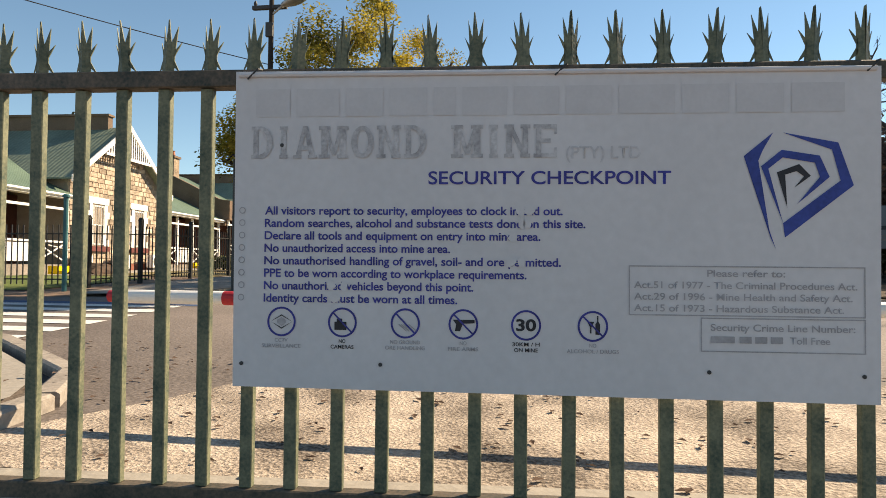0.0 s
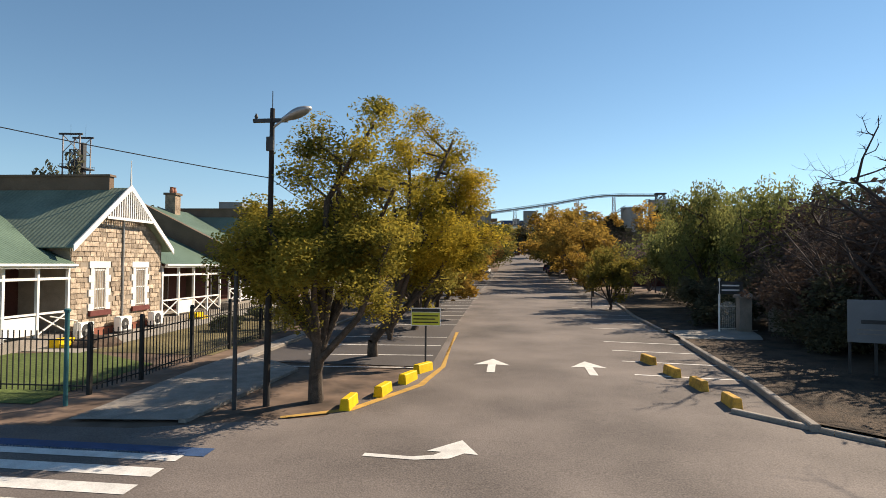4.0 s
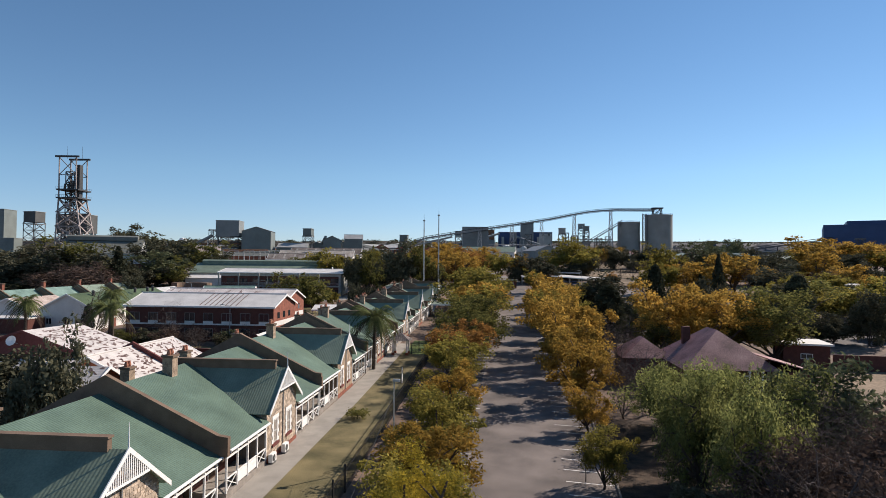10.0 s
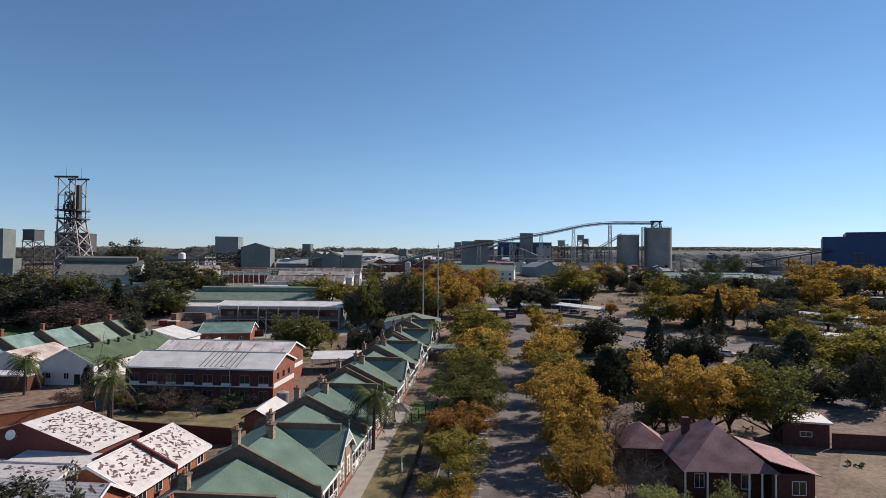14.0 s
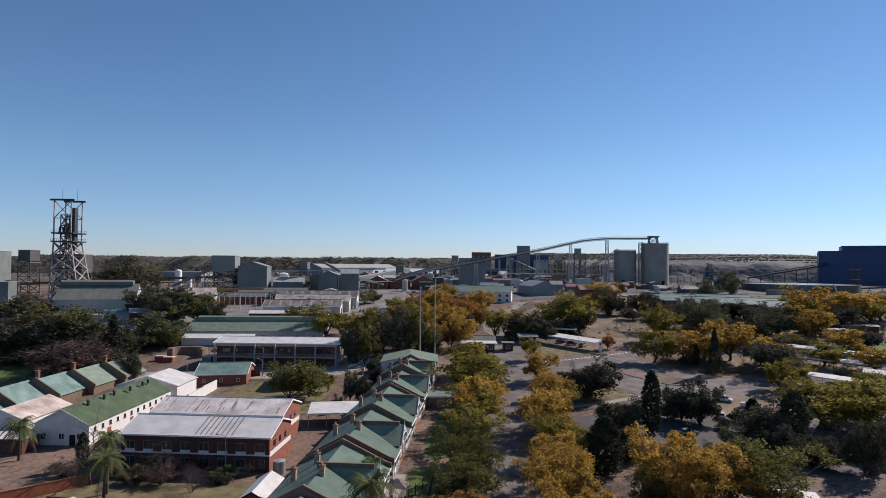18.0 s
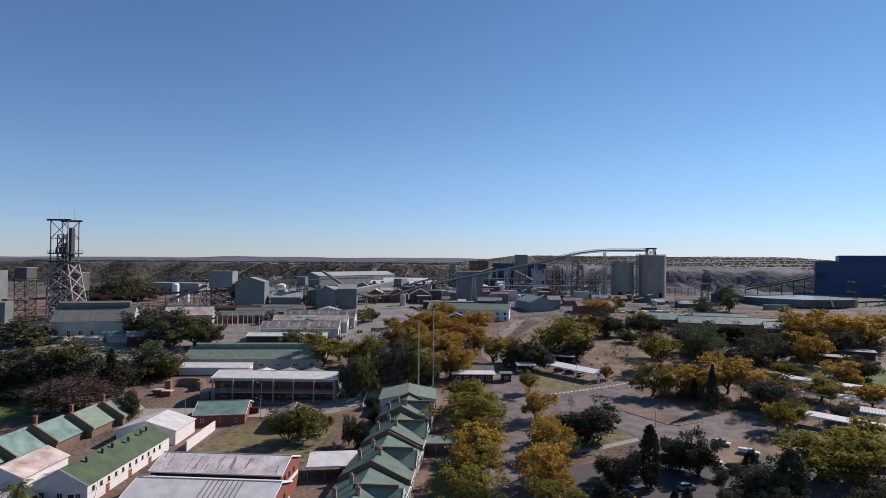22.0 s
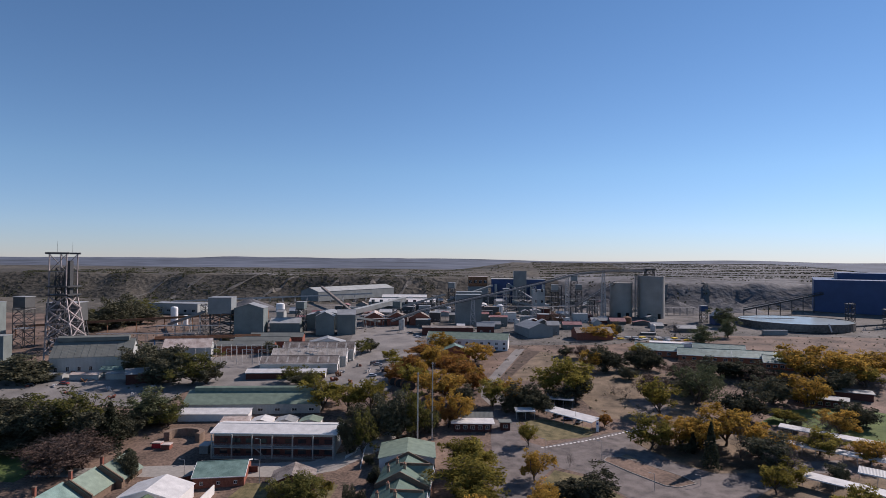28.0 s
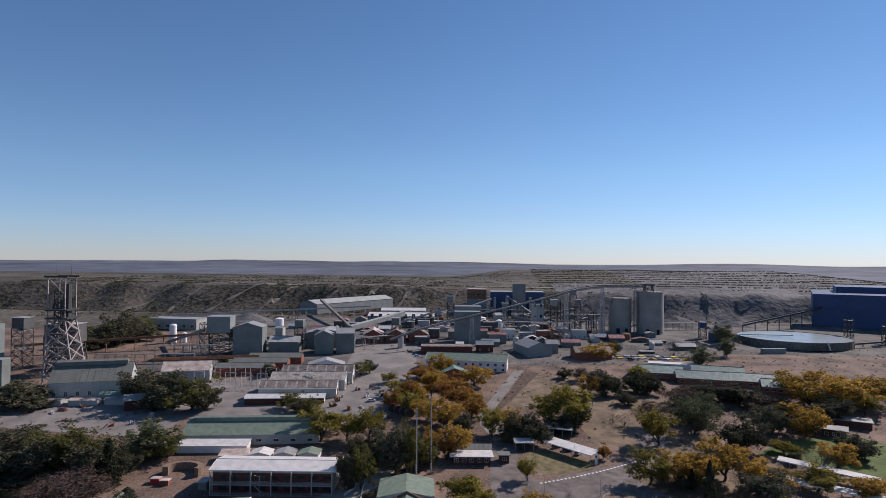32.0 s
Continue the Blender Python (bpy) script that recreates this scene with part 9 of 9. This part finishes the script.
for i in range(70):
    x, y = (rr.uniform(-320, -160), rr.uniform(250, 290)) if i < 45 else (rr.uniform(-92, -62), rr.uniform(285, 330))
    w_, d_, h_ = rr.uniform(1, 5), rr.uniform(1, 3), rr.uniform(0.6, 2.2)
    t = thing("scrap_heap", "heap of rusty scrap steel in the yard", "scrap", x, y, rz=rr.uniform(0, 180), group="scrap heaps")
    bm = B()
    for k in range(5):
        beam(bm, (rr.uniform(-w_, w_) / 2, rr.uniform(-d_, d_) / 2, 0), (rr.uniform(-w_, w_) / 2, rr.uniform(-d_, d_) / 2, h_), rr.uniform(0.2, 0.7))
    part("scrap", bm, (M["rust"], M["steel"], M["steel_light"], M["brick"])[i % 4], t)
for i in range(26):
    x, y = 60 + (i % 13) * 5.2, 416 + (i // 13) * 7 + rr.uniform(-1, 1)
    t = thing("pipe_stack", "stack of pale steel pipes on the ground", "pipe stack", x, y, rz=rr.uniform(-20, 20), group="pipe stacks")
    for k in range(4):
        part("pipe", rod(B(), (0, k * 0.8, 0.5), (3.5, k * 0.8, 0.5), 0.4, n=7), (M["paint_white"], M["steel_light"], M["yellow"], M["steel"])[i % 4], t)
# substation steelwork before the left plant
for i in range(16):
    x, y = -170 + (i % 8) * 9, 316 + (i // 8) * 12
    t = thing("gantry", "pale steel substation gantry", "gantry", x, y, group="substation gantries")
    bm = B()
    for s in (-3, 3):
        beam(bm, (s, 0, -0.5), (s, 0, 8), 0.25)
    beam(bm, (-3, 0, 8), (3, 0, 8), 0.25)
    beam(bm, (-3, 0, 6), (3, 0, 8), 0.15)
    part("gantry_frame", bm, M["steel_light"], t)
# pipe bridges by the winder house
for i in range(4):
    t = thing("pipe_bridge", "rusty pipe bridge on blue legs", "pipe bridge", -215 + 15 * i, 345 + 4 * i, rz=14, group="pipe bridges")
    for k in range(3):
        part("pipe", rod(B(), (0, k * 1.2, 6 + 0.5 * k), (15.4, k * 1.2, 6 + 0.5 * k), 0.45, n=7), M["rust"], t)
    for k in (0, 7.5):
        part("leg", beam(B(), (k, 1, -0.5), (k, 1, 6), 0.5), M["leg_blue"], t)
# the green-roofed school wings
for i, (x0, y0, x1, y1, dp) in enumerate(((71, 362, 96, 358, 14), (92, 352, 118, 347, 13), (116, 350, 142, 344, 14), (132, 338, 148, 334, 12), (104, 366, 130, 360, 12))):
    hall("school_wing", "low school wing with pale green iron roof", "school", (x0, y0), (x1, y1), dp, 4.0, 6.8, M["brick_orange"], M["roof_teal"], fascia=M["paint_white"], win=((5, 1.2, 2.0, 1.4),), group="school wings", over=0.8)
block("white_canopy", "long flat white canopy roof", "canopy", (84, 388), (112, 382), 8, 3.4, M["plaster"], M["roof_white"])
block("lodge", "long low brick lodge with flat roof", "lodge", (121.5, 280.5), (139, 271.5), 8, 3.4, M["brick_dark"], M["roof_grey"], win=((7, 0.9, 1.6, 1.4),), over=0.8)
block("lodge", "low brick lodge with pale flat roof", "lodge", (136, 292), (156, 284), 8, 3.2, M["brick_dark"], M["roof_grey"], over=0.6)
# solar geysers and vents on the long green roof
for vx, vy in ((-91.4, 121), (-92.0, 127), (-92.4, 131), (-91.8, 136), (-92.5, 142), (-93.0, 145)):
    t = thing("roof_vent", "dark roof ventilator on the green roof", "roof vent", vx, vy, ground_z(vx, 114) + 7.1, group="roof vents")
    part("cowl", lathe(B(), [(0.3, -0.3), (0.3, 0.5), (0.45, 0.6), (0.1, 0.9)], 12), M["steel_dark"], t)

# ---- rough veld on the dumps ----
rng = np.random.default_rng(77)
cen, rad = [], []
for i in range(16000):
    x = rng.uniform(-750, 640) if i % 2 else rng.uniform(-750, -60)
    y = rng.uniform(560, 1300) if i % 3 else rng.uniform(700, 880)
    if 590 < y < 700 and -230 < x < 60:
        continue
    if 600 < y < 780 and -230 < x < -150:
        continue
    if 250 < x < 460 and y < 760:
        continue
    clump = noise.noise((x * 0.02, y * 0.02, 4))
    if clump < (0.0 if x < 60 or (x < 280 and y > 930) else 0.22):
        continue
    cen.append((x, y, land(x, y) + 0.4))
    rad.append(rng.uniform(0.8, 2.6) * (1.4 if x < -60 else 0.8))
for y_ in range(905, 1420, 52):
    for i in range(700):
        x = rng.uniform(40, 900)
        y = y_ + rng.normal() * 1.0 + 6 * noise.noise((x * 0.01, y_, 2))
        cen.append((x, y, land(x, y) + 0.6))
        rad.append(rng.uniform(0.7, 1.7))
vs, fs = leaves(rng, cen, rad, 110000, 0.9, 0.7)
tagged(new("veld_scrub", mesh_of("veld_scrub", vs, fs, M["leaf_scrub"])), "olive-grey thorn scrub on the dump slopes", "scrub", kind="stuff")
# low scrub and weeds between the trees
cen, rad = [], []
for i in range(2600):
    x, y = rng.uniform(-330, 260), rng.uniform(60, 470)
    if (-26 < x < 9 and y < 180) or (-120 < x < -40 and y < 260) or (-10 < x < 110 and 130 < y < 260) or (-170 < x < -60 and 270 < y < 420):
        continue
    cen.append((x, y, ground_z(x, y) + 0.3))
    rad.append(rng.uniform(0.4, 1.5))
vs, fs = leaves(rng, cen, rad, 26000, 0.35, 0.6)
tagged(new("undergrowth", mesh_of("undergrowth", vs, fs, M["leaf_dark"])), "low dark undergrowth and weeds between the trees", "undergrowth", kind="stuff")
# ---- plant clutter: pipe racks, towers, tanks, small sheds ----
rp = random.Random(31)


def pipe_rack(x, y, rz, L, h, label="braced steel pipe rack with grey pipes"):
    t = thing("pipe_rack", label, "pipe rack", x, y, rz=rz, group="pipe racks")
    n = max(2, round(L / 6))
    for i in range(n + 1):
        bm = B()
        for s in (-1.2, 1.2):
            beam(bm, (L * i / n, s, -0.8), (L * i / n, s, h), 0.22)
        beam(bm, (L * i / n, -1.2, h), (L * i / n, 1.2, h), 0.22)
        beam(bm, (L * i / n, -1.2, h * 0.6), (L * i / n, 1.2, h), 0.14)
        part("bent", bm, M["steel"], t)
    for k in range(4):
        part("pipe", rod(B(), (0, -1 + 0.65 * k, h + 0.3), (L, -1 + 0.65 * k, h + 0.3), 0.24, n=7), (M["steel_light"], M["rust"], M["steel"], M["galv"])[k], t)


def frame_tower(x, y, w, h, label, clad=None):
    t = thing("frame_tower", label, "plant tower", x, y, group="frame towers")
    part("tower_frame", lattice(B(), (0, 0, -0.6), (0, 0, h), w, w, max(2, round(h / 4.5)), 0.22), M["steel_dark"], t)
    for k in range(2):
        part("deck", box(B(), -w - 0.4, w + 0.4, -w - 0.4, w + 0.4, h * (0.45 + 0.5 * k), h * (0.45 + 0.5 * k) + 0.3), M["steel"], t)
    if clad:
        part("cabin", box(B(), -w, w, -w, w, h, h + w * 1.6), clad, t)
        part("cabin_roof", box(B(), -w - 0.3, w + 0.3, -w - 0.3, w + 0.3, h + w * 1.6, h + w * 1.6 + 0.3), M["roof_grey"], t)


def belt(p, q, label, w=1.6, material=None):
    """An inclined belt gallery on legs."""
    t = thing("belt_gallery", label, "conveyor", 0, 0, 0, group="belt galleries")
    p, q = Vector(p), Vector(q)
    part("gallery_tube", beam(B(), p, q, w), material or M["clad_grey"], t)
    n = max(2, round((q - p).length / 12))
    for i in range(n):
        c = p.lerp(q, (i + 0.5) / n)
        bm = beam(B(), (c.x - 1, c.y, ground_z(c.x, c.y) - 1), (c.x, c.y, c.z), 0.3)
        beam(bm, (c.x + 1, c.y, ground_z(c.x, c.y) - 1), (c.x, c.y, c.z), 0.3)
        part("leg", bm, M["steel_light"], t)


for x, y, rz, L, h in ((-150, 452, 6, 60, 7), (-60, 490, 4, 44, 8), (-10, 516, 5, 60, 9), (40, 540, 3, 44, 8), (44, 552, 4, 60, 12), (-110, 440, 40, 40, 6), (-260, 356, 12, 60, 6), (-230, 372, 14, 40, 9), (130, 556, 5, 40, 6), (-30, 604, 4, 80, 10)):
    pipe_rack(x, y, rz, L, h)
for x, y, w, h, c in ((48, 546, 2.6, 18, None), (58, 548, 2.6, 22, "clad_grey"), (70, 552, 2.2, 16, None), (38, 560, 3, 20, "clad_pale"), (-6, 560, 3, 16, "clad_grey"), (8, 580, 3, 20, None), (-60, 600, 3.2, 18, "clad_grey"), (-72, 560, 2.4, 14, None), (44, 600, 3, 22, None), (60, 610, 3, 26, "clad_grey"), (-90, 470, 3, 12, "clad_green"), (-150, 420, 3, 16, "clad_green"), (-212, 404, 3.2, 20, None), (-286, 352, 3.5, 18, None), (-300, 344, 4, 24, "clad_dark"), (-270, 350, 3.2, 14, None), (152, 508, 2.5, 9, "clad_blue"), (268, 520, 2.5, 16, None), (285, 500, 2.5, 14, None)):
    frame_tower(x, y, w, h, "braced dark steel plant tower with decks", M[c] if c else None)
for p, q in (((-160, 470, 24), (-134, 410, 34)), ((-60, 560, 33), (-20, 600, 46)), ((0, 560, 34), (30, 540, 28)), ((-188, 440, 24), (-176, 402, 36)), ((-110, 500, 26), (-60, 540, 40)), ((20, 575, 34), (-5, 650, 46)), ((-120, 415, 32), (-100, 452, 24)), ((290, 470, 26), (340, 560, 38)), ((-250, 420, 22), (-210, 396, 34))):
    belt(p, q, "inclined grey clad belt gallery on pale legs")
belt((-330, 560, 28), (-150, 640, 34), "long low pale conveyor below the dump", 1.4, M["steel_light"])
belt((230, 470, 24), (330, 510, 27), "low dark conveyor by the tank", 1.2, M["steel_dark"])
USED = [(o.matrix_world.translation.x, o.matrix_world.translation.y) for o in scene.objects if o.parent is None and o.type == 'EMPTY' and 400 < o.matrix_world.translation.y < 700]
USED += [(116, 534), (92, 536), (-110, 510), (-100, 570), (-60, 440), (-60, 450), (0, 660), (20, 660)]
for i in range(120):
    for _ in range(30):
        x, y = rp.uniform(-215, 120), rp.uniform(425, 640)
        if y > 540 and x < -140:
            continue
        if all((x - a) ** 2 + (y - b) ** 2 > 110 for a, b in USED):
            break
    USED.append((x, y))
    w_, d_, h_ = rp.uniform(5, 14), rp.uniform(5, 10), rp.uniform(2.5, 7.5)
    wm = rp.choice(("clad_grey", "clad_dark", "clad_green", "clad_pale", "clad_green", "brick_dark", "clad_dark"))
    rm = rp.choice(("roof_grey", "roof_slate", "roof_red", "roof_brown", "roof_white", "roof_grey", "roof_grey"))
    if x > 30:
        h_ *= 0.5
    if rp.random() < 0.55:
        hall("plant_shed", "small works shed with a pitched iron roof", "shed", (x, y), (x + w_, y + w_ * 0.08), d_, h_, h_ + rp.uniform(1, 2.5), M[wm], M[rm], axis=rp.choice(("long", "cross")), win=((2, 1.2, 1.2, 1.2),) if h_ > 3.5 else (), group="plant sheds")
    elif rp.random() < 0.5:
        t = thing("process_tank", "upright grey steel process tank", "tank", x, y, group="process tanks")
        r_ = rp.uniform(1.8, 4)
        part("shell", lathe(B(), [(r_, -0.8), (r_, h_ + 1), (r_ * 0.3, h_ + 1.9)], 20), M[rp.choice(("steel_light", "galv", "paint_white", "rust"))], t)
    else:
        block("plant_shed", "flat-roofed works building with sheet iron walls", "shed", (x, y), (x + w_, y + w_ * 0.08), d_, h_, M[wm], M[rm], win=((3, 1.2, 1.2, 1.2),) if h_ > 3.5 else (), group="plant sheds")
# grey stockpiles
for x, y, r, h in ((-40, 590, 22, 9), (90, 590, 26, 10), (150, 590, 30, 11), (210, 600, 24, 9), (120, 475, 8, 2.5), (140, 480, 9, 3), (-250, 560, 26, 9), (-300, 520, 20, 7)):
    t = thing("stockpile", "conical grey heap of crushed ore", "stockpile", x, y, group="stockpiles")
    bm = B()
    n = 26
    rings = [[bm.verts.new((r * k * math.cos(2 * math.pi * i / n) * (1 + 0.12 * noise.noise((i * 0.5, k * 3, x))), r * k * 0.7 * math.sin(2 * math.pi * i / n), h * (1 - k) ** 1.1 - 0.4 + 0.3 * noise.noise((i, k * 9, y)))) for i in range(n)] for k in (1.0, 0.75, 0.5, 0.25, 0.06)]
    for a, b in zip(rings, rings[1:]):
        for i in range(n):
            bm.faces.new((a[i], a[(i + 1) % n], b[(i + 1) % n], b[i]))
    bm.faces.new(rings[-1])
    part("mound", bm, M["tailings"], t)
# pale wash gullies down the dump face
for k, (x, lean) in enumerate(((-520, 40), (-455, 30), (-400, 55), (-335, 35), (-262, 45), (-205, 30), (-150, 20), (-90, 25), (180, 30), (235, 20))):
    bm = B()
    for q in range(10):
        ya, yb = 762 + 9.5 * q, 762 + 9.5 * (q + 1)
        xa, xb = x + lean * q / 10, x + lean * (q + 1) / 10
        wa = 2.2 + 1.2 * math.sin(q * 1.7 + k)
        slope(bm, (xa - wa, ya, land(xa - wa, ya) + 0.5), (xa + wa, ya, land(xa + wa, ya) + 0.5), (xb + wa, yb, land(xb + wa, yb) + 0.5), (xb - wa, yb, land(xb - wa, yb) + 0.5), 0.4)
    tagged(part("gully", bm, M["gully"]), "pale eroded gully down the dump face", "gully", kind="structure")
# haul road on the dump
bm = B()
for k in range(40):
    xa, xb = -420 + 12 * k, -420 + 12 * (k + 1)
    ya, yb = 872 + 0.02 * xa, 872 + 0.02 * xb
    slope(bm, (xa, ya, land(xa, ya) + 0.3), (xb, yb, land(xb, yb) + 0.3), (xb, yb + 12, land(xb, yb + 12) + 0.5), (xa, ya + 12, land(xa, ya + 12) + 0.5), 0.3)
tagged(part("haul_road", bm, M["gravel"]), "pale haul road along the dump crest", "road", kind="structure")
# far hills; the haze that blues them is in the material colour
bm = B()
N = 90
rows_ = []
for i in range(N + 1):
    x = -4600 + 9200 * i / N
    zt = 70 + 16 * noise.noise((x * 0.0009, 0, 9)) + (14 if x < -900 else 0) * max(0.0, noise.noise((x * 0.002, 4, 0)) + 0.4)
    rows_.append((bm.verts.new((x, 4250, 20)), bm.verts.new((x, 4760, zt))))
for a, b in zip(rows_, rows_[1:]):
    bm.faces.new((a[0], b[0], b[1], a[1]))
tagged(part("backdrop", bm, M["far_plain"]), "low hills on the horizon, blue-grey with painted haze", "hills", kind="structure")
# ---- stones of the two nearest gables ----
for ci, t in enumerate(near_cottages[:2]):
    rs_ = random.Random(50 + ci)
    wall = [c for c in t.children if c.name.split(".")[0] == "wall"][0]
    shapes = []
    for k in range(8):
        wd, ht = (0.3, 0.42, 0.55, 0.36, 0.48, 0.62, 0.26, 0.4)[k], 0.225
        bm = box(B(), -0.05, 0.035, -wd / 2 + 0.008, wd / 2 - 0.008, 0.008, ht - 0.008)
        for v in bm.verts:
            if v.co.x > 0:
                v.co.y *= 0.95
                v.co.z = 0.008 + (v.co.z - 0.008) * 0.95 + 0.005
                v.co.x += rs_.uniform(-0.012, 0.012)
        me = bpy.data.meshes.new("stone")
        bm.to_mesh(me)
        bm.free()
        me.materials.append(M["stone"])
        shapes.append((wd, me))
    z, made = 0.36, 0
    while z < 6.4 and made < 300:
        half = GW - 0.02 if z + 0.2 < GE else (GA - z - 0.28) * GW / (GA - GE)
        y = -half
        while y < half - 0.2 and made < 300:
            wd, me = shapes[rs_.randrange(8)]
            if y + wd > half:
                wd, me = shapes[6]
                if y + wd > half + 0.05:
                    break
            yc = y + wd / 2
            inside = any(abs(yc - wy) < 0.41 + 0.34 + wd / 2 - 0.1 and 0.9 < z + 0.1 < 3.3 for wy in (-1.55, 1.55))
            if not inside:
                o = new("stone", me)
                o.parent = wall
                o.matrix_local = pose(0, yc, z, rs_.uniform(-0.6, 0.6))
                made += 1
            y += wd
        z += 0.225
